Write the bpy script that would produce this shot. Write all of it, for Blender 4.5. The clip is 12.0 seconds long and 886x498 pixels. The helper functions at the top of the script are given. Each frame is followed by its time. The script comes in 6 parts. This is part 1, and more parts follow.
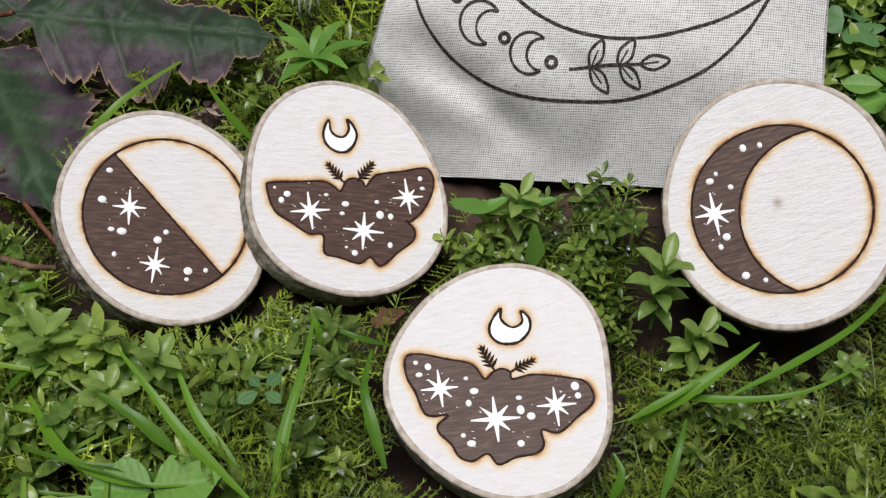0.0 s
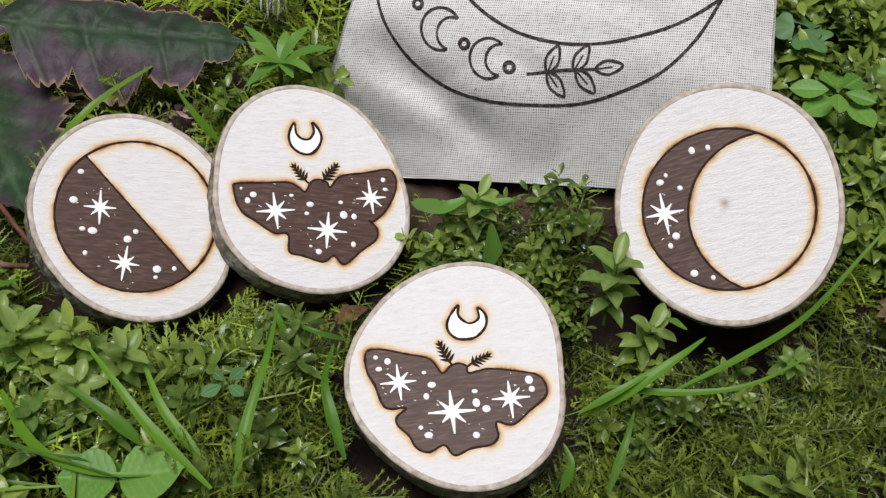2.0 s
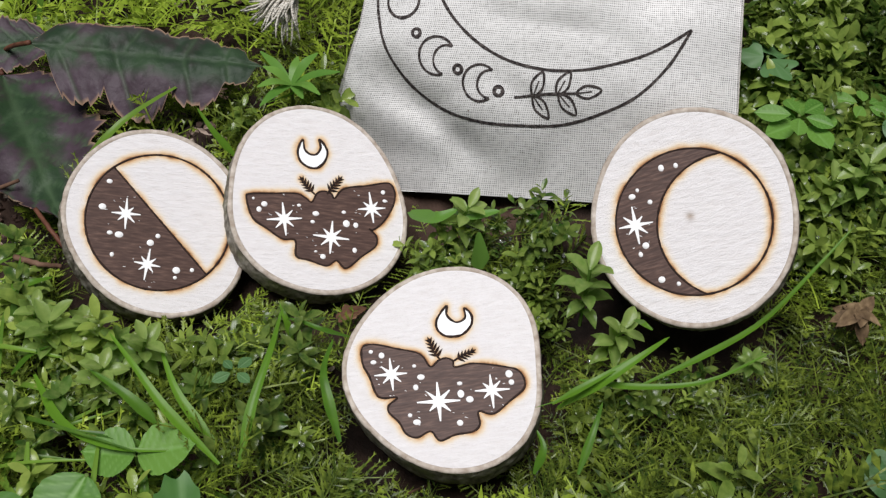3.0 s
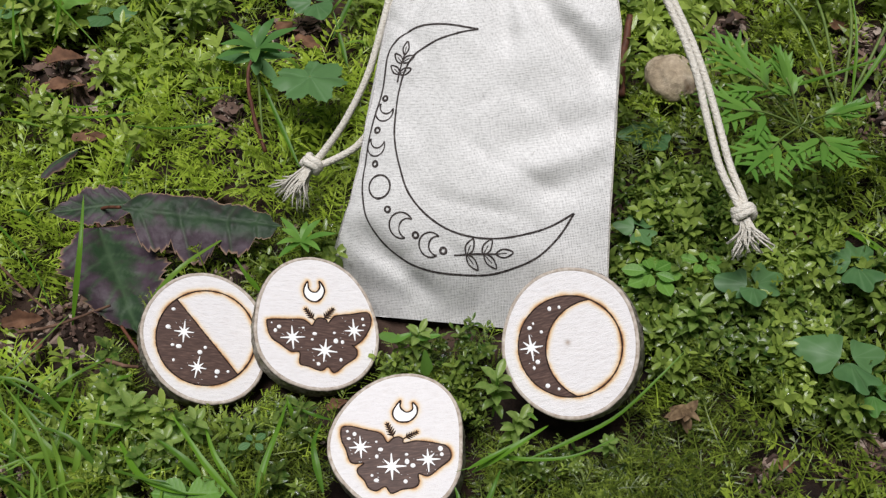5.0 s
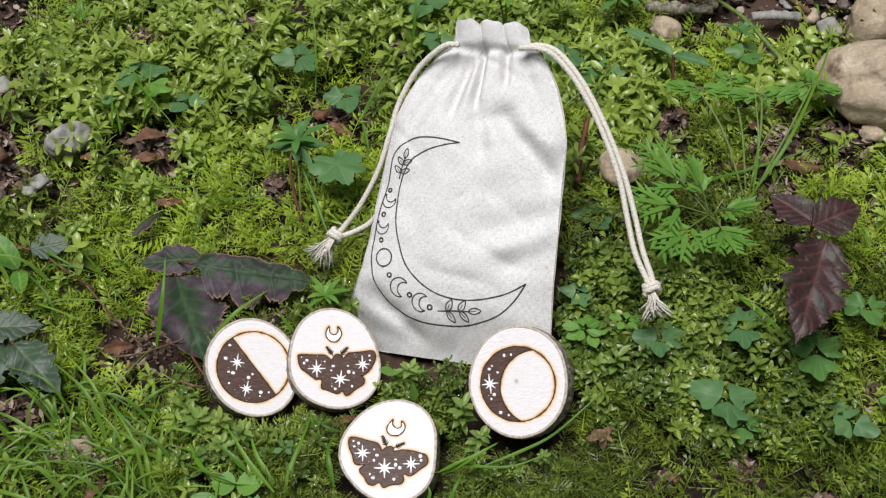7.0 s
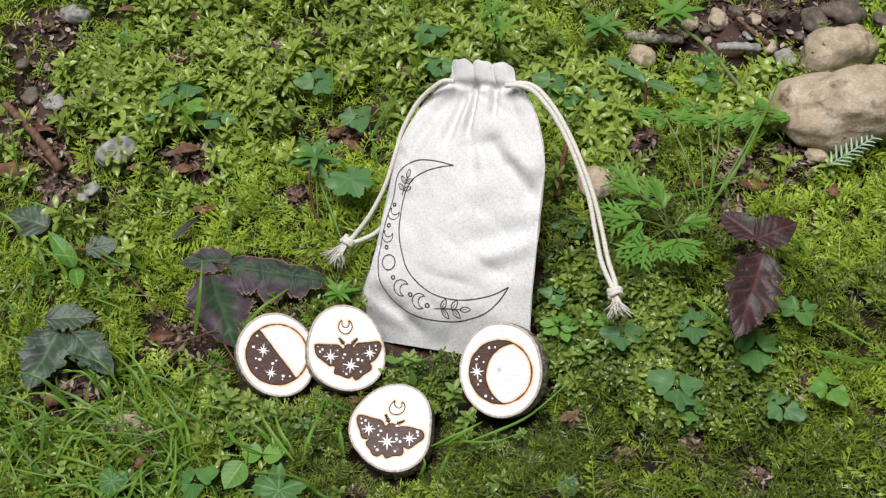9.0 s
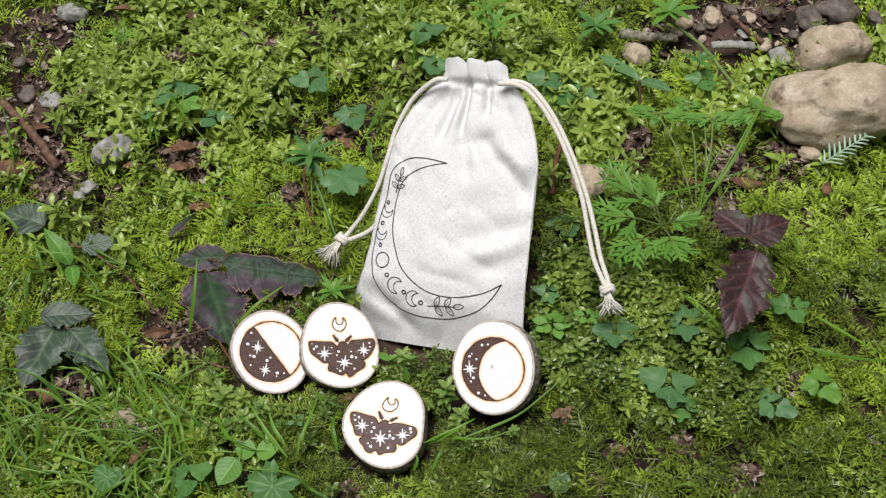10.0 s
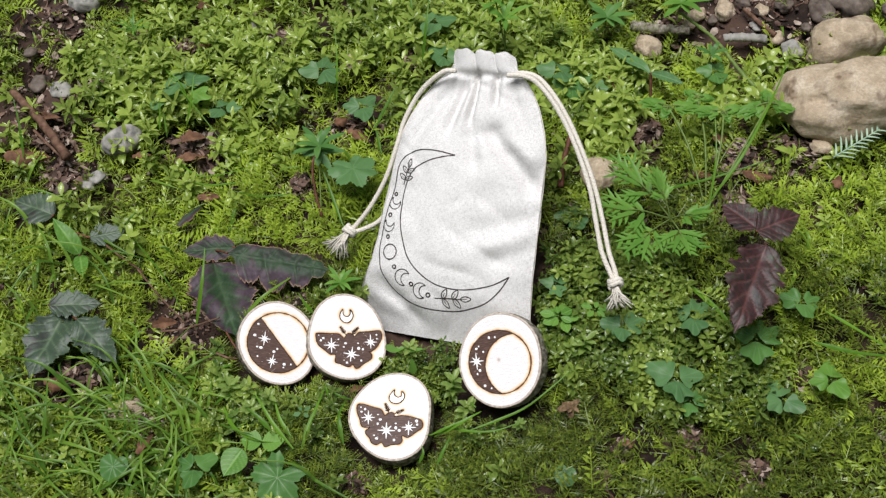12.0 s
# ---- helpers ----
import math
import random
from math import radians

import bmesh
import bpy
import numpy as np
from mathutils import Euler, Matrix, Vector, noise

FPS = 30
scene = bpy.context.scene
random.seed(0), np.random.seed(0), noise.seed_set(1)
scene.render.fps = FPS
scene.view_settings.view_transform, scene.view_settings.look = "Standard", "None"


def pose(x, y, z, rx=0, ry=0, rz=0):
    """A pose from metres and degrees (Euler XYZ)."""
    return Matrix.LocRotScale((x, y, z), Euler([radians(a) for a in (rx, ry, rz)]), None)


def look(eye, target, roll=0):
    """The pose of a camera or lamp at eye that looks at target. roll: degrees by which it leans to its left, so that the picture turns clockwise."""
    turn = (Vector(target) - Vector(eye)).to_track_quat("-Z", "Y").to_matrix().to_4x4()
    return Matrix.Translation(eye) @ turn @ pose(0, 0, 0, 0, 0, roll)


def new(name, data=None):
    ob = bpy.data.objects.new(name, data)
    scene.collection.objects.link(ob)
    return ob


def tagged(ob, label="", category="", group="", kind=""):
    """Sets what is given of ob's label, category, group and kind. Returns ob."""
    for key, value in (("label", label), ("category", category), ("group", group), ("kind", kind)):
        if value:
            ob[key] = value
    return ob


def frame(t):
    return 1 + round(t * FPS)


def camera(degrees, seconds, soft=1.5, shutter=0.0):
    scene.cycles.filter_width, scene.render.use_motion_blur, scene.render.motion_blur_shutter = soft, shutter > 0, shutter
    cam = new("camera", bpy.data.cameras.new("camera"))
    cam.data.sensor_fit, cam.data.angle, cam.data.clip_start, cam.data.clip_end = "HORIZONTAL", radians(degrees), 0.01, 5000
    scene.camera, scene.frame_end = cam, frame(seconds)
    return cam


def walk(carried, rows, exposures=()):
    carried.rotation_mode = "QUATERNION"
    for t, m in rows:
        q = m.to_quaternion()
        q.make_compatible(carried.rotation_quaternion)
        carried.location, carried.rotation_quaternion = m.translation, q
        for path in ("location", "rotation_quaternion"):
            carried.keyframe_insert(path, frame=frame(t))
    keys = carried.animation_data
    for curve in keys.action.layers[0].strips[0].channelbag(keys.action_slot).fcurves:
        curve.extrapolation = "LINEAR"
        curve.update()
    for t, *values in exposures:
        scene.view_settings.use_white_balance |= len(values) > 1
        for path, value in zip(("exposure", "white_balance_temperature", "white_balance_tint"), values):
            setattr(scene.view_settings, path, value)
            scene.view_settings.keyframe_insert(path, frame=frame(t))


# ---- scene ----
cam = camera(40.0, 12.0, soft=1.3)
PATH = [
    (0, (-0.07258, -0.16793, 0.21121), (0.00373, 0.17722, -0.27361), 6.17),
    (0.5, (-0.07088, -0.16838, 0.21137), (0.00663, 0.17633, -0.27357), 6.33),
    (1, (-0.07044, -0.16927, 0.21121), (0.00874, 0.17597, -0.27309), 6.54),
    (1.5, (-0.06874, -0.17103, 0.21361), (0.01072, 0.17396, -0.27081), 6.58),
    (2, (-0.06680, -0.17441, 0.21858), (0.01321, 0.17073, -0.26565), 6.64),
    (2.5, (-0.06512, -0.18310, 0.22491), (0.00864, 0.16529, -0.25798), 5.99),
    (3, (-0.06118, -0.19442, 0.23825), (0.00424, 0.16206, -0.23991), 5.26),
    (3.2, (-0.05976, -0.20051, 0.24533), (0.00177, 0.16093, -0.22962), 4.82),
    (4.8, (-0.04631, -0.25969, 0.33578), (0.00552, 0.12937, -0.11804), 3.88),
    (5, (-0.04563, -0.26724, 0.35200), (0.00011, 0.12215, -0.10218), 3.41),
    (5.5, (-0.03763, -0.28236, 0.38734), (-0.01103, 0.09682, -0.07690), 1.95),
    (6, (-0.02683, -0.30173, 0.42447), (-0.00769, 0.07778, -0.03987), 1.43),
    (6.5, (-0.02219, -0.31880, 0.46034), (-0.00482, 0.05985, -0.00476), 1.41),
    (7, (-0.01917, -0.33097, 0.49376), (-0.00531, 0.04647, 0.02755), 1.23),
    (8.8, (-0.01363, -0.37541, 0.58389), (-0.00756, -0.01078, 0.10744), 0.86),
    (9, (-0.00917, -0.37728, 0.58568), (-0.00411, -0.01207, 0.10966), 0.72),
    (9.5, (-0.00316, -0.37965, 0.58762), (0.00100, -0.01472, 0.11138), 0.58),
    (10, (-0.00323, -0.37917, 0.58768), (-0.00011, -0.01469, 0.11109), 0.51),
    (10.5, (0.00108, -0.37756, 0.58541), (0.00019, -0.01379, 0.10826), 0.11),
    (11, (0.00376, -0.37754, 0.58450), (0.00024, -0.01428, 0.10698), -0.10),
    (11.5, (0.00395, -0.37948, 0.58568), (-0.00039, -0.01743, 0.10725), -0.15),
    (12, (0.00139, -0.37822, 0.58573), (-0.00324, -0.01655, 0.10701), -0.12),
]
walk(cam, [(t, look(eye, target, roll)) for t, eye, target, roll in PATH],
     exposures=[(0.0, -0.10), (3.0, -0.10), (5.0, -0.08), (7.0, 0.06), (9.0, 0.17), (12.0, 0.17)])

# ---- world and light: bright overcast sky over a woodland clearing ----
world = bpy.data.worlds.new("overcast_sky")
scene.world = world
world.use_nodes = True
wn = world.node_tree.nodes
wl = world.node_tree.links
sky = wn.new("ShaderNodeTexSky")
sky.sky_type = "NISHITA"
sky.sun_disc = False
sky.sun_elevation = radians(78)
sky.sun_rotation = radians(150)
sky.air_density = 2.0
sky.dust_density = 4.0
wn["Background"].inputs["Strength"].default_value = 0.024
wl.new(sky.outputs[0], wn["Background"].inputs["Color"])

sun_data = bpy.data.lights.new("sun", "SUN")
sun_data.energy = 4.1
sun_data.angle = radians(30)
sun_data.color = (1.0, 0.985, 1.0)
sun = new("sun", sun_data)
sun.matrix_world = look((-0.45, -0.25, 2.6), (0, 0, 0))

CM = 0.01


# ---- material helpers ----
def material(name):
    m = bpy.data.materials.new(name)
    m.use_nodes = True
    nt = m.node_tree
    return m, nt, nt.nodes["Principled BSDF"]


def node(nt, kind, **inputs):
    n = nt.nodes.new(kind)
    for key, value in inputs.items():
        n.inputs[key.replace("_", " ")].default_value = value
    return n


def ramp(nt, fac, stops):
    r = nt.nodes.new("ShaderNodeValToRGB")
    els = r.color_ramp.elements
    while len(els) < len(stops):
        els.new(0.5)
    for e, (p, c) in zip(els, stops):
        e.position = p
        e.color = (*c, 1)
    nt.links.new(fac, r.inputs[0])
    return r.outputs[0]


def noise_tex(nt, scale, detail=4.0, rough=0.55, coord="Object", stretch=None):
    tc = nt.nodes.new("ShaderNodeTexCoord")
    n = node(nt, "ShaderNodeTexNoise", Scale=scale, Detail=detail, Roughness=rough)
    out = tc.outputs[coord]
    if stretch:
        mp = nt.nodes.new("ShaderNodeMapping")
        mp.inputs["Scale"].default_value = stretch
        nt.links.new(out, mp.inputs[0])
        out = mp.outputs[0]
    nt.links.new(out, n.inputs["Vector"])
    return n.outputs[0]


def mix(nt, fac, a, b, mode="MIX"):
    n = nt.nodes.new("ShaderNodeMix")
    n.data_type = "RGBA"
    n.blend_type = mode
    for sock, v in ((n.inputs[0], fac), (n.inputs[6], a), (n.inputs[7], b)):
        if isinstance(v, (int, float)):
            sock.default_value = v
        elif isinstance(v, tuple):
            sock.default_value = (*v, 1)
        else:
            nt.links.new(v, sock)
    return n.outputs[2]


def bump(nt, bsdf, height, strength=0.3, distance=0.0005):
    b = node(nt, "ShaderNodeBump", Strength=strength, Distance=distance)
    nt.links.new(height, b.inputs["Height"])
    nt.links.new(b.outputs[0], bsdf.inputs["Normal"])


def attribute(nt, name):
    a = nt.nodes.new("ShaderNodeAttribute")
    a.attribute_name = name
    return a.outputs["Fac"]


def leafy(name, dark, light, tip=None, rough=0.45, through_light=0.35, scale=350.0, tint="tint", vein=None):
    """Thin plant tissue: colour spread by an attribute and by noise, some light passing through."""
    m, nt, b = material(name)
    if tint == "object":
        oi = nt.nodes.new("ShaderNodeObjectInfo")
        fac = oi.outputs["Random"]
    else:
        fac = attribute(nt, tint)
    col = mix(nt, fac, dark, light)
    n = noise_tex(nt, scale, 3.0)
    col = mix(nt, ramp(nt, n, [(0.35, (0, 0, 0)), (0.75, (1, 1, 1))]), col, mix(nt, 0.45, col, tip or light))
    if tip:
        # paler towards the tip; low tint takes less of the tip colour
        tip_share = node(nt, "ShaderNodeMath")
        tip_share.operation = "MULTIPLY"
        nt.links.new(attribute(nt, "along"), tip_share.inputs[0])
        nt.links.new(ramp(nt, fac, [(0.0, (0.15, 0.15, 0.15)), (0.9, (1, 1, 1))]), tip_share.inputs[1])
        col = mix(nt, tip_share.outputs[0], col, mix(nt, 0.65, col, tip))
    if vein:
        col = mix(nt, attribute(nt, "vein"), col, vein)
    nt.links.new(col, b.inputs["Base Color"])
    b.inputs["Roughness"].default_value = rough
    b.inputs["Specular IOR Level"].default_value = 0.28
    bump(nt, b, n, 0.25, 0.0004)
    tr = nt.nodes.new("ShaderNodeBsdfTranslucent")
    nt.links.new(col, tr.inputs["Color"])
    ms = nt.nodes.new("ShaderNodeMixShader")
    ms.inputs[0].default_value = through_light
    nt.links.new(b.outputs[0], ms.inputs[1])
    nt.links.new(tr.outputs[0], ms.inputs[2])
    nt.links.new(ms.outputs[0], nt.nodes["Material Output"].inputs["Surface"])
    return m


def plain(name, stops, scale, rough=0.7, bump_strength=0.4, bump_dist=0.0005, detail=6.0, stretch=None, second=None):
    m, nt, b = material(name)
    n = noise_tex(nt, scale, detail, stretch=stretch)
    col = ramp(nt, n, stops)
    if second:
        n2 = noise_tex(nt, second[0], 3.0)
        col = mix(nt, ramp(nt, n2, [(second[1], (0, 0, 0)), (second[2], (1, 1, 1))]), col, second[3])
    nt.links.new(col, b.inputs["Base Color"])
    b.inputs["Roughness"].default_value = rough
    b.inputs["Specular IOR Level"].default_value = 0.22
    bump(nt, b, n, bump_strength, bump_dist)
    return m


# ---- materials ----
# pale sanded birch with scorch marks beside the burnt lines
M_FACE, nt, b = material("sanded_birch")
grain = noise_tex(nt, 150.0, 8.0, 0.72, stretch=(1.6, 6.0, 1.0))
fine = noise_tex(nt, 900.0, 3.0)
base = ramp(nt, grain, [(0.25, (0.66, 0.62, 0.605)), (0.45, (0.74, 0.71, 0.705)), (0.6, (0.775, 0.75, 0.75)), (0.8, (0.805, 0.785, 0.79))])
sc = node(nt, "ShaderNodeMath")
sc.operation = "MULTIPLY"
nt.links.new(attribute(nt, "scorch"), sc.inputs[0])
nt.links.new(ramp(nt, noise_tex(nt, 160.0, 3.0), [(0.3, (0.25, 0.25, 0.25)), (0.62, (1, 1, 1))]), sc.inputs[1])
tan = ramp(nt, sc.outputs[0], [(0.0, (0.76, 0.71, 0.67)), (0.22, (0.76, 0.655, 0.52)), (0.48, (0.68, 0.46, 0.26)), (0.75, (0.34, 0.16, 0.062)), (1.0, (0.09, 0.036, 0.018))])
col = mix(nt, ramp(nt, sc.outputs[0], [(0.02, (0, 0, 0)), (0.25, (1, 1, 1))]), base, tan)
col = mix(nt, attribute(nt, "pith"), col, (0.33, 0.24, 0.17))
nt.links.new(col, b.inputs["Base Color"])
b.inputs["Roughness"].default_value = 0.62
bump(nt, b, grain, 0.85, 0.0007)

M_RIM = plain("cut_bark_edge", [(0.3, (0.30, 0.24, 0.19)), (0.55, (0.47, 0.41, 0.35)), (0.75, (0.62, 0.56, 0.50))], 500.0, 0.85)
M_BARK = plain("grey_bark", [(0.28, (0.035, 0.03, 0.025)), (0.42, (0.14, 0.12, 0.095)), (0.58, (0.30, 0.27, 0.225)), (0.8, (0.50, 0.48, 0.43))],
               420.0, 0.9, 0.9, 0.0012, stretch=(1, 1, 0.45), second=(120.0, 0.5, 0.7, (0.16, 0.17, 0.08)))
M_STAIN = plain("brown_stain", [(0.3, (0.042, 0.021, 0.016)), (0.52, (0.074, 0.040, 0.031)), (0.75, (0.15, 0.088, 0.066))], 240.0, 0.5, 0.3, 0.0003,
                stretch=(1, 7, 1))
M_BURN = plain("burnt_line", [(0.3, (0.010, 0.006, 0.005)), (0.7, (0.035, 0.016, 0.010))], 700.0, 0.7, 0.6, 0.0004)
M_WHITE = plain("white_paint", [(0.3, (0.80, 0.80, 0.80)), (0.7, (0.90, 0.90, 0.89))], 900.0, 0.45, 0.3, 0.0002)

# linen-cotton weave: crossing threads with dark pinholes
M_CLOTH, nt, b = material("natural_linen")
uv = nt.nodes.new("ShaderNodeUVMap")
uv.uv_map = "cloth"
wob = node(nt, "ShaderNodeTexNoise", Scale=1.3, Detail=3.0)
nt.links.new(uv.outputs[0], wob.inputs["Vector"])
wobbled = nt.nodes.new("ShaderNodeMix")
wobbled.data_type = "VECTOR"
wobbled.inputs[0].default_value = 0.10
nt.links.new(uv.outputs[0], wobbled.inputs[4])
nt.links.new(wob.outputs["Color"], wobbled.inputs[5])
threads = []
for axis, squeeze in (("X", (24.0, 4.0, 1.0)), ("Y", (4.0, 24.0, 1.0))):
    w = node(nt, "ShaderNodeTexWave", Scale=6.6, Distortion=0.6, Detail=2.0)
    w.inputs["Detail Scale"].default_value = 1.4
    w.bands_direction = axis
    nt.links.new(wobbled.outputs[1], w.inputs["Vector"])
    mq = nt.nodes.new("ShaderNodeMapping")
    mq.inputs["Scale"].default_value = squeeze
    nt.links.new(uv.outputs[0], mq.inputs[0])
    yarn = node(nt, "ShaderNodeTexNoise", Scale=1.0, Detail=2.0)
    nt.links.new(mq.outputs[0], yarn.inputs["Vector"])
    sharp = ramp(nt, yarn.outputs[0], [(0.36, (0, 0, 0)), (0.62, (1, 1, 1))])
    threads.append(mix(nt, 0.3, w.outputs["Color"], sharp))
weave = node(nt, "ShaderNodeMath")
weave.operation = "SUBTRACT"
both = node(nt, "ShaderNodeMath")
both.operation = "MULTIPLY"
for k, th in enumerate(threads):
    inv = node(nt, "ShaderNodeMath")
    inv.operation = "SUBTRACT"
    inv.inputs[0].default_value = 1.0
    nt.links.new(th, inv.inputs[1])
    nt.links.new(inv.outputs[0], both.inputs[k])
weave.inputs[0].default_value = 1.0
nt.links.new(both.outputs[0], weave.inputs[1])
slub = node(nt, "ShaderNodeTexNoise", Scale=2.2, Detail=5.0)
mp = nt.nodes.new("ShaderNodeMapping")
mp.inputs["Scale"].default_value = (1.0, 14.0, 1.0)
nt.links.new(uv.outputs[0], mp.inputs[0])
nt.links.new(mp.outputs[0], slub.inputs["Vector"])
cloth_col = ramp(nt, weave.outputs[0], [(0.22, (0.06, 0.056, 0.052)), (0.50, (0.40, 0.392, 0.385)), (0.72, (0.68, 0.673, 0.66)), (0.97, (0.80, 0.792, 0.775))])
cloth_col = mix(nt, ramp(nt, slub.outputs[0], [(0.35, (0.75, 0.75, 0.75)), (0.65, (0, 0, 0))]), cloth_col, mix(nt, 0.28, cloth_col, (0.37, 0.35, 0.325)))
fleck = node(nt, "ShaderNodeTexNoise", Scale=13.0, Detail=1.5)
nt.links.new(uv.outputs[0], fleck.inputs["Vector"])
cloth_col = mix(nt, ramp(nt, fleck.outputs[0], [(0.745, (0, 0, 0)), (0.775, (1, 1, 1))]), cloth_col, (0.16, 0.11, 0.07))
nt.links.new(cloth_col, b.inputs["Base Color"])
b.inputs["Roughness"].default_value = 0.92
b.inputs["Specular IOR Level"].default_value = 0.1
bump(nt, b, weave.outputs[0], 0.22, 0.0003)

M_PRINT = plain("charcoal_ink", [(0.35, (0.016, 0.013, 0.013)), (0.6, (0.075, 0.062, 0.058)), (0.8, (0.20, 0.185, 0.175))], 1500.0, 0.9, 0.5, 0.0003, detail=2.0)
M_CORD = plain("cotton_cord", [(0.3, (0.52, 0.47, 0.39)), (0.5, (0.70, 0.66, 0.58)), (0.8, (0.78, 0.75, 0.68))], 900.0, 0.95, 0.9, 0.0008, stretch=(1, 1, 2.5))
M_SOIL = plain("damp_soil", [(0.25, (0.006, 0.004, 0.003)), (0.5, (0.018, 0.011, 0.008)), (0.75, (0.052, 0.031, 0.021))], 130.0, 0.85, 0.9, 0.003,
               second=(30.0, 0.48, 0.64, (0.066, 0.040, 0.029)))
M_SOIL.node_tree.nodes['Principled BSDF'].inputs['Specular IOR Level'].default_value = 0.2
# farther out the forest floor is matted over with the same moss
nt = M_SOIL.node_tree
tc = nt.nodes.new("ShaderNodeTexCoord")
away = nt.nodes.new("ShaderNodeVectorMath")
away.operation = "LENGTH"
nt.links.new(tc.outputs["Object"], away.inputs[0])
matted = ramp(nt, noise_tex(nt, 22.0, 8.0), [(0.32, (0.020, 0.016, 0.009)), (0.45, (0.030, 0.050, 0.010)), (0.58, (0.075, 0.120, 0.016)), (0.72, (0.16, 0.21, 0.030))])
bare_soil = nt.nodes["Principled BSDF"].inputs["Base Color"].links[0].from_socket
nt.links.new(mix(nt, ramp(nt, away.outputs["Value"], [(0.44, (0, 0, 0)), (0.52, (1, 1, 1))]), bare_soil, matted), nt.nodes["Principled BSDF"].inputs["Base Color"])
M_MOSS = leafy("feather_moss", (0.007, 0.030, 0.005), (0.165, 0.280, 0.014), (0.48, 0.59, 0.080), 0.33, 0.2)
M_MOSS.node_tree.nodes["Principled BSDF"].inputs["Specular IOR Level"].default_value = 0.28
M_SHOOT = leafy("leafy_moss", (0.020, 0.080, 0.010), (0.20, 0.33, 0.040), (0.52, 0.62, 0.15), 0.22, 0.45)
M_SHOOT.node_tree.nodes["Principled BSDF"].inputs["Specular IOR Level"].default_value = 0.4
M_GRASS = leafy("grass_green", (0.060, 0.155, 0.015), (0.15, 0.315, 0.024), None, 0.38, 0.4, 200.0, "object")
M_GRASSES = leafy("mixed_grass", (0.038, 0.11, 0.013), (0.18, 0.31, 0.038), None, 0.4, 0.3, 200.0)
M_HERB = leafy("herb_green", (0.065, 0.17, 0.042), (0.125, 0.27, 0.065), None, 0.4, 0.35, 160.0, "object", (0.18, 0.32, 0.12))
M_BLUE = leafy("bluish_herb", (0.065, 0.155, 0.055), (0.125, 0.25, 0.090), None, 0.45, 0.3, 160.0, "object", (0.16, 0.285, 0.13))
M_SHOOT_BIG = leafy("pale_wet_leaf", (0.075, 0.20, 0.026), (0.20, 0.36, 0.058), (0.54, 0.66, 0.22), 0.24, 0.6, 420.0)
M_SHOOT_BIG.node_tree.nodes["Principled BSDF"].inputs["Specular IOR Level"].default_value = 0.35
M_LIME = leafy("fresh_leaf", (0.095, 0.24, 0.036), (0.19, 0.37, 0.066), None, 0.4, 0.4, 160.0, "object", (0.22, 0.42, 0.10))
M_DARK, nt, b = material("purple_green_leaf")
b.inputs["Specular IOR Level"].default_value = 0.34
n1 = noise_tex(nt, 55.0, 4.0)
green = ramp(nt, n1, [(0.32, (0.034, 0.024, 0.026)), (0.44, (0.018, 0.034, 0.018)), (0.58, (0.027, 0.054, 0.024)), (0.68, (0.040, 0.030, 0.032)), (0.8, (0.042, 0.078, 0.036))])
purple = ramp(nt, noise_tex(nt, 120.0, 4.0), [(0.35, (0.036, 0.024, 0.030)), (0.65, (0.074, 0.052, 0.066))])
spread = node(nt, "ShaderNodeMath")
spread.operation = "ADD"
nt.links.new(attribute(nt, "outer"), spread.inputs[0])
nt.links.new(n1, spread.inputs[1])
col = mix(nt, ramp(nt, spread.outputs[0], [(0.74, (0, 0, 0)), (0.98, (1, 1, 1))]), green, purple)
col = mix(nt, attribute(nt, "vein"), col, (0.048, 0.082, 0.040))
col = mix(nt, attribute(nt, "edge"), col, (0.30, 0.19, 0.12))
nt.links.new(col, b.inputs["Base Color"])
b.inputs["Specular IOR Level"].default_value = 0.15
b.inputs["Roughness"].default_value = 0.48
bump(nt, b, noise_tex(nt, 300.0, 4.0), 0.5, 0.0007)
M_DULL, nt, b = material("dull_dark_green_leaf")
b.inputs["Specular IOR Level"].default_value = 0.3
col = ramp(nt, noise_tex(nt, 60.0, 4.0), [(0.35, (0.028, 0.026, 0.026)), (0.47, (0.032, 0.052, 0.032)), (0.7, (0.052, 0.085, 0.046))])
col = mix(nt, attribute(nt, "vein"), col, (0.085, 0.125, 0.070))
nt.links.new(col, b.inputs["Base Color"])
b.inputs["Roughness"].default_value = 0.45
bump(nt, b, noise_tex(nt, 300.0, 4.0), 0.4, 0.0006)
M_RED, nt, b = material("maroon_leaf")
b.inputs["Specular IOR Level"].default_value = 0.34
col = ramp(nt, noise_tex(nt, 70.0, 4.0), [(0.36, (0.012, 0.010, 0.008)), (0.46, (0.042, 0.016, 0.016)), (0.53, (0.020, 0.015, 0.011)), (0.58, (0.034, 0.018, 0.016)), (0.68, (0.028, 0.050, 0.020))])
col = mix(nt, attribute(nt, "vein"), col, (0.085, 0.035, 0.032))
nt.links.new(col, b.inputs["Base Color"])
b.inputs["Roughness"].default_value = 0.5
bump(nt, b, noise_tex(nt, 260.0, 4.0), 0.5, 0.0008)
M_DEAD = plain("dead_leaf", [(0.3, (0.055, 0.026, 0.015)), (0.55, (0.15, 0.075, 0.042)), (0.8, (0.27, 0.16, 0.09))], 170.0, 0.75, 0.6, 0.001)
M_TWIG = plain("brown_twig", [(0.3, (0.050, 0.026, 0.016)), (0.6, (0.15, 0.085, 0.055)), (0.8, (0.26, 0.17, 0.12))], 220.0, 0.8, 0.7, 0.001, stretch=(1, 1, 0.3))
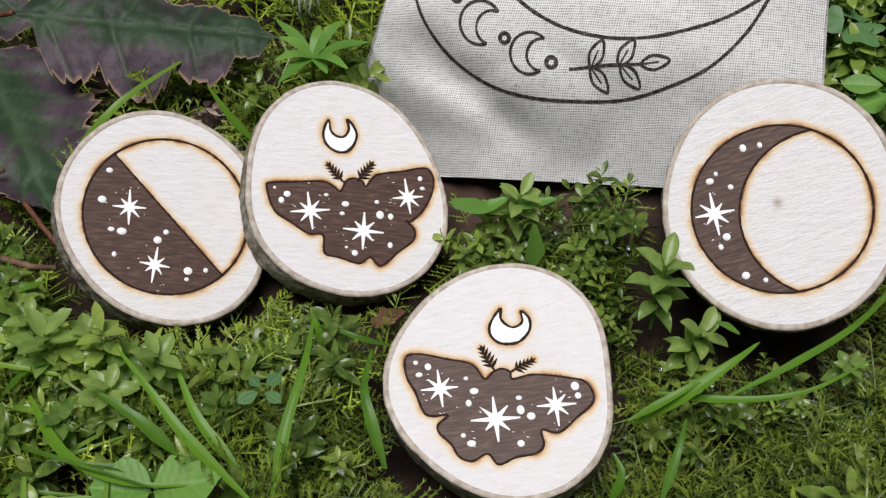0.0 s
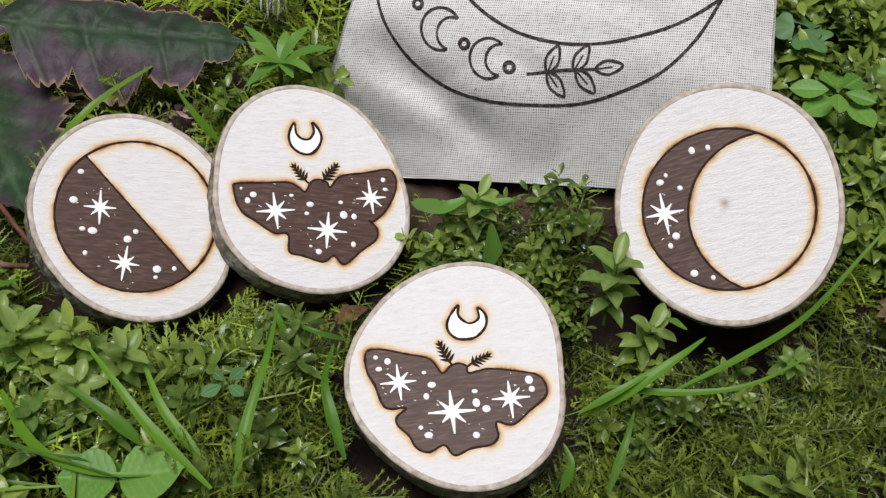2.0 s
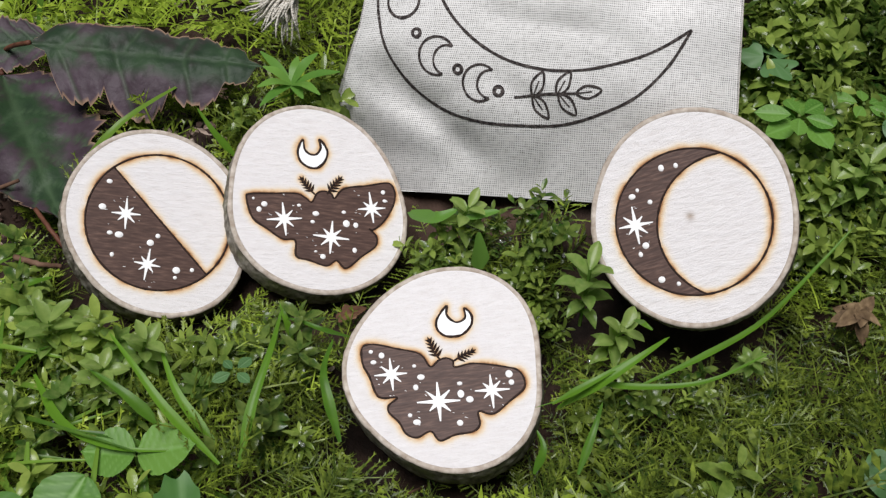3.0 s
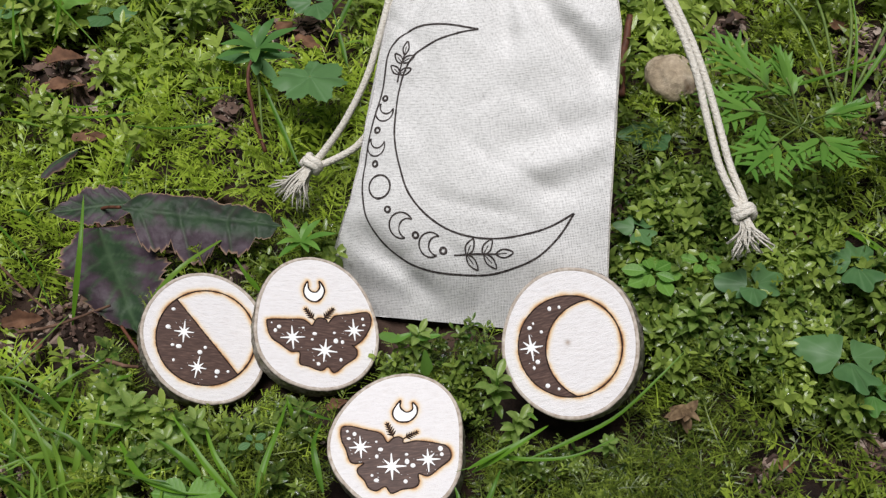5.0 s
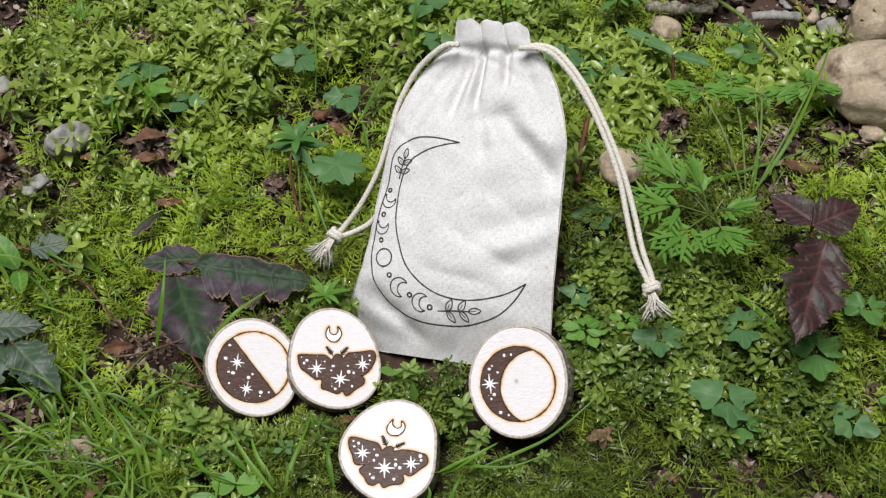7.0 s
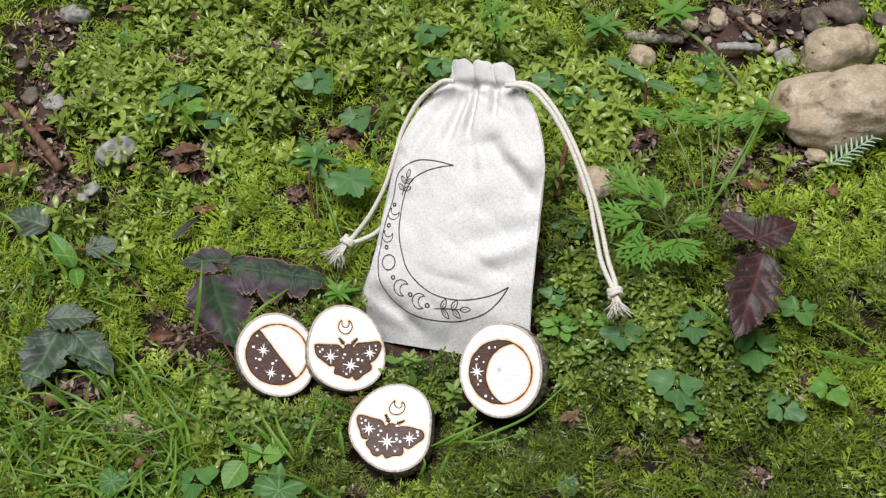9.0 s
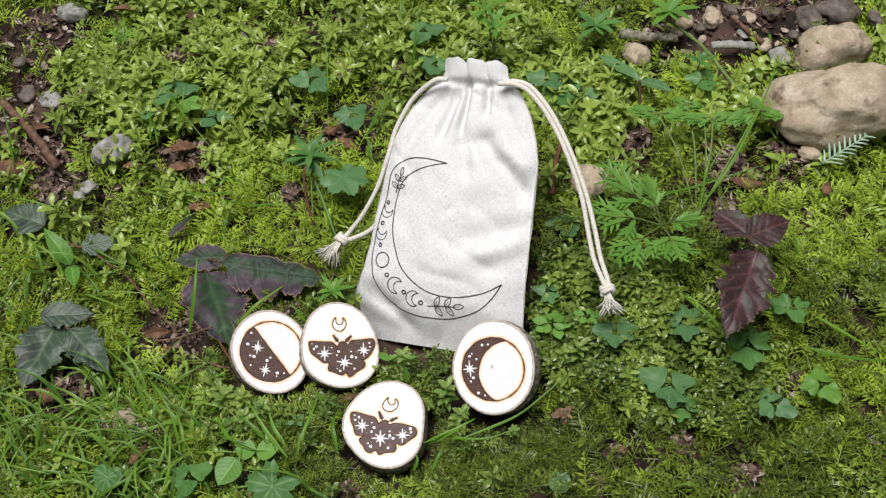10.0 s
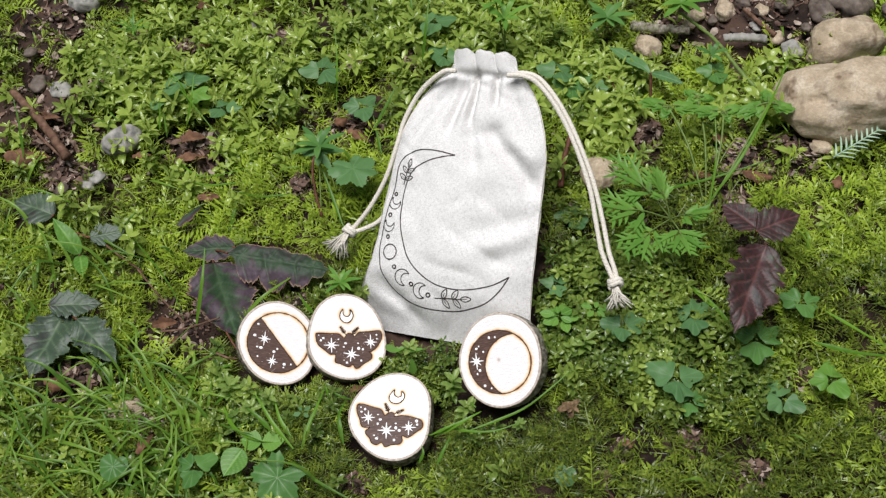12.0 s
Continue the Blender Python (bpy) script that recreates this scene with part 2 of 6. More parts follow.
M_STONE = plain("grey_stone", [(0.3, (0.12, 0.117, 0.108)), (0.5, (0.27, 0.26, 0.235)), (0.75, (0.43, 0.415, 0.375))], 160.0, 0.8, 0.6, 0.001, detail=9.0)
M_ROCK = plain("tan_rock", [(0.3, (0.30, 0.23, 0.15)), (0.5, (0.49, 0.395, 0.28)), (0.7, (0.62, 0.53, 0.41))], 70.0, 0.8, 0.7, 0.0025, detail=10.0,
               second=(60.0, 0.56, 0.70, (0.13, 0.075, 0.04)))
for rocky in (M_ROCK,):
    nt = rocky.node_tree
    speck = noise_tex(nt, 520.0, 6.0, 0.7)
    pb = nt.nodes["Principled BSDF"]
    old = pb.inputs["Base Color"].links[0].from_socket
    nt.links.new(mix(nt, ramp(nt, speck, [(0.42, (0.75, 0.75, 0.75)), (0.62, (0, 0, 0))]), old, mix(nt, 0.4, old, (0.10, 0.08, 0.06))), pb.inputs["Base Color"])
    bump(nt, pb, speck, 0.8, 0.0012)
M_BLUESTONE = plain("blue_grey_pebble", [(0.3, (0.060, 0.046, 0.038)), (0.55, (0.135, 0.108, 0.088)), (0.8, (0.24, 0.20, 0.165))], 190.0, 0.6, 0.5, 0.001)
M_STEM = plain("red_brown_stem", [(0.3, (0.06, 0.022, 0.014)), (0.7, (0.15, 0.06, 0.035))], 300.0, 0.6)
M_GSTEM = plain("green_stem", [(0.3, (0.08, 0.13, 0.03)), (0.7, (0.16, 0.22, 0.06))], 300.0, 0.5)
M_TANLEAF = plain("withered_tan", [(0.3, (0.055, 0.034, 0.020)), (0.5, (0.13, 0.085, 0.045)), (0.72, (0.27, 0.19, 0.105))], 300.0, 0.8)
M_NEEDLE = plain("blue_green_needle", [(0.3, (0.17, 0.27, 0.18)), (0.7, (0.36, 0.46, 0.34))], 300.0, 0.45)


# ---- mesh helpers ----
def raw(name, verts, faces, mat, parent=None, label="", attrs=None, smooth=True):
    me = bpy.data.meshes.new(name)
    me.from_pydata([tuple(v) for v in verts], [], [tuple(f) for f in faces])
    for key, values in (attrs or {}).items():
        a = me.attributes.new(key, "FLOAT", "POINT")
        a.data.foreach_set("value", np.asarray(values, np.float32))
    me.materials.append(mat)
    if smooth:
        me.shade_smooth()
    ob = new(name, me)
    ob.parent = parent
    if label:
        tagged(ob, label)
    return ob


def part(name, bm, mat, parent, label=""):
    me = bpy.data.meshes.new(name)
    bm.normal_update()
    bm.to_mesh(me)
    bm.free()
    me.materials.append(mat)
    ob = new(name, me)
    ob.parent = parent
    if label:
        tagged(ob, label)
    return ob


def smooth_line(points, n, closed=False):
    """n points along a Catmull-Rom curve through the given ones."""
    p = np.asarray(points, float)
    k = len(p)
    out = []
    spans = k if closed else k - 1
    for t in np.linspace(0, spans, n, endpoint=not closed):
        i = min(int(t), spans - 1)
        f = t - i
        if closed:
            a, b_, c, d = (p[(i + j) % k] for j in (-1, 0, 1, 2))
        else:
            b_, c = p[i], p[i + 1]
            a = p[i - 1] if i > 0 else 2 * b_ - c
            d = p[i + 2] if i + 2 < k else 2 * c - b_
        out.append(0.5 * (2 * b_ + (c - a) * f + (2 * a - 5 * b_ + 4 * c - d) * f * f + (3 * b_ - a - 3 * c + d) * f ** 3))
    return np.array(out)


def tube(points, radius, sides=8, squash=1.0):
    """Vertices and faces of a round tube; radius may be a list."""
    p = np.asarray(points, float)
    r = np.broadcast_to(np.asarray(radius, float), (len(p),))
    tan_ = np.gradient(p, axis=0)
    tan_ /= np.linalg.norm(tan_, axis=1)[:, None] + 1e-12
    ref = np.array([0.0, 0.0, 1.0]) if abs(tan_[0][2]) < 0.9 else np.array([1.0, 0.0, 0.0])
    verts, faces = [], []
    for i in range(len(p)):
        side = np.cross(tan_[i], ref)
        side /= np.linalg.norm(side) + 1e-12
        ref = np.cross(side, tan_[i])
        for j in range(sides):
            a = 2 * math.pi * j / sides
            verts.append(p[i] + r[i] * (math.cos(a) * side + squash * math.sin(a) * ref))
    for i in range(len(p) - 1):
        for j in range(sides):
            k = (j + 1) % sides
            faces.append((i * sides + j, i * sides + k, (i + 1) * sides + k, (i + 1) * sides + j))
    faces.append(tuple(range(sides))[::-1])
    faces.append(tuple((len(p) - 1) * sides + j for j in range(sides)))
    return verts, faces


def joined(pieces):
    verts, faces = [], []
    for v, f in pieces:
        o = len(verts)
        verts.extend(v)
        faces.extend(tuple(i + o for i in g) for g in f)
    return verts, faces


def step(a, b_, x):
    t = min(1.0, max(0.0, (x - a) / (b_ - a)))
    return t * t * (3 - 2 * t)


# ---- the ground: soil sheet reaching the horizon ----
def moss_top(x, y):
    """Height of the moss surface in centimetres at a place in centimetres."""
    h = 2.0 * math.exp(-((x - 10) ** 2 + (y - 6) ** 2) / 72)
    h += 1.6 * math.exp(-((x - 1.5) ** 2 + (y - 10) ** 2) / 40)
    h += 0.55 * noise.noise(Vector((x * 0.16, y * 0.16, 3.0))) + 0.3 * noise.noise(Vector((x * 0.5, y * 0.5, 9.0))) + 0.4 * noise.noise(Vector((x * 0.95, y * 0.95, 14.0)))
    h += 1.0 * math.exp(-((x - 2.0) ** 2 / 9.7 + (y + 0.3) ** 2 / 3.4))
    h -= 1.5 * math.exp(-((x + 12) ** 2 / 22 + (y - 5.5) ** 2 / 12))
    near = math.exp(-((x + 5) ** 2 / 90 + (y + 2.5) ** 2 / 30))
    # the ground falls away on one side and climbs towards the rocks on the other
    h -= (1.2 + math.exp(-((y - 6) / 9) ** 2)) * step(9, 17, -x)
    h += 2.6 * step(9, 20, x) * step(-6, 6, y)
    h -= 1.1 * math.exp(-((x + 2.7) ** 2 / 14 + (y + 6.4) ** 2 / 7))
    h -= 0.5 * math.exp(-((x - 4.2) ** 2 / 5 + (y + 4.2) ** 2 / 5))
    return h - 0.25 * near


# bare patches: x, y, radius in centimetres
BARE = [(-28.6, 20.2, 3.4), (-29.1, 27.8, 3.2), (-17.2, 16.1, 2.0), (-6.5, 17.0, 1.9), (19.6, 24.7, 3.9), (24.4, 25.8, 3.6), (17.8, 12.1, 1.6), (21.5, 12.7, 1.7),
        (16.9, 8.1, 1.4), (-16.0, 2.5, 2.6), (-13.8, 4.0, 2.4), (-12.1, 25.4, 1.8), (-18.9, 25.3, 1.6), (-25.2, 13.9, 2.0), (12.4, 15.5, 1.5), (-9.5, 3.2, 1.4),
        (-21.6, -1.5, 2.0), (-16.9, -4.7, 1.2), (9.5, -6.5, 0.5), (-3.0, 23.0, 1.2), (14.6, 24.5, 1.4), (-24.5, 21.2, 1.2), (-22.4, 26.8, 1.1), (-26.6, 16.8, 1.5), (4.0, 26.0, 0.9), (-9.5, 12.0, 0.7), (13.0, -6.0, 0.8), (16.5, -8.0, 0.9), (8.0, -8.2, 0.4), (19.8, -2.4, 0.8), (-5.0, -8.5, 0.8)]


def bare(x, y):
    wob = 0.35 * noise.noise(Vector((x * 0.6, y * 0.6, 20.0)))
    return max((1.0 - math.hypot(x - a, y - b_) / r + wob) for a, b_, r in BARE)


def soil_height(x, y):
    cover = min(1.0, max(0.0, 0.6 - bare(x, y)))
    rough = 0.4 * noise.noise(Vector((x * 1.1, y * 1.1, 1.0))) + 0.28 * noise.noise(Vector((x * 3.0, y * 3.0, 5.0)))
    return moss_top(x, y) - 0.5 - 1.5 * cover + rough


def ground_sheet():
    inner = np.arange(-44, 44.1, 0.45)
    far = [47, 52, 60, 75, 100, 150, 250, 500, 1000, 2500, 7000, 20000]
    xs = np.r_[[-v for v in far[::-1]], inner, far]
    ys = np.r_[[-v for v in far[::-1]], inner, far]
    verts = []
    for y in ys:
        for x in xs:
            edge = max(abs(x), abs(y)) > 60
            verts.append((x * CM, y * CM, (-0.8 + (0.012 * max(abs(x), abs(y)) ** 0.8 * noise.noise(Vector((x * 0.01, y * 0.01, 2.0)))) if edge else soil_height(x, y)) * CM))
    w = len(xs)
    faces = [(j * w + i, j * w + i + 1, (j + 1) * w + i + 1, (j + 1) * w + i) for j in range(len(ys) - 1) for i in range(w - 1)]
    ob = raw("ground", verts, faces, M_SOIL)
    return tagged(ob, "damp dark soil beneath moss and leaf litter", "ground", kind="structure")


ground_sheet()


# ---- engraved wood slices ----
def slice_radius(coefs, th):
    r = coefs[0]
    for m in range(1, 6):
        r += coefs[2 * m - 1] * math.cos(m * th) + coefs[2 * m] * math.sin(m * th)
    return r


def ribbon(points, width, height, closed, n):
    """A raised line over the wood face, millimetres in and metres out."""
    p = smooth_line(points, n, closed)
    t = (np.roll(p, -1, 0) - np.roll(p, 1, 0)) if closed else np.gradient(p, axis=0)
    t /= np.linalg.norm(t, axis=1)[:, None] + 1e-9
    nrm = np.stack([-t[:, 1], t[:, 0]], 1)
    verts, faces = [], []
    for i in range(n):
        w = width * (1 + 0.4 * noise.noise(Vector((p[i][0] * 0.8, p[i][1] * 0.8, 4.0))))
        for s, h in ((-0.5, -0.15), (-0.33, height), (0.33, height), (0.5, -0.15)):
            q = p[i] + nrm[i] * w * s
            verts.append((q[0] * 1e-3, q[1] * 1e-3, h * 1e-3))
    for i in range(n if closed else n - 1):
        k = (i + 1) % n
        for j in range(3):
            faces.append((4 * i + j, 4 * k + j, 4 * k + j + 1, 4 * i + j + 1))
    return verts, faces


def plate(points, height):
    """A thin flat patch with a low wall, millimetres in."""
    n = len(points)
    verts = [(x * 1e-3, y * 1e-3, height * 1e-3) for x, y in points] + [(x * 1e-3, y * 1e-3, -1.5e-4) for x, y in points]
    faces = [tuple(range(n))] + [(i, i + n, (i + 1) % n + n, (i + 1) % n) for i in range(n)]
    return verts, faces


def star_outline(x, y, a, b_, seed):
    r = random.Random(seed)
    pts = []
    turn = r.uniform(-0.12, 0.12)
    for k in range(16):
        th = turn + k * math.pi / 8
        if k % 2:
            rad = 0.24 * (a + b_) / 2
        elif k % 4 == 0:
            rad = (a if k % 8 == 0 else b_) * r.uniform(0.8, 1.0)
        else:
            rad = 0.66 * (a + b_) / 2 * r.uniform(0.85, 1.1)
        if k % 2 == 0:
            for d in (-0.045, 0.045):
                pts.append((x + rad * math.cos(th + d * 0.7), y + rad * math.sin(th + d * 0.7)))
        else:
            pts.append((x + rad * math.cos(th), y + rad * math.sin(th)))
    return pts


def dome(x, y, r, seed):
    q = random.Random(seed)
    verts = [(x * 1e-3, y * 1e-3, 3.4e-4)]
    n = 14
    st = q.uniform(0.88, 1.15)
    for ring, h in ((0.65, 3.0e-4), (1.0, 0.5e-4)):
        for i in range(n):
            th = 2 * math.pi * i / n
            verts.append(((x + r * ring * math.cos(th) * st) * 1e-3, (y + r * ring * math.sin(th) / st) * 1e-3, h))
    faces = [(0, 1 + i, 1 + (i + 1) % n) for i in range(n)]
    faces += [(1 + i, 1 + n + i, 1 + n + (i + 1) % n, 1 + (i + 1) % n) for i in range(n)]
    return verts, faces


def circle(x, y, r, a0=0.0, a1=2 * math.pi, n=48):
    full = abs(a1 - a0 - 2 * math.pi) < 1e-6
    return [(x + r * math.cos(a), y + r * math.sin(a)) for a in np.linspace(a0, a1, n, endpoint=not full)]


def sprig(base, tip):
    """A small burnt feather-like sprig: stem with barbs."""
    b0, t0 = np.array(base), np.array(tip)
    d = t0 - b0
    nrm = np.array([-d[1], d[0]])
    pieces = [ribbon([b0, b0 + 0.5 * d + 0.06 * nrm, t0], 0.55, 0.22, False, 10)]
    for k in range(5):
        c = b0 + d * (0.22 + 0.16 * k)
        for e in (-1, 1):
            reach = 0.30 - 0.035 * k
            pieces.append(plate([tuple(c - 0.05 * d), tuple(c + 0.04 * d + e * 0.5 * reach * nrm), tuple(c + 0.20 * d + e * reach * nrm), tuple(c + 0.15 * d + e * 0.4 * reach * nrm), tuple(c + 0.08 * d)][::e], 0.2))
    pieces.append(plate([tuple(t0 - 0.2 * d), tuple(t0 - 0.08 * d - 0.08 * nrm), tuple(t0 + 0.14 * d), tuple(t0 - 0.08 * d + 0.08 * nrm)], 0.2))
    return joined(pieces)


def inside(p, outline):
    """Whether p lies within a closed outline."""
    hit = False
    for (x0, y0), (x1, y1) in zip(outline, [*outline[1:], outline[0]]):
        if (y0 > p[1]) != (y1 > p[1]) and p[0] < x0 + (p[1] - y0) * (x1 - x0) / (y1 - y0):
            hit = not hit
    return hit


def wood_slice(label, centre, lean, thick, coefs, lines, fills, stars, dots, crescent=None, sprigs=(), pith=None, oval=((1, 0), (0, 1)), seed=1):
    """lines: (points, closed); fills: outlines of brown stain; all in millimetres on the face.
    oval: how far the slice and its drawing are out of round."""
    n = Vector((math.sin(radians(lean[0])), -math.sin(radians(lean[1])), 1)).normalized()
    ux = Vector((0, 1, 0)).cross(n).normalized()
    uy = n.cross(ux)
    root = new("wood_slice")
    m = Matrix((ux, uy, n)).transposed().to_4x4()
    m.translation = Vector(centre) * CM
    root.matrix_world = m
    tagged(root, label, "wood slice", "engraved wood slices")

    def piece(name, shape, mat, label="", attrs=None, smooth=True):
        vs = [(v[0] * oval[0][0] + v[1] * oval[0][1], v[0] * oval[1][0] + v[1] * oval[1][1], v[2]) for v in shape[0]]
        return raw(name, vs, shape[1], mat, root, label, attrs, smooth)

    # scorch follows the burnt lines
    burnt = [smooth_line(p, 260, c) for p, c in lines]
    if crescent:
        burnt.append(smooth_line(crescent, 80, True))
    for s in sprigs:
        burnt.append(np.linspace(s[0], s[1], 12))
    burnt = np.concatenate(burnt)
    N, RINGS = 168, 54
    verts, scorch, pith_a = [(0, 0, 0)], [], []
    for k in range(1, RINGS + 1):
        for i in range(N):
            th = 2 * math.pi * i / N
            r = (slice_radius(coefs, th) - 1.25) * k / RINGS
            z = 0.05 * noise.noise(Vector((r * math.cos(th) * 0.12, r * math.sin(th) * 0.12, seed)))
            verts.append((r * math.cos(th) * 1e-3, r * math.sin(th) * 1e-3, z * 1e-3))
    vv = np.array(verts)[:, :2] * 1e3
    d = np.array([np.sqrt(((burnt - q) ** 2).sum(1).min()) for q in vv])
    scorch = np.clip(1.15 * np.exp(-(d / 0.92) ** 1.1), 0, 1)
    pith_a = np.exp(-(((vv - np.array(pith)) ** 2).sum(1)) / 0.9) * 0.8 if pith else np.zeros(len(vv))
    faces = [(0, 1 + i, 1 + (i + 1) % N) for i in range(N)]
    for k in range(RINGS - 1):
        faces += [(1 + k * N + i, 1 + (k + 1) * N + i, 1 + (k + 1) * N + (i + 1) % N, 1 + k * N + (i + 1) % N) for i in range(N)]
    piece("face", (verts, faces), M_FACE, "pale sanded birch face with scorch marks", {"scorch": scorch, "pith": pith_a})
    # bark: worn rim on top, rough side, underside
    def ring_rows(rows, close=False):
        vs, fs = [], []
        for off, z, rough in rows:
            for i in range(N):
                th = 2 * math.pi * i / N
                r = slice_radius(coefs, th)
                q = Vector((r * math.cos(th) * 0.25, r * math.sin(th) * 0.25, z * 0.35 + seed * 7))
                r += off + rough * (noise.noise(q) + 0.8 * noise.noise(q * 3.1))
                vs.append((r * math.cos(th) * 1e-3, r * math.sin(th) * 1e-3, z * 1e-3))
        for k in range(len(rows) - 1):
            fs += [(k * N + i, (k + 1) * N + i, (k + 1) * N + (i + 1) % N, k * N + (i + 1) % N) for i in range(N)]
        if close:
            fs.append(tuple((len(rows) - 1) * N + i for i in range(N))[::-1])
        return vs, fs
    piece("bark_rim", ring_rows([(-1.3, -0.1, 0), (-1.15, 0.06, 0.05), (-0.5, 0.04, 0.1), (-0.12, -0.12, 0.12), (0.0, -0.5, 0.15)]), M_RIM, "thin tan cut edge of the bark")
    side = [(0.0, -0.45, 0.15)] + [(0.25 - 0.06 * abs(k - 5), -0.9 - k * (thick - 1.4) / 10, 0.42) for k in range(11)] + [(-0.8, -thick, 0.1)]
    piece("bark", ring_rows(side, True), M_BARK, "rough grey-brown bark with lichen")
    for f in fills:
        stain = piece("stained_shape", plate([tuple(q) for q in f], 0.10), M_STAIN, "dark brown stained silhouette", smooth=False)
    for p, c in lines:
        piece("burnt_outline", ribbon(p, 0.62, 0.18, c, 240), M_BURN, "dark burnt line")
    for k, s in enumerate(stars):
        mark = piece("painted_star", plate(star_outline(*s, seed * 10 + k), 0.3), M_WHITE, "white painted eight-pointed star", smooth=False)
        mark.parent = stain
    for k, s in enumerate(dots):
        mark = piece("painted_dot", dome(*s, seed * 50 + k), M_WHITE, "white paint dot")
        mark.parent = stain
    # dry-brush specks of paint caught by the grain round the stars
    fq = random.Random(seed * 91)
    flecks = []
    for sx, sy, ra, _ in stars:
        for _k in range(9):
            fa, fd = fq.uniform(0, 6.28), fq.uniform(0.6, 1.5) * ra
            fx, fy, fl, fw = sx + fd * math.cos(fa), sy + fd * math.sin(fa), fq.uniform(0.12, 0.42), fq.uniform(0.05, 0.11)
            if inside((fx, fy), fills[0]):
                ft_ = fq.uniform(-0.9, 0.3)
                ca, sa = math.cos(ft_), math.sin(ft_)
                flecks.append(plate([(fx + ca * p - sa * q, fy + sa * p + ca * q) for p, q in ((-fl, 0), (-0.2 * fl, -fw), (fl, 0.2 * fw), (0.1 * fl, fw))], 0.16))
    tagged(piece("paint_flecks", joined(flecks), M_WHITE, "fine white dry-brushed specks", smooth=False), kind="stuff")
    if crescent:
        c = smooth_line(crescent, 60, True)
        moon = piece("painted_crescent", plate([tuple(q) for q in c], 0.12), M_WHITE, "small white painted crescent moon", smooth=False)
        rim = piece("crescent_outline", ribbon(crescent, 0.75, 0.24, True, 120), M_BURN, "dark burnt crescent line")
        rim.parent = moon
    for s in sprigs:
        tagged(piece("burnt_sprig", sprig(*s), M_BURN, "tiny burnt feathered antenna"), kind="stuff")
    return root


MOTH_A = [(-19.2, 6.5), (-17.9, 7.6), (-15.3, 7.4), (-11.4, 6.2), (-5.9, 4.4), (-3.7, 1.0), (-1.7, 2.4), (0.1, 2.9), (1.6, 2.1), (2.0, 0.5), (6.4, 1.1), (13.2, -0.2), (16.2, -1.3),
          (17.4, -3.7), (16.9, -6.1), (13.5, -8.8), (9.5, -11.7), (6.2, -10.9), (6.1, -14.1), (4.3, -15.7), (0.3, -16.2), (-3.2, -17.4), (-5.1, -15.0), (-8.3, -16.3), (-10.7, -15.2),
          (-12.0, -12.4), (-14.1, -9.8), (-14.0, -8.0), (-12.0, -6.2), (-16.2, -5.7), (-17.9, -0.5), (-19.2, 2.7)]
wood_slice("pale wood slice with a brown stained moth resting in moss", (-3.13, -5.04, -0.13), (-8, 14), 13,
           (24.58, -0.06, 0.76, -1.51, 0.51, -1.12, 0.1, -0.02, -0.06, -0.13, -0.06),
           [(MOTH_A, True)], [smooth_line(MOTH_A, 160, True)],
           [(-12.8, -0.4, 4.1, 4.9), (-2.6, -7.9, 5.4, 5.4), (9.7, -5.9, 4.4, 4.7)],
           [(-17.1, 5.7, 0.54), (-14.7, 4.6, 0.78), (-16.7, 3.0, 0.66), (-7.4, 1.4, 0.48), (-6.1, -1.5, 0.84), (-7.5, -4.0, 0.72), (2.6, -3.7, 0.6), (2.6, -6.3, 0.95),
            (4.5, -7.8, 0.89), (14.1, -2.1, 0.95), (14.4, -4.2, 0.72), (-9.4, -10.8, 0.54), (-8.0, -12.6, 0.84), (1.7, -13.4, 0.78)],
           [(1.5, 16.3), (-0.9, 13.2), (-1.2, 10.6), (0.2, 8.8), (2.3, 8.3), (4.7, 8.8), (6.8, 11.0), (7.1, 13.6), (5.7, 15.4), (5.7, 13.3), (4.9, 12.3), (3.4, 11.9), (2.0, 12.9), (1.3, 14.3)],
           [((-1.2, 2.4), (-3.4, 7.9)), ((1.9, 2.1), (6.6, 4.3))], oval=((0.996, 0.020), (-0.074, 0.950)), seed=1)
MOTH_B = [(-17.4, 0.7), (-16.2, 1.7), (-11.5, 2.1), (-5.2, 2.5), (-2.7, 1.4), (-1.2, 0.4), (0.2, 2.9), (1.9, 3.6), (3.8, 3.0), (4.6, 1.8), (7.1, 4.7), (13.0, 5.9), (17.7, 7.0),
          (19.4, 6.5), (20.2, 4.0), (19.5, 0.4), (17.0, -3.9), (14.3, -6.3), (13.4, -6.1), (15.1, -8.1), (14.8, -10.8), (11.3, -13.7), (7.3, -17.1), (4.9, -15.2), (2.3, -16.7),
          (-2.0, -15.4), (-5.1, -14.5), (-5.4, -10.3), (-8.6, -10.0), (-12.3, -7.5), (-15.9, -4.7)]
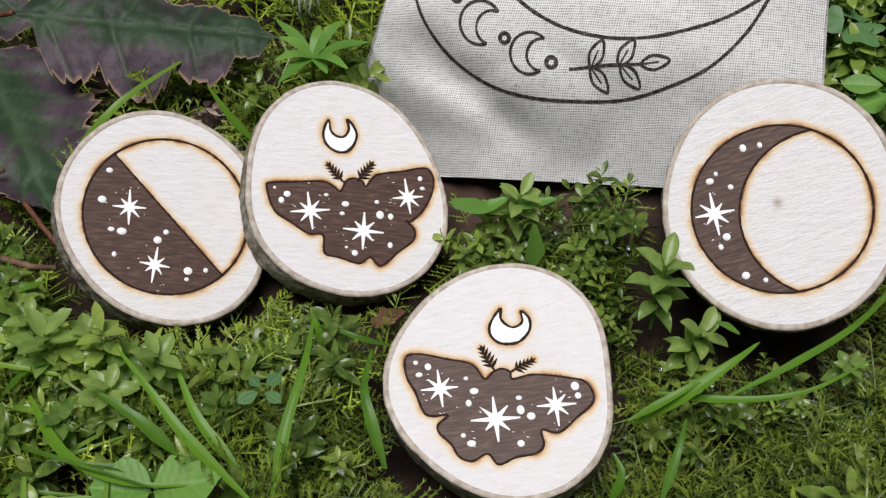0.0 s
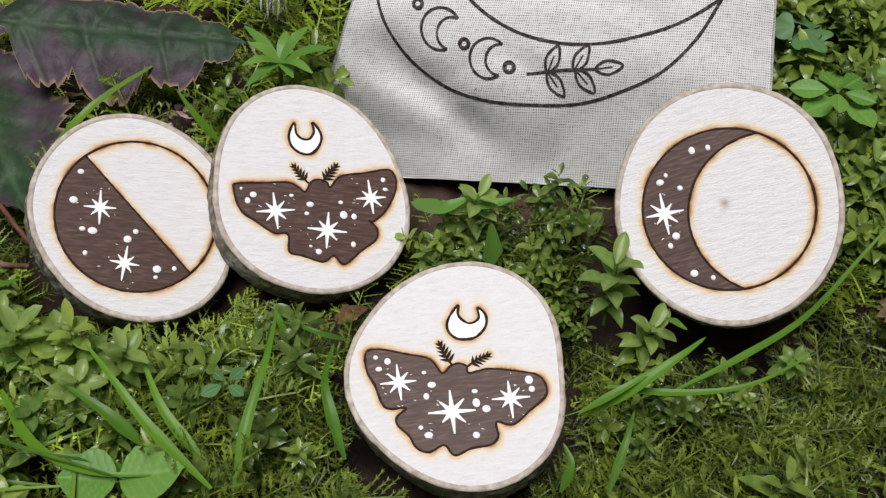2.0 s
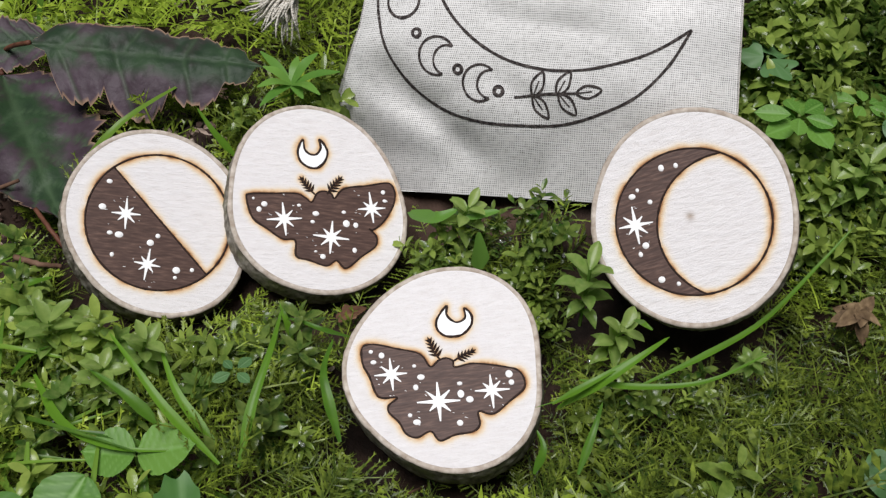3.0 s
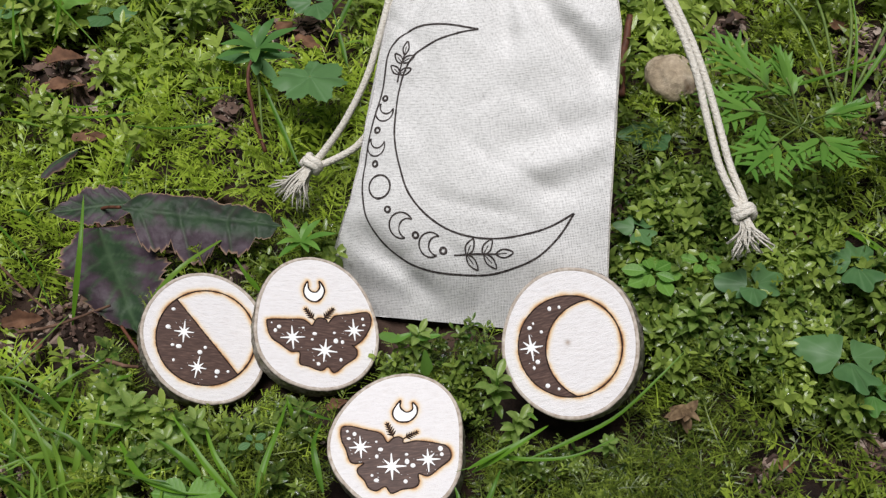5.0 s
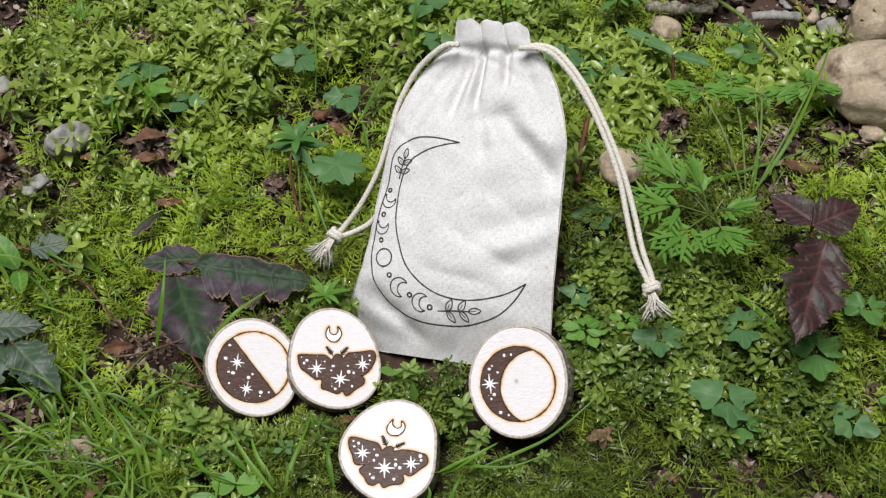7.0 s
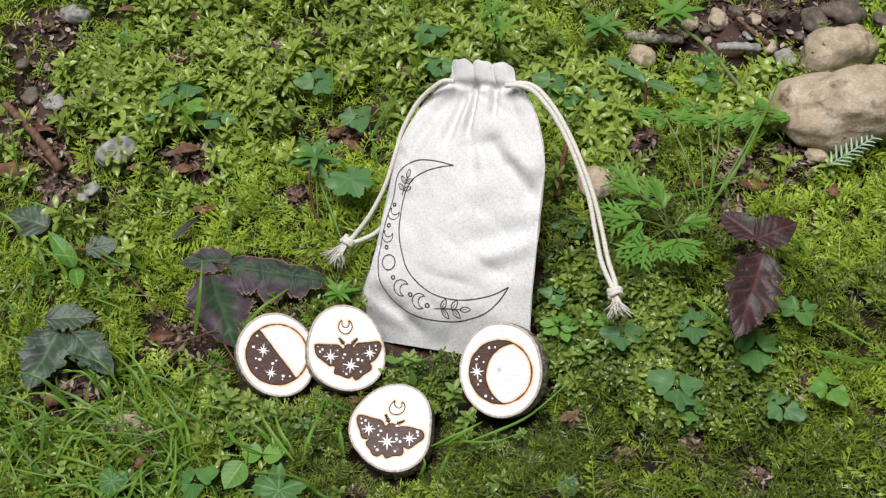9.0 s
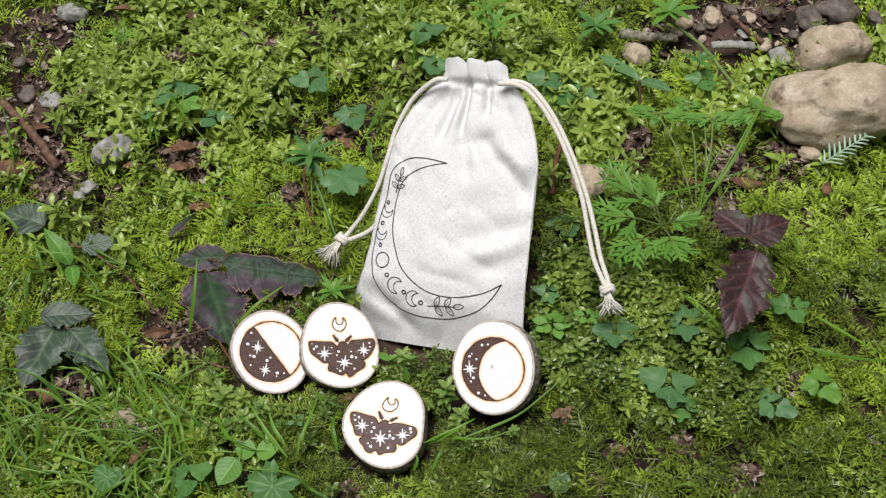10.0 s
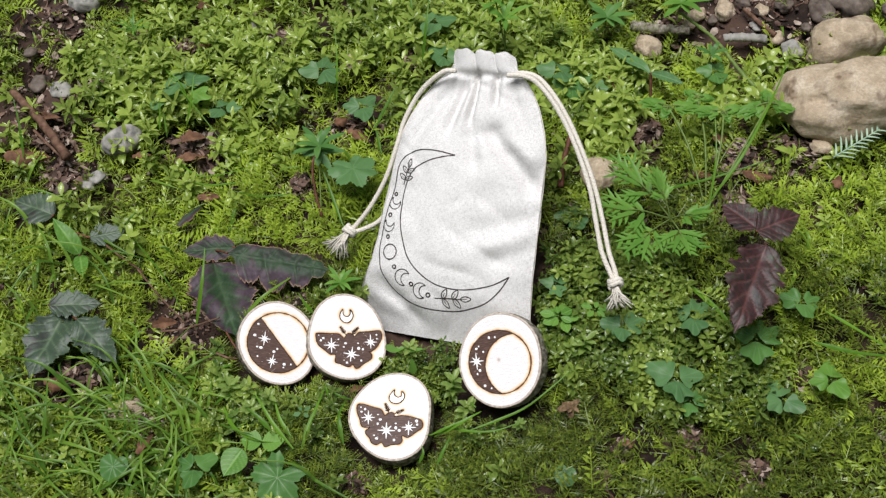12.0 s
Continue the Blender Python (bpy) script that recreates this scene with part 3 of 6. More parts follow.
wood_slice("pale wood slice with a brown moth, lapping over another slice", (-5.88, -0.09, 0.04), (11.5, 23.6), 10,
           (24.39, 0.4, 0.94, -1.73, -0.81, 0.2, -0.75, -0.08, 0.1, 0.02, -0.04),
           [(MOTH_B, True)], [smooth_line(MOTH_B, 160, True)],
           [(-8.1, -4.7, 4.7, 4.6), (3.6, -9.0, 4.8, 5.0), (14.0, -0.5, 4.3, 4.6)],
           [(-15.7, 0.5, 0.37), (-13.0, -0.9, 0.8), (-14.3, -2.4, 0.74), (-4.4, -0.7, 0.49), (-0.2, -2.7, 0.8), (-1.0, -5.0, 0.55), (6.9, -1.9, 0.55), (7.5, -5.0, 0.99),
            (9.9, -5.3, 0.74), (17.1, 4.3, 0.62), (17.5, 1.9, 0.55), (-0.3, -13.0, 0.37), (1.5, -14.3, 0.74), (9.5, -12.2, 0.68)],
           [(-3.4, 17.6), (-4.6, 14.6), (-4.1, 11.8), (-2.1, 10.1), (0.2, 10.0), (2.1, 11.8), (2.9, 14.4), (2.2, 16.5), (0.9, 18.0), (1.2, 15.7), (0.1, 13.8), (-1.6, 13.7), (-2.9, 15.0)],
           [((-0.4, 2.6), (-3.8, 6.8)), ((2.7, 2.8), (6.2, 7.5))], oval=((1.003, -0.026), (0.016, 0.953)), seed=2)
# half moon: stained lower-left half of a ring
HX, HY, HR = 0.36, 1.23, 17.6
a_top, a_low = math.atan2(14.2 - HY, -11.3 - HX), math.atan2(-11.6 - HY, 12.9 - HX) + 2 * math.pi
half = circle(HX, HY, HR, a_top, a_low, 70)
wood_slice("pale wood slice with a half moon burnt and stained brown", (-9.82, -0.35, -0.22), (15, 26.7), 13.5,
           (23.53, 0.26, 1.12, -0.74, -1.11, -0.24, -0.1, -0.04, 0.05, -0.12, 0.07),
           [(circle(HX, HY, HR), True), ([half[0], half[-1]], False)], [half],
           [(-7.7, 2.5, 4.1, 4.3), (-1.8, -10.0, 3.9, 4.3)],
           [(-12.2, 10.5, 0.7), (-13.4, 3.8, 0.9), (-11.2, -2.7, 0.64), (-9.0, -3.0, 0.96), (-10.3, -8.2, 0.58), (-1.4, -4.4, 0.9), (0.3, -2.5, 0.64), (5.3, -10.9, 0.96),
            (5.1, -12.8, 0.51), (9.1, -10.5, 0.58)], oval=((1.001, -0.011), (0.010, 0.983)), seed=3)
# crescent moon: ring less an inner circle
CX, CY, CR, IX, IY, IR = 0.1, -1.1, 17.75, 9.3, -3.9, 17.8
dx, dy = IX - CX, IY - CY
dist = math.hypot(dx, dy)
half_a = math.acos((dist ** 2 + CR ** 2 - IR ** 2) / (2 * dist * CR))
half_i = math.acos((dist ** 2 + IR ** 2 - CR ** 2) / (2 * dist * IR))
way = math.atan2(dy, dx)
outer_arc = circle(CX, CY, CR, way + half_a, way + 2 * math.pi - half_a, 80)
inner_arc = circle(IX, IY, IR, way + math.pi + half_i, way + math.pi - half_i, 60)
wood_slice("pale wood slice with a crescent moon, propped against the bag", (2.74, -2.67, 2.06), (-26, 34.5), 13,
           (25.21, 0.34, 0.04, -1.49, 0.56, -0.17, 0.01, 0.02, 0.05, -0.11, -0.03),
           [(circle(CX, CY, CR), True), (inner_arc, False)], [outer_arc + inner_arc[1:-1]],
           [(-13.0, 0.6, 4.2, 5.4)],
           [(-4.4, 13.1, 0.8), (-1.0, 13.0, 0.62), (-12.4, 7.6, 0.8), (-10.9, 8.9, 0.49), (-8.6, 5.5, 0.62), (-11.7, -4.7, 0.86), (-13.3, -6.6, 0.62), (-9.8, -13.5, 0.86),
            (-6.2, -15.2, 0.55)], pith=(-0.3, 0.2), oval=((0.996, 0.070), (-0.102, 0.970)), seed=4)

# ---- the drawstring bag ----
BAG_O, BAG_U, BAG_V, BAG_N = (Vector(v) for v in ((-0.81, -0.86, 0.99), (0.9447, -0.2817, 0.1681), (0.1302, 0.7924, 0.596), (-0.3011, -0.5411, 0.7852)))
LEFT = [(0.0, -6.15), (2.0, -5.6), (3.0, -5.15), (4.1, -4.72), (5.5, -4.48), (7.1, -4.38), (8.5, -4.24), (10.3, -4.06), (11.45, -3.9), (12.6, -3.5), (13.7, -2.95), (14.8, -2.14), (15.3, -1.55), (15.8, -1.35), (16.5, -1.45)]
RIGHT = [(0.0, 5.1), (2.0, 4.96), (4.1, 4.9), (6.3, 4.86), (8.85, 4.78), (11.0, 4.74), (12.3, 4.45), (13.6, 4.0), (14.6, 3.45), (15.3, 2.85), (15.8, 2.4), (16.5, 2.2)]


def crease(u, v, a, b_, depth, wide):
    """A valley along the line a-b."""
    ax, ay = a
    dx_, dy_ = b_[0] - ax, b_[1] - ay
    t = ((u - ax) * dx_ + (v - ay) * dy_) / (dx_ * dx_ + dy_ * dy_)
    fade = step(-0.05, 0.25, t) * (1 - step(0.75, 1.1, t))
    d = ((u - ax) * dy_ - (v - ay) * dx_) / math.hypot(dx_, dy_)
    return -depth * fade * math.exp(-(d / wide) ** 2)


def bag_point(s, v, side=1):
    """Place in metres of the cloth at s across (0 to 1) and v centimetres up; side 1 is the printed front."""
    l = np.interp(v, *zip(*LEFT))
    r = np.interp(v, *zip(*RIGHT))
    u = l + (r - l) * s
    arch = max(0.0, 1 - abs(2 * s - 1) ** 2.6) ** 0.75
    body = step(-0.5, 3.0, v) * (1 - 0.75 * step(10.5, 15.3, v))
    # three soft lobes gathered by the cord
    lobe = next(k for k, e in enumerate((0.37, 0.68, 1.01)) if s < e)
    a0, a1 = ((0.0, 0.37), (0.37, 0.68), (0.68, 1.0))[lobe]
    pleat = 2.0 * max(0.0, math.sin(math.pi * (s - a0) / (a1 - a0))) ** 0.32 - 1.3
    if side > 0:
        off = 0.95 * (arch * body - 0.7) + 0.17 * pleat * step(13.7, 15.2, v) * min(1, arch * 2)
        off += crease(u, v, (0.15, 15.6), (0.12, 12.4), 0.75, 0.2)
        off += crease(u, v, (0.12, 13.0), (0.95, 9.6), 0.35, 0.45)
        off += crease(u, v, (1.0, 12.6), (4.7, 8.7), 0.75, 0.6)
        off += crease(u, v, (-0.35, 15.2), (-1.1, 11.6), 0.6, 0.34)
        off += crease(u, v, (-1.0, 15.0), (-3.2, 10.6), 0.28, 0.4)
        off += crease(u, v, (1.25, 15.4), (1.5, 13.4), 0.5, 0.2)
        off += crease(u, v, (2.1, 15.2), (3.6, 11.4), 0.2, 0.4)
        off += crease(u, v, (5.1, 7.8), (0.6, 6.0), 0.34, 0.7)
        off += crease(u, v, (4.9, 5.9), (2.2, 4.7), 0.22, 0.5)
        off += crease(u, v, (-4.6, 3.4), (-1.2, 0.7), 0.35, 0.45)
        off += crease(u, v, (-5.0, 1.2), (-1.5, 0.6), 0.12, 0.5)
        off -= crease(u, v, (1.6, 12.0), (4.8, 10.6), 0.18, 0.5)
        off -= crease(u, v, (4.9, 7.0), (1.4, 5.3), 0.16, 0.5)
        # the filled belly turns under towards the bottom seam
        off -= (2.0 - 0.8 * s) * (1 - step(-1.5, 5.0, v))
        off += 0.17 * noise.noise(Vector((u * 0.42, v * 0.42, 7.0))) + 0.05 * noise.noise(Vector((u * 1.2, v * 0.9, 2.0))) - 0.10 * max(0.0, 1 - 5 * abs(noise.noise(Vector((u * 0.28 + 0.1 * v, v * 0.36, 12.0)))))
    else:
        off = -0.57 - (2.0 - 0.8 * s) * (1 - step(-1.5, 5.0, v)) - 2.7 * arch * body - 0.5 * arch * (1 - body) * step(0.0, 1.0, v) + 0.16 * pleat * step(13.7, 15.2, v) * min(1, arch * 2)
    off -= 0.6 * (1 - step(0.04, 0.32, s)) * (1 - step(0.8, 3.8, v))
    if v > 15.0:
        off += 0.25 * (v - 15.3) * (1 if side > 0 else -1) * arch
        off -= 0.25 * math.exp(-((v - 15.25) / 0.18) ** 2) * side * arch
    p = BAG_O + BAG_U * u + BAG_V * v + BAG_N * off
    return p * CM


def bag_uv(u, v, lift=0.012):
    """Place in metres on the printed front at u, v centimetres."""
    l = np.interp(v, *zip(*LEFT))
    r = np.interp(v, *zip(*RIGHT))
    s = min(0.995, max(0.005, (u - l) / (r - l)))
    return bag_point(s, v, 1) + BAG_N * lift * CM


bag = new("drawstring_bag")
tagged(bag, "natural linen drawstring bag printed with a crescent moon, cords loose", "bag")


def cloth_panel(name, side, label):
    NS, NV = 96, 150
    verts, uvs, faces = [], [], []
    for j in range(NV + 1):
        f = j / NV
        for i in range(NS + 1):
            s = i / NS
            a0, a1 = (0.0, 0.37) if s < 0.37 else (0.37, 0.68) if s < 0.68 else (0.68, 1.0)
            top = 16.2 + 0.38 * max(0.0, math.sin(math.pi * (s - a0) / (a1 - a0))) ** 0.22 + 0.04 * math.sin(s * 31)
            v = f * top
            verts.append(tuple(bag_point(s, v, side)))
            uvs.append((s * 10.5, v))
    for j in range(NV):
        for i in range(NS):
            q = (j * (NS + 1) + i, j * (NS + 1) + i + 1, (j + 1) * (NS + 1) + i + 1, (j + 1) * (NS + 1) + i)
            faces.append(q if side > 0 else q[::-1])
    ob = raw(name, verts, faces, M_CLOTH, bag, label)
    layer = ob.data.uv_layers.new(name="cloth")
    idx = np.empty(len(ob.data.loops), np.int32)
    ob.data.loops.foreach_get("vertex_index", idx)
    layer.data.foreach_set("uv", np.array(uvs, np.float32)[idx].ravel())
    return ob


cloth_panel("front_panel", 1, "natural linen front with a gathered neck")
cloth_panel("back_panel", -1, "natural linen back")
# stitched side seams
for name, pts in (("side_seam", [bag_point(0.0, v) for v in np.linspace(0.1, 15.2, 60)]), ("side_seam", [bag_point(1.0, v) for v in np.linspace(0.1, 15.2, 60)])):
    raw(name, *tube([np.array(p) for p in pts], 0.0003, 6), M_CORD, bag, "folded cloth seam")


def ink(points, closed=False, width=0.072, n=None, name="printed_line", label="charcoal grey printed line"):
    p = smooth_line(points, n or max(16, len(points) * 8), closed)
    k = len(p)
    t = (np.roll(p, -1, 0) - np.roll(p, 1, 0)) if closed else np.gradient(p, axis=0)
    t /= np.linalg.norm(t, axis=1)[:, None] + 1e-9
    verts, faces = [], []
    for i in range(k):
        w = width * (1 + 0.3 * noise.noise(Vector((p[i][0] * 6, p[i][1] * 6, 1.0))))
        for s in (-0.5, 0.5):
            verts.append(tuple(bag_uv(p[i][0] - t[i][1] * w * s, p[i][1] + t[i][0] * w * s)))
    for i in range(k if closed else k - 1):
        q = (i + 1) % k
        faces.append((2 * i, 2 * q, 2 * q + 1, 2 * i + 1))
    return raw(name, verts, faces, M_PRINT, bag, label)


ink([(-0.25, 10.52), (-1.31, 10.66), (-2.25, 10.65), (-2.94, 10.44), (-3.48, 10.02), (-3.72, 9.54), (-3.78, 8.52), (-3.99, 7.36), (-4.15, 6.2), (-4.2, 5.05), (-4.1, 4.16), (-3.78, 3.3),
     (-3.19, 2.59), (-2.31, 2.04), (-1.32, 1.78), (-0.25, 1.74), (0.79, 1.84), (1.68, 2.13), (2.54, 2.58), (3.23, 3.3), (3.72, 4.18)], name="crescent_outer_line")
ink([(3.72, 4.18), (2.95, 3.67), (2.08, 3.33), (1.19, 3.12), (0.26, 3.08), (-0.71, 3.28), (-1.61, 3.78), (-2.31, 4.52), (-2.74, 5.48), (-3.05, 6.57), (-3.14, 7.69), (-3.0, 8.72), (-2.57, 9.56),
     (-1.92, 10.01), (-1.02, 10.35), (-0.25, 10.52)], name="crescent_inner_line")


def ink_crescent(u, v, r, turn):
    """A small outlined crescent whose hollow points along turn (degrees)."""
    a = radians(turn)
    pts = [(u + r * math.cos(a + q), v + r * math.sin(a + q)) for q in np.linspace(0.9, 2 * math.pi - 0.9, 18)]
    c = (u + 0.62 * r * math.cos(a), v + 0.62 * r * math.sin(a))
    pts += [(c[0] + 0.78 * r * math.cos(a + q), c[1] + 0.78 * r * math.sin(a + q)) for q in np.linspace(2 * math.pi - 1.75, 1.75, 12)]
    ink(pts, True, 0.06, 90, "printed_moon", "small printed crescent moon")


ink_crescent(-3.62, 7.47, 0.36, 70)
ink_crescent(-3.78, 6.16, 0.37, 80)
ink(circle(-3.45, 4.66, 0.43, n=16), True, 0.075, 60, "printed_moon", "small printed full moon ring")
ink_crescent(-2.5, 3.32, 0.46, -20)
ink_crescent(-1.38, 2.71, 0.44, -5)
for u, v, r in ((-3.66, 7.98, 0.09), (-3.8, 6.76, 0.1), (-3.74, 5.5, 0.1), (-3.04, 3.85, 0.1), (-1.95, 3.01, 0.1), (-0.9, 2.53, 0.11)):
    ink(circle(u, v, r, n=10), True, 0.09, 24, "printed_dot", "small printed dot")


def ink_sprig(base, tip, leaf):
    b0, t0 = np.array(base), np.array(tip)
    d = t0 - b0
    L = np.linalg.norm(d)
    d /= L
    nr = np.array([-d[1], d[0]])
    ink([b0, b0 + d * L * 0.35 + nr * 0.02, b0 + d * L * 0.75], False, 0.07, 14, "printed_stem")
    spots = [(0.22, 62), (0.22, -58), (0.5, 55), (0.52, -52), (0.72, 4)]
    for f, ang in spots:
        o = b0 + d * L * f
        a = radians(ang)
        e = d * math.cos(a) + nr * math.sin(a)
        en = np.array([-e[1], e[0]])
        q = [o, o + e * leaf * 0.45 + en * leaf * 0.24, o + e * leaf, o + e * leaf * 0.45 - en * leaf * 0.24]
        outline = ink(q, True, 0.06, 28, "printed_leaf", "small printed leaf outline")
        vein = ink([o, o + e * leaf * 0.3, o + e * leaf * 0.62], False, 0.035, 8, "printed_vein", "fine printed leaf vein")
        vein.parent = outline


ink_sprig((-0.5, 2.40), (1.65, 2.62), 0.62)
ink_sprig((-3.2, 8.55), (-2.9, 9.95), 0.5)


# cords: points in bag coordinates u, v and height off the bag plane
def bag_space(rows):
    return [np.array((BAG_O + BAG_U * u + BAG_V * v + BAG_N * w) * CM) for u, v, w in rows]


def cord(rows, name="cord", r=0.00135):
    p = smooth_line(bag_space(rows), 90)
    t = np.gradient(p, axis=0)
    t /= np.linalg.norm(t, axis=1)[:, None]
    pieces = []
    # three twisted strands
    ref = np.array(BAG_N)
    length = np.concatenate([[0], np.cumsum(np.linalg.norm(np.diff(p, axis=0), axis=1))])
    for k in range(3):
        strand = []
        for i in range(len(p)):
            side = np.cross(t[i], ref)
            side /= np.linalg.norm(side)
            up = np.cross(side, t[i])
            a = length[i] * 900 + k * 2.094
            strand.append(p[i] + r * 0.20 * (math.cos(a) * side + math.sin(a) * up))
        pieces.append(tube(strand, r * 0.88, 8))
    raw(name, *joined(pieces), M_CORD, bag, "soft off-white twisted cotton cord")


cord([(-0.9, 15.25, 0.2), (-1.7, 15.1, 0.15), (-2.99, 14.03, -0.35), (-3.82, 12.37, -0.6), (-4.15, 10.75, -0.7), (-4.6, 8.89, -0.9), (-5.4, 7.19, -1.2), (-6.2, 6.07, -1.5), (-6.6, 5.6, -1.6)])
cord([(-3.3, 7.75, -1.6), (-4.2, 7.08, -1.3), (-4.99, 6.21, -1.4), (-6.1, 5.62, -1.6), (-6.6, 5.5, -1.65)])
cord([(2.1, 15.25, 0.2), (2.9, 15.3, 0.2), (3.75, 15.05, 0.1), (4.8, 14.07, -0.1), (5.84, 12.65, -0.3), (6.87, 10.8, -0.45), (7.5, 9.37, -0.6), (7.95, 7.92, -0.7), (8.5, 6.28, -0.8), (9.1, 5.2, -0.9), (9.4, 4.75, -0.95)])
cord([(2.3, 15.35, -0.1), (2.95, 15.5, -0.1), (3.85, 15.28, -0.2), (4.95, 14.25, -0.3), (6.0, 12.8, -0.5), (7.05, 10.95, -0.7), (7.72, 9.5, -0.85), (8.28, 8.0, -0.95), (8.85, 6.35, -1.0), (9.35, 5.3, -1.0), (9.5, 4.8, -1.0)])


def knot(u, v, w, ang, spread, length):
    """An overhand knot with a frayed tassel hanging along ang (degrees in the bag plane)."""
    a = radians(ang)
    d = BAG_U * math.cos(a) + BAG_V * math.sin(a)
    c = (BAG_O + BAG_U * u + BAG_V * v + BAG_N * w) * CM
    e = d.cross(BAG_N)
    pieces = []
    turns = []
    for k in range(40):
        q = k / 39 * 2 * math.pi * 2.1
        turns.append(np.array(c + (e * math.cos(q) * 0.0030 + BAG_N * math.sin(q) * 0.0026 + d * (-0.0016 + 0.0034 * k / 39 + 0.0007 * math.sin(2 * q)))))
    pieces.append(tube(turns, 0.0016, 8))
    tied = raw("knot", *joined(pieces), M_CORD, bag, "overhand knot in the cotton cord")
    r = random.Random(int(u * 10))
    threads_ = []
    for k in range(64):
        side = r.uniform(-1, 1)
        lift = r.uniform(-1, 1)
        ln = length * r.uniform(0.55, 1.1)
        pts = []
        for i in range(7):
            f = i / 6
            pts.append(np.array(c + d * (0.0015 + ln * f) + e * (side * (0.0014 + spread * f * f) + 0.0011 * f * math.sin(6 * f + 2.3 * k)) + BAG_N * (lift * 0.0013 + 0.002 * lift * f - 0.003 * f * f)))
        threads_.append(tube(pts, [0.0005 - 0.0002 * i / 6 for i in range(7)], 4))
    tagged(raw("tassel", *joined(threads_), M_CORD, tied, "frayed off-white cord end"), kind="stuff")


knot(-6.62, 5.55, -1.55, 232, 0.0065, 0.016)
knot(9.45, 4.7, -0.95, -72, 0.0062, 0.0125)


# ---- moss: many small fronds joined as one surface cover ----
def cover(name, label, category, templates, places, mat):
    """templates: (verts, tris, along); places: rows of template, x, y, z, yaw, pitch, roll, size, tint."""
    V, F, T, A = [], [], [], []
    base = 0
    for k, (tv, tf, ta) in enumerate(templates):
        rows = places[places[:, 0] == k]
        if not len(rows):
            continue
        cy, sy = np.cos(rows[:, 4]), np.sin(rows[:, 4])
        cp, sp = np.cos(rows[:, 5]), np.sin(rows[:, 5])
        cr, sr = np.cos(rows[:, 6]), np.sin(rows[:, 6])
        x, y, z = tv[:, 0][None], tv[:, 1][None], tv[:, 2][None]
        y1, z1 = y * cr[:, None] - z * sr[:, None], y * sr[:, None] + z * cr[:, None]
        x2, z2 = x * cp[:, None] - z1 * sp[:, None], x * sp[:, None] + z1 * cp[:, None]
        x3, y3 = x2 * cy[:, None] - y1 * sy[:, None], x2 * sy[:, None] + y1 * cy[:, None]
        s = rows[:, 7][:, None]
        P = np.stack([rows[:, 1][:, None] + x3 * s, rows[:, 2][:, None] + y3 * s, rows[:, 3][:, None] + z2 * s], -1) * CM
        n, m = len(rows), len(tv)
        V.append(P.reshape(-1, 3))
        F.append((tf[None] + (base + np.arange(n) * m)[:, None, None]).reshape(-1, 3))
        T.append(np.repeat(rows[:, 8], m))
        A.append(np.tile(ta, n))
        base += n * m
    V, F, T, A = np.concatenate(V), np.concatenate(F), np.concatenate(T), np.concatenate(A)
    me = bpy.data.meshes.new(name)
    me.vertices.add(len(V))
    me.vertices.foreach_set("co", V.astype(np.float32).ravel())
    me.loops.add(F.size)
    me.loops.foreach_set("vertex_index", F.astype(np.int32).ravel())
    me.polygons.add(len(F))
    me.polygons.foreach_set("loop_start", np.arange(0, F.size, 3, dtype=np.int32))
    me.update(calc_edges=True)
    for key, values in (("tint", T), ("along", A)):
        a = me.attributes.new(key, "FLOAT", "POINT")
        a.data.foreach_set("value", values.astype(np.float32))
    me.materials.append(mat)
    me.shade_smooth()
    return tagged(new(name, me), label, category, kind="stuff")


def frond(r, fine):
    """A flat feathery moss frond about one unit long, rising along x."""
    verts, tris, along = [], [], []

    def tri(a, b_, c, f):
        o = len(verts)
        verts.extend((a, b_, c))
        along.extend((f, f, f))
        tris.append((o, o + 1, o + 2))

    droop = r.uniform(0.15, 0.5)
    sway = r.uniform(-0.2, 0.2)

    def axis(f):
        return np.array([f, sway * f * f, -droop * f * f + 0.05 * f])

    w = 0.012
    for i in range(5):
        p, q = axis(i / 5), axis((i + 1) / 5)
        tri(p + (0, -w, 0), q + (0, -w * 0.7, 0), q + (0, w * 0.7, 0), i / 5)
        tri(p + (0, -w, 0), q + (0, w * 0.7, 0), p + (0, w, 0), i / 5)
    pairs = 9 if fine else 8
    for i in range(pairs):
        f = 0.12 + 0.85 * i / (pairs - 1)
        c = axis(f)
        ln = (0.36 * math.sin(math.pi * min(1, 0.18 + 0.85 * f)) + 0.05) * r.uniform(0.75, 1.15)
        for s in (-1, 1):
            if r.random() < 0.12:
                continue
            ln *= r.uniform(0.7, 1.2)
            a = radians(r.uniform(36, 72))
            d = np.array([math.cos(a), s * math.sin(a), r.uniform(-0.15, 0.25)])
            nd = np.array([-s * math.sin(a), s * s * math.cos(a) * s, 0])
            if not fine:
                w2 = 0.042
                m = c + d * ln * 0.5 + (0, 0, 0.02)
                t = c + d * ln + (0, 0, -0.06 * ln)
                tri(c, m - nd * w2, m + nd * w2, f)
                tri(m - nd * w2, t, m + nd * w2, f)
            else:
                m = c + d * ln
                h_ = c + d * ln * 0.45 + (0, 0, 0.015)
                tri(c, h_ - nd * 0.019, h_ + nd * 0.019, f)
                tri(h_ - nd * 0.019, m, h_ + nd * 0.019, f)
                for k in range(4):
                    g = 0.14 + 0.22 * k
                    o = c + d * ln * g
                    for e in (-1, 1):
                        tip_ = o + d * 0.075 + nd * e * 0.04 + (0, 0, r.uniform(-0.01, 0.035))
                        tri(o, o + d * 0.045, tip_, f)
    return np.array(verts), np.array(tris), np.array(along)


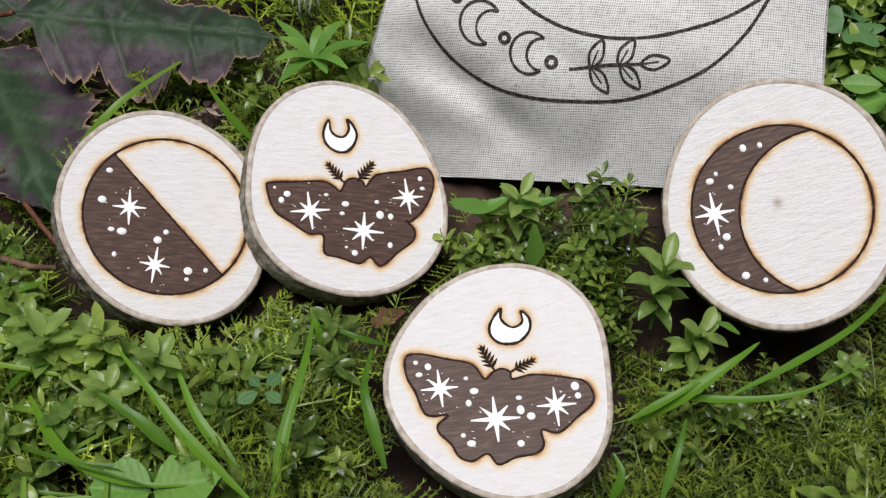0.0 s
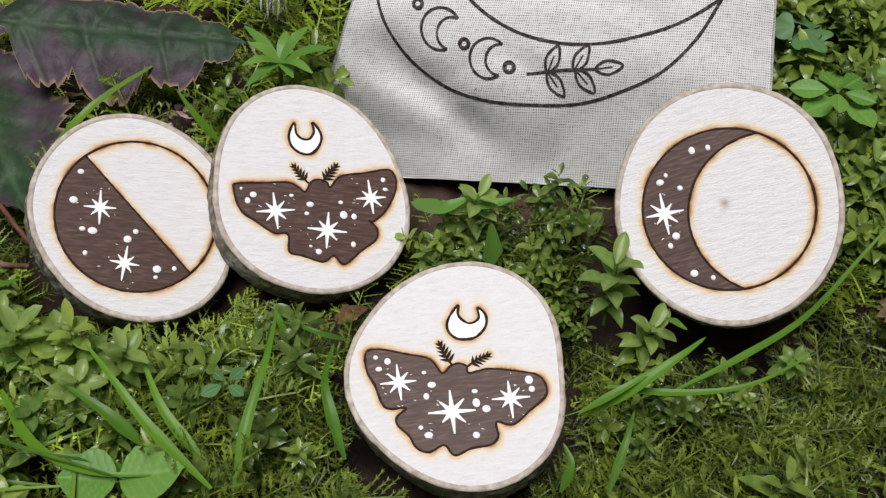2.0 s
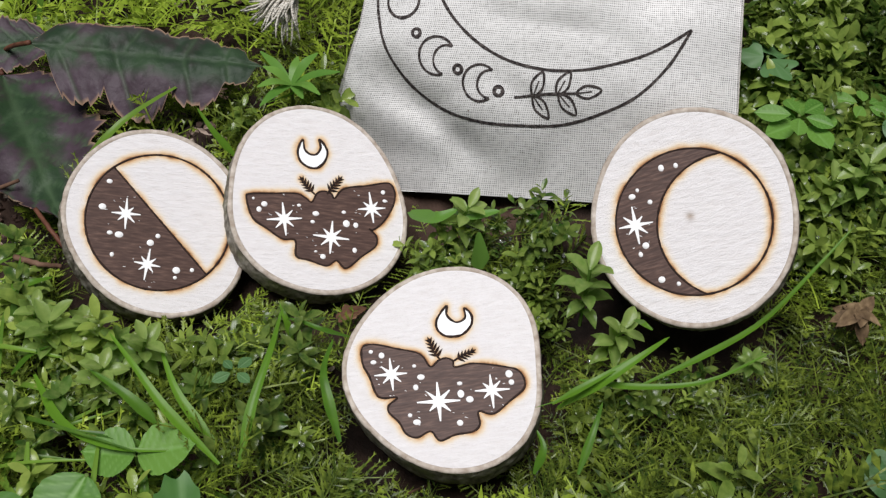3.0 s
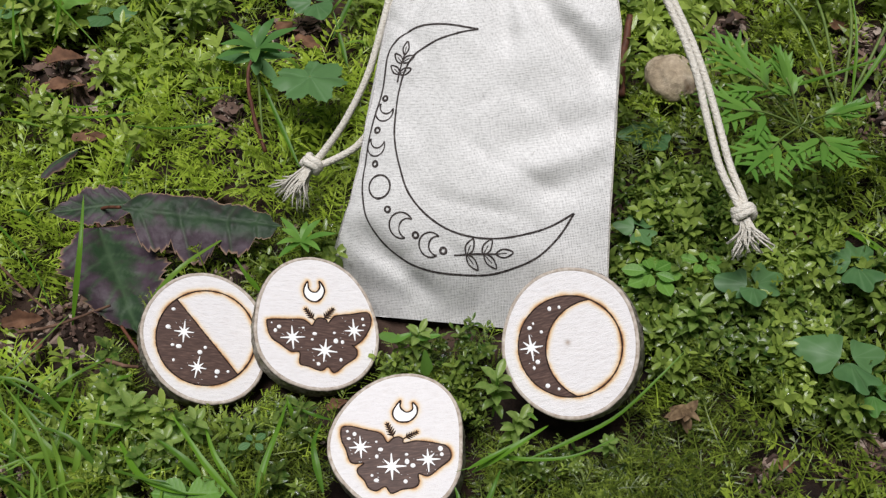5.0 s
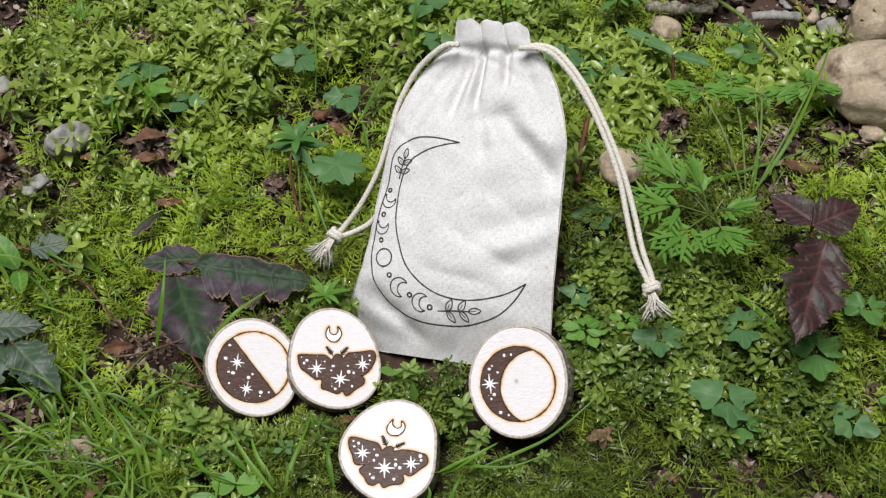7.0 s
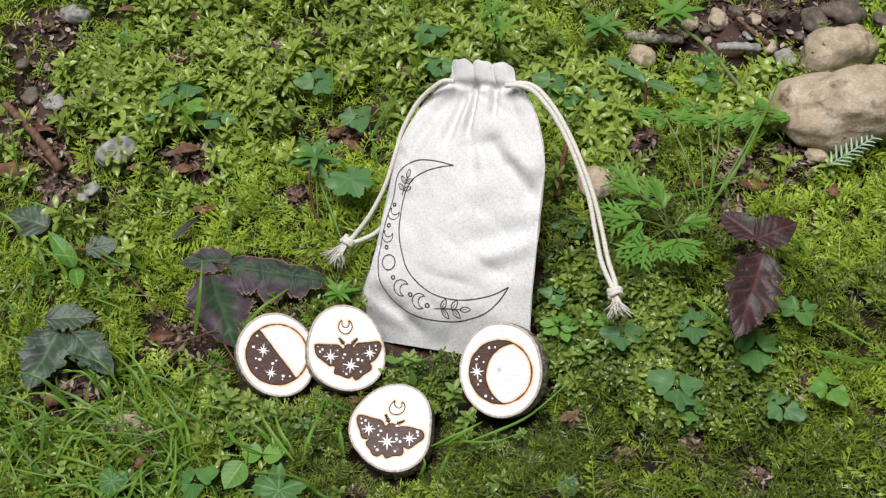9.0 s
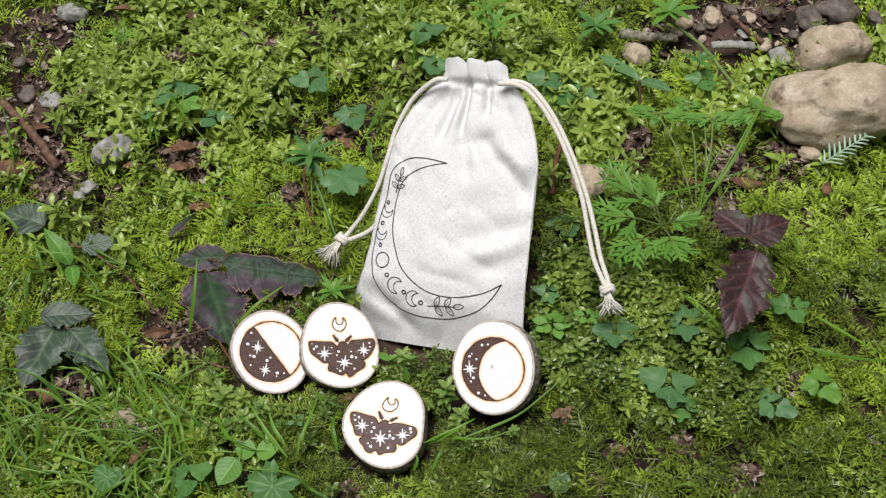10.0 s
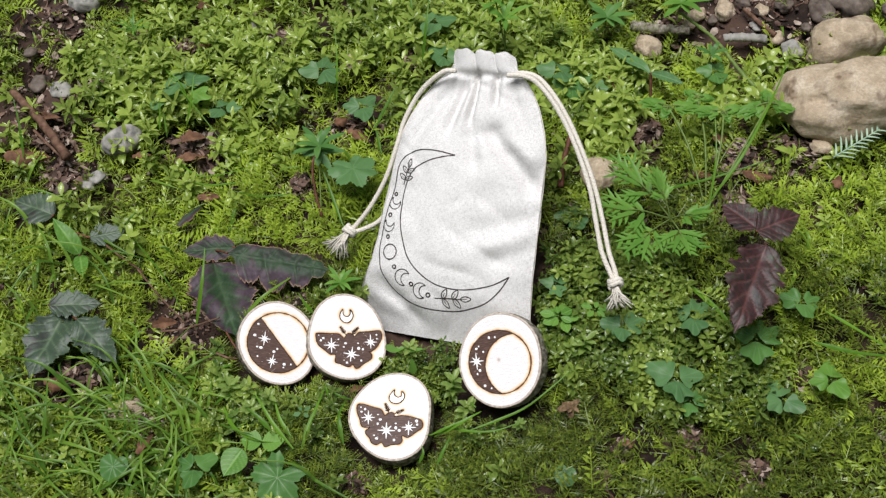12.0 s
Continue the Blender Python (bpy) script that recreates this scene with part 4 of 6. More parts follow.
def shoot(r, leaves, broad):
    """An upright leafy moss shoot: small pointed leaves spiralling up a stem, opening as a rosette at the tip; x is up."""
    verts, tris, along = [], [], []

    def add(vs, ts, f):
        o = len(verts)
        verts.extend(vs)
        tris.extend([(a + o, b_ + o, c + o) for a, b_, c in ts])
        along.extend([f] * len(vs))

    lean_ = r.uniform(-0.15, 0.15)
    for i in range(leaves):
        f = i / (leaves - 1)
        h = 0.25 + 0.75 * f
        base = np.array([h, lean_ * h * h, 0.0])
        a = i * 2.4 + r.uniform(-0.4, 0.4)
        radial = np.array([0.0, math.cos(a), math.sin(a)])
        side = np.array([0.0, -math.sin(a), math.cos(a)])
        up = np.array([1.0, 0.0, 0.0])
        ln = (0.30 + 0.26 * math.sin(math.pi * (0.2 + 0.7 * f))) * r.uniform(0.7, 1.15)
        rise = 0.25 + 0.75 * f * f + r.uniform(-0.2, 0.2)
        curl = r.uniform(0.35, 0.95) * (1 - 0.5 * f)
        twist = r.uniform(-0.5, 0.5)
        vs = []
        for k in range(5):
            g = k / 4
            w = ln * broad * (0.18, 0.85, 1.0, 0.68, 0.05)[k]
            spine = base + radial * ln * g * (1 - 0.15 * g) + up * ln * (rise * g - curl * g * g)
            across = side + up * twist * g
            vs.extend((spine - across * w + up * w * 0.3, spine, spine + across * w + up * w * 0.3))
        ts = []
        for k in range(4):
            for e in (0, 1):
                q = 3 * k + e
                ts.extend(((q, q + 1, q + 4), (q, q + 4, q + 3)))
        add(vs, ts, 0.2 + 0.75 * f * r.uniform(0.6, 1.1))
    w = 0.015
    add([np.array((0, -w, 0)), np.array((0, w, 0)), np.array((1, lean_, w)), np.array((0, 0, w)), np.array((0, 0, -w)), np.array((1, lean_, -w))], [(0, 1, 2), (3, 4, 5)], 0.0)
    return np.array(verts), np.array(tris), np.array(along)


SLICES = ((-3.13, -5.04, 2.5), (-5.87, -0.04, 2.45), (-9.85, -0.38, 2.35), (2.75, -2.67, 2.45))


def clear_of_things(x, y, reach):
    for a, b_, r in SLICES:
        if math.hypot(x - a, (y - b_)) < r + reach:
            return False
    # under the bag: no shoots where the bag presses
    rel = Vector((x, y, 0)) - Vector((BAG_O.x, BAG_O.y, 0))
    v = (rel.x * BAG_V.x + rel.y * BAG_V.y) / 0.645
    u = rel.x - 0.2 * v
    if -4.6 < u < 3.8 and 0.2 < rel.y + 0.3 * u < 9.0:
        return False
    return True


def under_leaves(x, y):
    """The hollow beneath the dark toothed leaves."""
    return ((x + 10.6) / 4.3) ** 2 + ((y - 5.6) / 2.3) ** 2 < 1 or ((x + 13.6) / 2.3) ** 2 + ((y - 3.2) / 2.8) ** 2 < 1


def in_sight(x, y):
    return -11.5 < y < 34 and abs(x) < 25 + 0.32 * (y + 10)


qr = random.Random(11)
fine_templates = [frond(qr, True) for _ in range(7)]
rough_templates = [frond(qr, False) for _ in range(7)]
shoot_templates = [shoot(qr, 17, 0.15) for _ in range(6)] + [shoot(qr, 11, 0.215) for _ in range(6)]


def leafy_zone(x, y):
    """How much of the cover is leafy shoots rather than feathery fronds."""
    z = 0.5 + 0.9 * noise.noise(Vector((x * 0.13, y * 0.13, 30.0)))
    for a, b_, r, k in ((-19, 20, 9, 0.5), (-4, 25, 10, 0.35), (8.5, 2.0, 4.5, 0.75), (12, -1, 4, 0.3), (-13, -3, 3.5, 0.6), (-12, 10, 6, -1.0), (-6, 10, 4, -0.5), (23, 2, 7, -0.5), (14, -7, 6, -0.6),
                        (-1, -9, 6, -0.5), (-6, -5, 2.5, -0.4), (17, 22, 6, -0.4), (2, -1.5, 1.5, 0.4)):
        z += k * math.exp(-((x - a) ** 2 + (y - b_) ** 2) / (r * r))
    return z


fine_rows, rough_rows, shoot_rows = [], [], []
for _ in range(50000):
    x, y = qr.uniform(-42, 42), qr.uniform(-14, 38)
    if not in_sight(x, y):
        if qr.random() < 0.75:
            continue
    near = -14.5 < x < 8.5 and -8.5 < y < 7.5
    if qr.random() < (0.40 if not near else 0.42 if all(math.hypot(x - a, y - b_) > r + 2.0 for a, b_, r in SLICES) else 0.0):
        continue
    gap = noise.noise(Vector((x * 0.75, y * 0.75, 60.0))) + 0.5 * noise.noise(Vector((x * 1.9, y * 1.9, 70.0)))
    if gap < (-0.07 if y > 7 else -0.36 if x > 3 else -0.24) and qr.random() < 0.8 and all(math.hypot(x - a, y - b_) > r + 2.2 for a, b_, r in SLICES):
        continue
    if x > 3 and y < 1.5 and qr.random() < 0.12:
        continue
    bz = bare(x, y)
    if bz > 0.0 and qr.random() > 0.16 or bz > -0.25 and qr.random() < 0.4:
        continue
    z = moss_top(x, y)
    lz = leafy_zone(x, y)
    # tint: lower by the slices, to the right and in front; higher behind
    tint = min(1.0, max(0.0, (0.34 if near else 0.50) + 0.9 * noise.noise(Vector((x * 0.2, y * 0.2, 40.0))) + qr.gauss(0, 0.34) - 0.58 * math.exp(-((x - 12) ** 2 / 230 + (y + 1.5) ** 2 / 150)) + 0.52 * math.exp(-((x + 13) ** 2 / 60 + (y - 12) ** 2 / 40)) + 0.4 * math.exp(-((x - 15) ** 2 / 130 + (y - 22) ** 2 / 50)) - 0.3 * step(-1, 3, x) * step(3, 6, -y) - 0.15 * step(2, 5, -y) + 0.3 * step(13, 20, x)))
    yaw = qr.uniform(0, 2 * math.pi)
    if qr.random() < 0.20 * max(0.10, min(1.2, lz - 0.1)):
        if clear_of_things(x, y, 0.75) and not (x > 0.5 and y < -1.5 and qr.random() < 0.6) and not (-3.5 < x < 5 and -1.6 < y < 1.4) and not under_leaves(x, y):
            shoot_rows.append((qr.randrange(len(shoot_templates)), x, y, z - qr.uniform(0.6, 1.1), yaw, qr.uniform(0.9, 1.5), qr.uniform(0, 6.28), qr.uniform(0.7, 1.45) * (0.8 if x > 4 and y < 10 else 1.6 if y > 8 else 1.0), min(1.0, tint + (0.35 if y > 8 else 0.0))))
        continue
    if qr.random() < max(0.0, lz - 0.45):
        continue
    size = qr.uniform(1.2, 2.3) if near else qr.uniform(1.2, 2.3)
    if not clear_of_things(x, y, 0.1):
        continue
    close = not (clear_of_things(x + size * 0.5 * math.cos(yaw), y + size * 0.5 * math.sin(yaw), 0.15) and clear_of_things(x + size * math.cos(yaw), y + size * math.sin(yaw), 0.1))
    front = any(math.hypot(x - a, y - b_) < r + 1.1 and y < b_ for a, b_, r in SLICES)
    low = any(math.hypot(x - a, y - b_) < r + 2.4 and y < b_ for a, b_, r in SLICES)
    if low:
        size = min(size, 1.5)
    if under_leaves(x, y):
        z -= 1.4
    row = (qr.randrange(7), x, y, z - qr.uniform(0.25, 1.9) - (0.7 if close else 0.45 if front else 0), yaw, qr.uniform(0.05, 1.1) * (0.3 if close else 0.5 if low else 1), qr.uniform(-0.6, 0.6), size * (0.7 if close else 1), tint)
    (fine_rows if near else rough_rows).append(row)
# thick cushions of broad-leaved moss beside the bag and in front of the slices
for cx_, cy_, rx_, ry_, count_ in ((9.5, 1.5, 4.2, 4.0, 620), (14.5, -2.5, 5.0, 3.0, 330), (6.0, -1.5, 1.6, 1.8, 90), (0.2, -2.9, 1.5, 1.2, 50), (-0.6, -1.5, 2.8, 0.75, 58), (1.0, -1.7, 1.4, 0.7, 45), (-2.7, -1.5, 1.1, 0.7, 45), (-7.5, -3.6, 1.6, 0.5, 20), (1.6, -5.6, 1.6, 0.8, 30), (-13.5, -3.2, 2.6, 2.0, 60), (-24, -6, 4, 3, 60), (-18, 23, 9, 4.5, 260), (0, 25, 8, 3, 160), (9, 20, 4, 4, 120)):
    for _ in range(count_):
        a_, d_ = qr.uniform(0, 6.28), math.sqrt(qr.random())
        x, y = cx_ + rx_ * d_ * math.cos(a_), cy_ + ry_ * d_ * math.sin(a_)
        if not clear_of_things(x, y, 0.8 if count_ >= 60 else 0.4) or bare(x, y) > 0.1 or under_leaves(x, y):
            continue
        tint = min(1.0, max(0.0, (0.6 if x < -10 and y < 8 else 0.22 if y < 8 else 0.7) + 0.6 * noise.noise(Vector((x * 0.4, y * 0.4, 44.0))) + qr.gauss(0, 0.25)))
        shoot_rows.append(((0 if y > 8 else 6) + qr.randrange(6), x, y, moss_top(x, y) - qr.uniform(0.3, 1.2), qr.uniform(0, 6.28), qr.uniform(0.6, 1.5), qr.uniform(0, 6.28), qr.uniform(0.5, 1.35) * (1.7 if y > 8 else 0.7 if count_ < 60 and x > -5 else 1.0), tint))
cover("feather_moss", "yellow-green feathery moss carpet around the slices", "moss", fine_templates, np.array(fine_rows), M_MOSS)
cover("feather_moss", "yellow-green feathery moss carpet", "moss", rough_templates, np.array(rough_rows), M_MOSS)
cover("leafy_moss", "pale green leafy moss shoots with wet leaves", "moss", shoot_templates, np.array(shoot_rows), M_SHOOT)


# ---- plants, stones and litter ----
def rooted(name, base, label, category, group=""):
    ob = new(name)
    ob.location = Vector(base) * CM
    return tagged(ob, label, category, group)


def blade_mesh(base, points, width, taper=0.8, keel=0.25, n=16):
    """A long blade along points (centimetres), relative to base."""
    p = smooth_line([np.array(q, float) - np.array(base, float) for q in points], n)
    t = np.gradient(p, axis=0)
    verts, faces = [], []
    for i in range(n):
        f = i / (n - 1)
        d = t[i] / (np.linalg.norm(t[i]) + 1e-9)
        side = np.cross(d, (0, 0, 1.0))
        side /= np.linalg.norm(side) + 1e-9
        up = np.cross(side, d)
        w = 0.5 * width * (1 - taper * max(0, f - 0.25) / 0.75 - (0.19 if f > 0.97 else 0)) * (0.3 + 0.7 * min(1, f * 4))
        for s in (-1, -0.45, 0, 0.45, 1):
            verts.append((p[i] + side * w * s + up * keel * w * abs(s)) * CM)
    for i in range(n - 1):
        for j in range(4):
            faces.append((i * 5 + j, i * 5 + j + 1, (i + 1) * 5 + j + 1, (i + 1) * 5 + j))
    return verts, faces


def grass_blade(points, width, mat=None, label="long green grass blade lying over moss"):
    base = points[0]
    v, f = blade_mesh(base, points, width)
    ob = raw("grass_blade", v, f, mat or M_GRASS)
    ob.location = Vector(base) * CM
    return tagged(ob, label, "grass", "grass blades")


def leaf_mesh(base, tip, width, up=(0, 0, 1), sag=0.1, cup=0.15, teeth=9, depth=0.12, lobes=0.0, shape=0.85, nv=44, nu=8, origin=None, count=2.5):
    """A toothed leaf from base to tip in centimetres; returns vertices in metres about origin, faces and attributes."""
    b0, t0 = np.array(base, float), np.array(tip, float)
    o = np.array(origin if origin is not None else base, float)
    d = t0 - b0
    L = np.linalg.norm(d)
    d = d / L
    side = np.cross(d, np.array(up, float))
    side /= np.linalg.norm(side)
    nr = np.cross(side, d)
    verts, faces, vein, edge, outer = [], [], [], [], []
    for i in range(nv + 1):
        f = i / nv
        w = 0.5 * width * math.sin(math.pi * f ** shape) ** 0.75
        saw = 1 - depth * (0.55 * abs(math.sin(math.pi * f * teeth * 0.5)) ** 2.5 + 0.45 * ((f * teeth * 1.7) % 1.0)) * (1.0 + 0.7 * noise.noise(Vector((f * 7, L, width))))
        w *= saw * (1 - lobes * math.exp(-((((f * count) % 1.0) - 0.5) / 0.13) ** 2))
        for j in range(-nu, nu + 1):
            s = j / nu
            rib = math.exp(-((((f - 0.28 * abs(s)) * 6.5) % 1.0 - 0.5) / 0.09) ** 2)
            mid = math.exp(-(s / 0.07) ** 2)
            q = b0 + d * L * (f - 0.06 * abs(s) * f) + side * w * s
            z = -sag * L * f * f + (cup * abs(s) if cup > 0 else cup * s * s) * w - 0.035 * L * rib * 0.4 * abs(s) ** 0.5 - 0.03 * mid
            z += 0.05 * L * noise.noise(Vector((q[0] * 0.9, q[1] * 0.9, L)))
            verts.append((q + nr * z - o) * CM)
            vein.append(min(1.0, 0.75 * rib * (abs(s) > 0.04) + mid) * (1 if f > 0.02 else 0))
            edge.append(max(0.0, (abs(s) - 0.92) / 0.08) * 0.8 if w > 0 else 0)
            outer.append(abs(s))
    k = 2 * nu + 1
    for i in range(nv):
        for j in range(2 * nu):
            faces.append((i * k + j, i * k + j + 1, (i + 1) * k + j + 1, (i + 1) * k + j))
    return verts, faces, {"vein": vein, "edge": edge, "outer": outer}


def lobed_mesh(base, tip, width, up, origin, nv=150, nu=12):
    """A broad leaf cut into rounded, coarsely toothed lobes; both sides droop a little."""
    b0, t0, o = np.array(base, float), np.array(tip, float), np.array(origin, float)
    d = t0 - b0
    L = np.linalg.norm(d)
    d = d / L
    side = np.cross(d, np.array(up, float))
    side /= np.linalg.norm(side)
    nr = np.cross(side, d)
    half = 0.5 * width
    lobes = {1: ((0.20, 0.135, 0.86), (0.46, 0.165, 1.0), (0.73, 0.135, 0.72), (0.88, 0.09, 0.36)), -1: ((0.18, 0.16, 0.46), (0.45, 0.16, 0.50), (0.70, 0.13, 0.42), (0.86, 0.08, 0.28))}
    verts, faces, vein, edge, outer = [], [], [], [], []
    for i in range(nv + 1):
        f = i / nv
        for j in range(-nu, nu + 1):
            s = j / nu
            e = 1 if s > 0 else -1
            w = (0.22 if e > 0 else 0.42) * math.sin(math.pi * min(1.0, f ** 0.72)) ** 0.8
            for fc, r, h in lobes[e]:
                u = (f - fc) / r
                if abs(u) < 1:
                    w = max(w, h * (1 - abs(u) ** 3.6) ** 0.48 * (1 - 0.11 * ((abs(u) * 2.4 + 0.35) % 1.0) - 0.05 * noise.noise(Vector((u * 5, fc * 9, h)))))
            lat = w * abs(s)
            rib = max(math.exp(-((f - fc - 0.10 * (lat - h)) / 0.011) ** 2) for fc, r, h in lobes[e]) * (lat < 0.9)
            mid = math.exp(-(lat / 0.035) ** 2)
            q = b0 + d * L * (f + 0.16 * lat * (1 - f) - 0.05 * lat) + side * half * w * s
            z = -0.30 * half * lat * lat - 0.05 * (rib * lat ** 0.3 + mid) + 0.16 * noise.noise(Vector((q[0] * 0.9, q[1] * 0.9, L))) + 0.05 * noise.noise(Vector((q[0] * 3, q[1] * 3, L)))
            verts.append((q + nr * z - o) * CM)
            vein.append(0.45 * max(rib, mid))
            edge.append(max(0.0, (abs(s) - 0.93) / 0.07) * 0.9)
            outer.append(min(1.0, lat * 1.05))
    k = 2 * nu + 1
    faces = [(i * k + j, i * k + j + 1, (i + 1) * k + j + 1, (i + 1) * k + j) for i in range(nv) for j in range(2 * nu)]
    return verts, faces, {"vein": vein, "edge": edge, "outer": outer}


def palm_mesh(centre, radius, fun, facing=(0, 0, 1), spin=0.0, dome=0.12, origin=None, n=96, rings=9, ribs=5):
    """A leaf spread round its stalk: fun(angle) gives the outline from 0 to 1."""
    c = np.array(centre, float)
    o = np.array(origin if origin is not None else centre, float)
    nr = np.array(facing, float)
    nr /= np.linalg.norm(nr)
    ux = np.cross((0, 1.0, 0), nr)
    ux /= np.linalg.norm(ux)
    uy = np.cross(nr, ux)
    verts, vein, faces = [(c - o) * CM], [0.6], []
    for k in range(1, rings + 1):
        for i in range(n):
            a = 2 * math.pi * i / n
            r = radius * fun(a) * k / rings
            q = c + ux * r * math.cos(a + spin) + uy * r * math.sin(a + spin)
            rib = math.exp(-((((a / (2 * math.pi) * ribs) % 1.0) - 0.5) / 0.035) ** 2)
            z = -dome * radius * (k / rings) ** 2 * fun(a) + 0.06 * radius * math.cos(a * ribs) * (k / rings) + 0.07 * radius * noise.noise(Vector((q[0] * 1.5, q[1] * 1.5, 1.0)))
            verts.append((q + nr * z - o) * CM)
            vein.append(rib * 0.9)
    faces = [(0, 1 + i, 1 + (i + 1) % n) for i in range(n)]
    for k in range(rings - 1):
        faces += [(1 + k * n + i, 1 + (k + 1) * n + i, 1 + (k + 1) * n + (i + 1) % n, 1 + k * n + (i + 1) % n) for i in range(n)]
    return verts, faces, {"vein": vein}


def scalloped(lobes, depth, teeth=0, tdepth=0.0, gap=0.35):
    def fun(a):
        x = (a / (2 * math.pi) * lobes) % 1.0
        r = 1 - depth * abs(2 * x - 1) ** 2.2
        if teeth:
            r *= 1 - tdepth * abs(math.sin(a * teeth / 2))
        d = min(a, 2 * math.pi - a)
        return r * (1 - gap * math.exp(-(d / 0.3) ** 2) * 1.6)
    return fun


def fan_mesh(base, way, size, up, lobes, origin, wide=1.4, n=30, rings=7):
    """A fan-shaped lobed leaflet opening from base along way."""
    b0, o = np.array(base, float), np.array(origin, float)
    d = np.array(way, float)
    d /= np.linalg.norm(d)
    side = np.cross(d, np.array(up, float))
    side /= np.linalg.norm(side)
    nr = np.cross(side, d)
    verts, faces, vein = [(b0 - o) * CM], [], [0.7]
    for k in range(1, rings + 1):
        for i in range(n + 1):
            q = 2 * i / n - 1
            a = q * wide
            r = size * (0.86 + 0.14 * math.cos(lobes * math.pi * q)) * (1 - 0.5 * abs(q) ** 2.6) * (1 + 0.05 * math.sin(7 * a + size * 9))
            r *= k / rings
            p = b0 + d * r * math.cos(a) + side * r * math.sin(a) * 0.8
            z = -0.10 * r * r / size + 0.05 * size * math.cos(lobes * math.pi * q) * (k / rings) ** 2 + 0.05 * size * noise.noise(Vector((p[0] * 2, p[1] * 2, 3.0)))
            verts.append((p + nr * z - o) * CM)
            vein.append(math.exp(-(((q * 3.5) % 1.0 - 0.5) / 0.07) ** 2) * 0.6)
    w = n + 1
    faces = [(0, 1 + i, 2 + i) for i in range(n)]
    for k in range(rings - 1):
        faces += [(1 + k * w + i, 1 + (k + 1) * w + i, 2 + (k + 1) * w + i, 2 + k * w + i) for i in range(n)]
    return verts, faces, {"vein": vein}


def stalk(points, r, origin):
    p = smooth_line([np.array(q, float) - np.array(origin, float) for q in points], 18) * CM
    return tube(p, r * CM, 7)


# dark purple-green lobed leaves beside the half-moon slice
def dark_plant(base, leaves, label, mat=M_DARK, group="dark-leaved plants"):
    root = rooted("dark_leaf_plant", base, label, "plant", group)
    for b0, t0, w, up, sag, lob, tdeep in leaves:
        v, f, a = leaf_mesh(b0, t0, w, up, sag, -0.55 if lob > 0.3 else 0.12, 11, tdeep, lob, 0.72, 72, 12, base, 3.5)
        a["outer"] = [0.8 * q for q in a["outer"]]
        if lob > 0.3:
            v, f, a = lobed_mesh(b0, t0, w, up, base)
        raw("leaf", v, f, mat, root, "", a)
        v, f = stalk([base, (np.array(base) + np.array(b0)) / 2 + (0, 0, 0.15), b0], 0.07, base)
        raw("stalk", v, f, M_STEM, root, "thin reddish stalk")
    return root


dark_plant((-15.00, 7.64, -2.00), [
    ((-13.32, 5.70, 0.40), (-7.11, 4.64, 0.25), 3.8, (0.0, -0.25, 1), 0.02, 0.52, 0.22),
    ((-14.40, 6.05, -1.10), (-12.25, 0.45, -0.90), 4.5, (0.15, -0.1, 1), 0.04, 0.12, 0.26),
    ((-13.18, 7.12, -0.90), (-16.53, 6.81, -0.90), 1.9, (0, -0.3, 1), 0.05, 0.1, 0.2)],
    "purple-green toothed leaves lying over moss, worn brown edges")
dark_plant((-23.29, 2.98, -1.89), [
    ((-22.66, 2.12, -0.73), (-23.91, -2.36, -0.82), 3.3, (0.0, -0.1, 1), 0.05, 0.14, 0.30),
    ((-23.42, 2.19, -0.14), (-20.34, 2.54, -0.36), 2.0, (0, -0.2, 1), 0.05, 0.12, 0.28),
    ((-21.68, 1.36, -0.37), (-18.79, -1.63, -0.19), 2.5, (0, -0.1, 1), 0.05, 0.14, 0.30)],
    "dark green toothed leaves low in grass", M_DULL)
dark_plant((16.98, 2.40, 5.40), [
    ((17.13, 2.26, 6.10), (14.96, -2.91, 5.40), 3.7, (0.1, -0.3, 1), 0.08, 0.16, 0.34)],
    "wilted maroon leaf drooping over moss", M_RED)
dark_plant((16.95, 3.70, 5.00), [
    ((16.92, 3.75, 5.70), (15.18, 5.58, 5.70), 2.0, (0.1, -0.3, 1), 0.05, 0.12, 0.14),
    ((16.88, 3.55, 5.70), (19.62, 4.85, 5.70), 2.2, (0.1, -0.3, 1), 0.05, 0.12, 0.14)],
    "dusky maroon leaves under a green herb", M_RED)
dark_plant((-25.58, 9.39, -1.87), [
    ((-24.93, 9.73, -1.14), (-27.86, 11.00, -1.13), 2.4, (0.1, -0.3, 1), 0.05, 0.1, 0.14),
    ((-22.39, 8.10, -1.35), (-20.21, 8.75, -1.31), 1.6, (0.1, -0.3, 1), 0.05, 0.2, 0.2)],
    "dull grey-green leaves half hidden in grass", M_DULL)


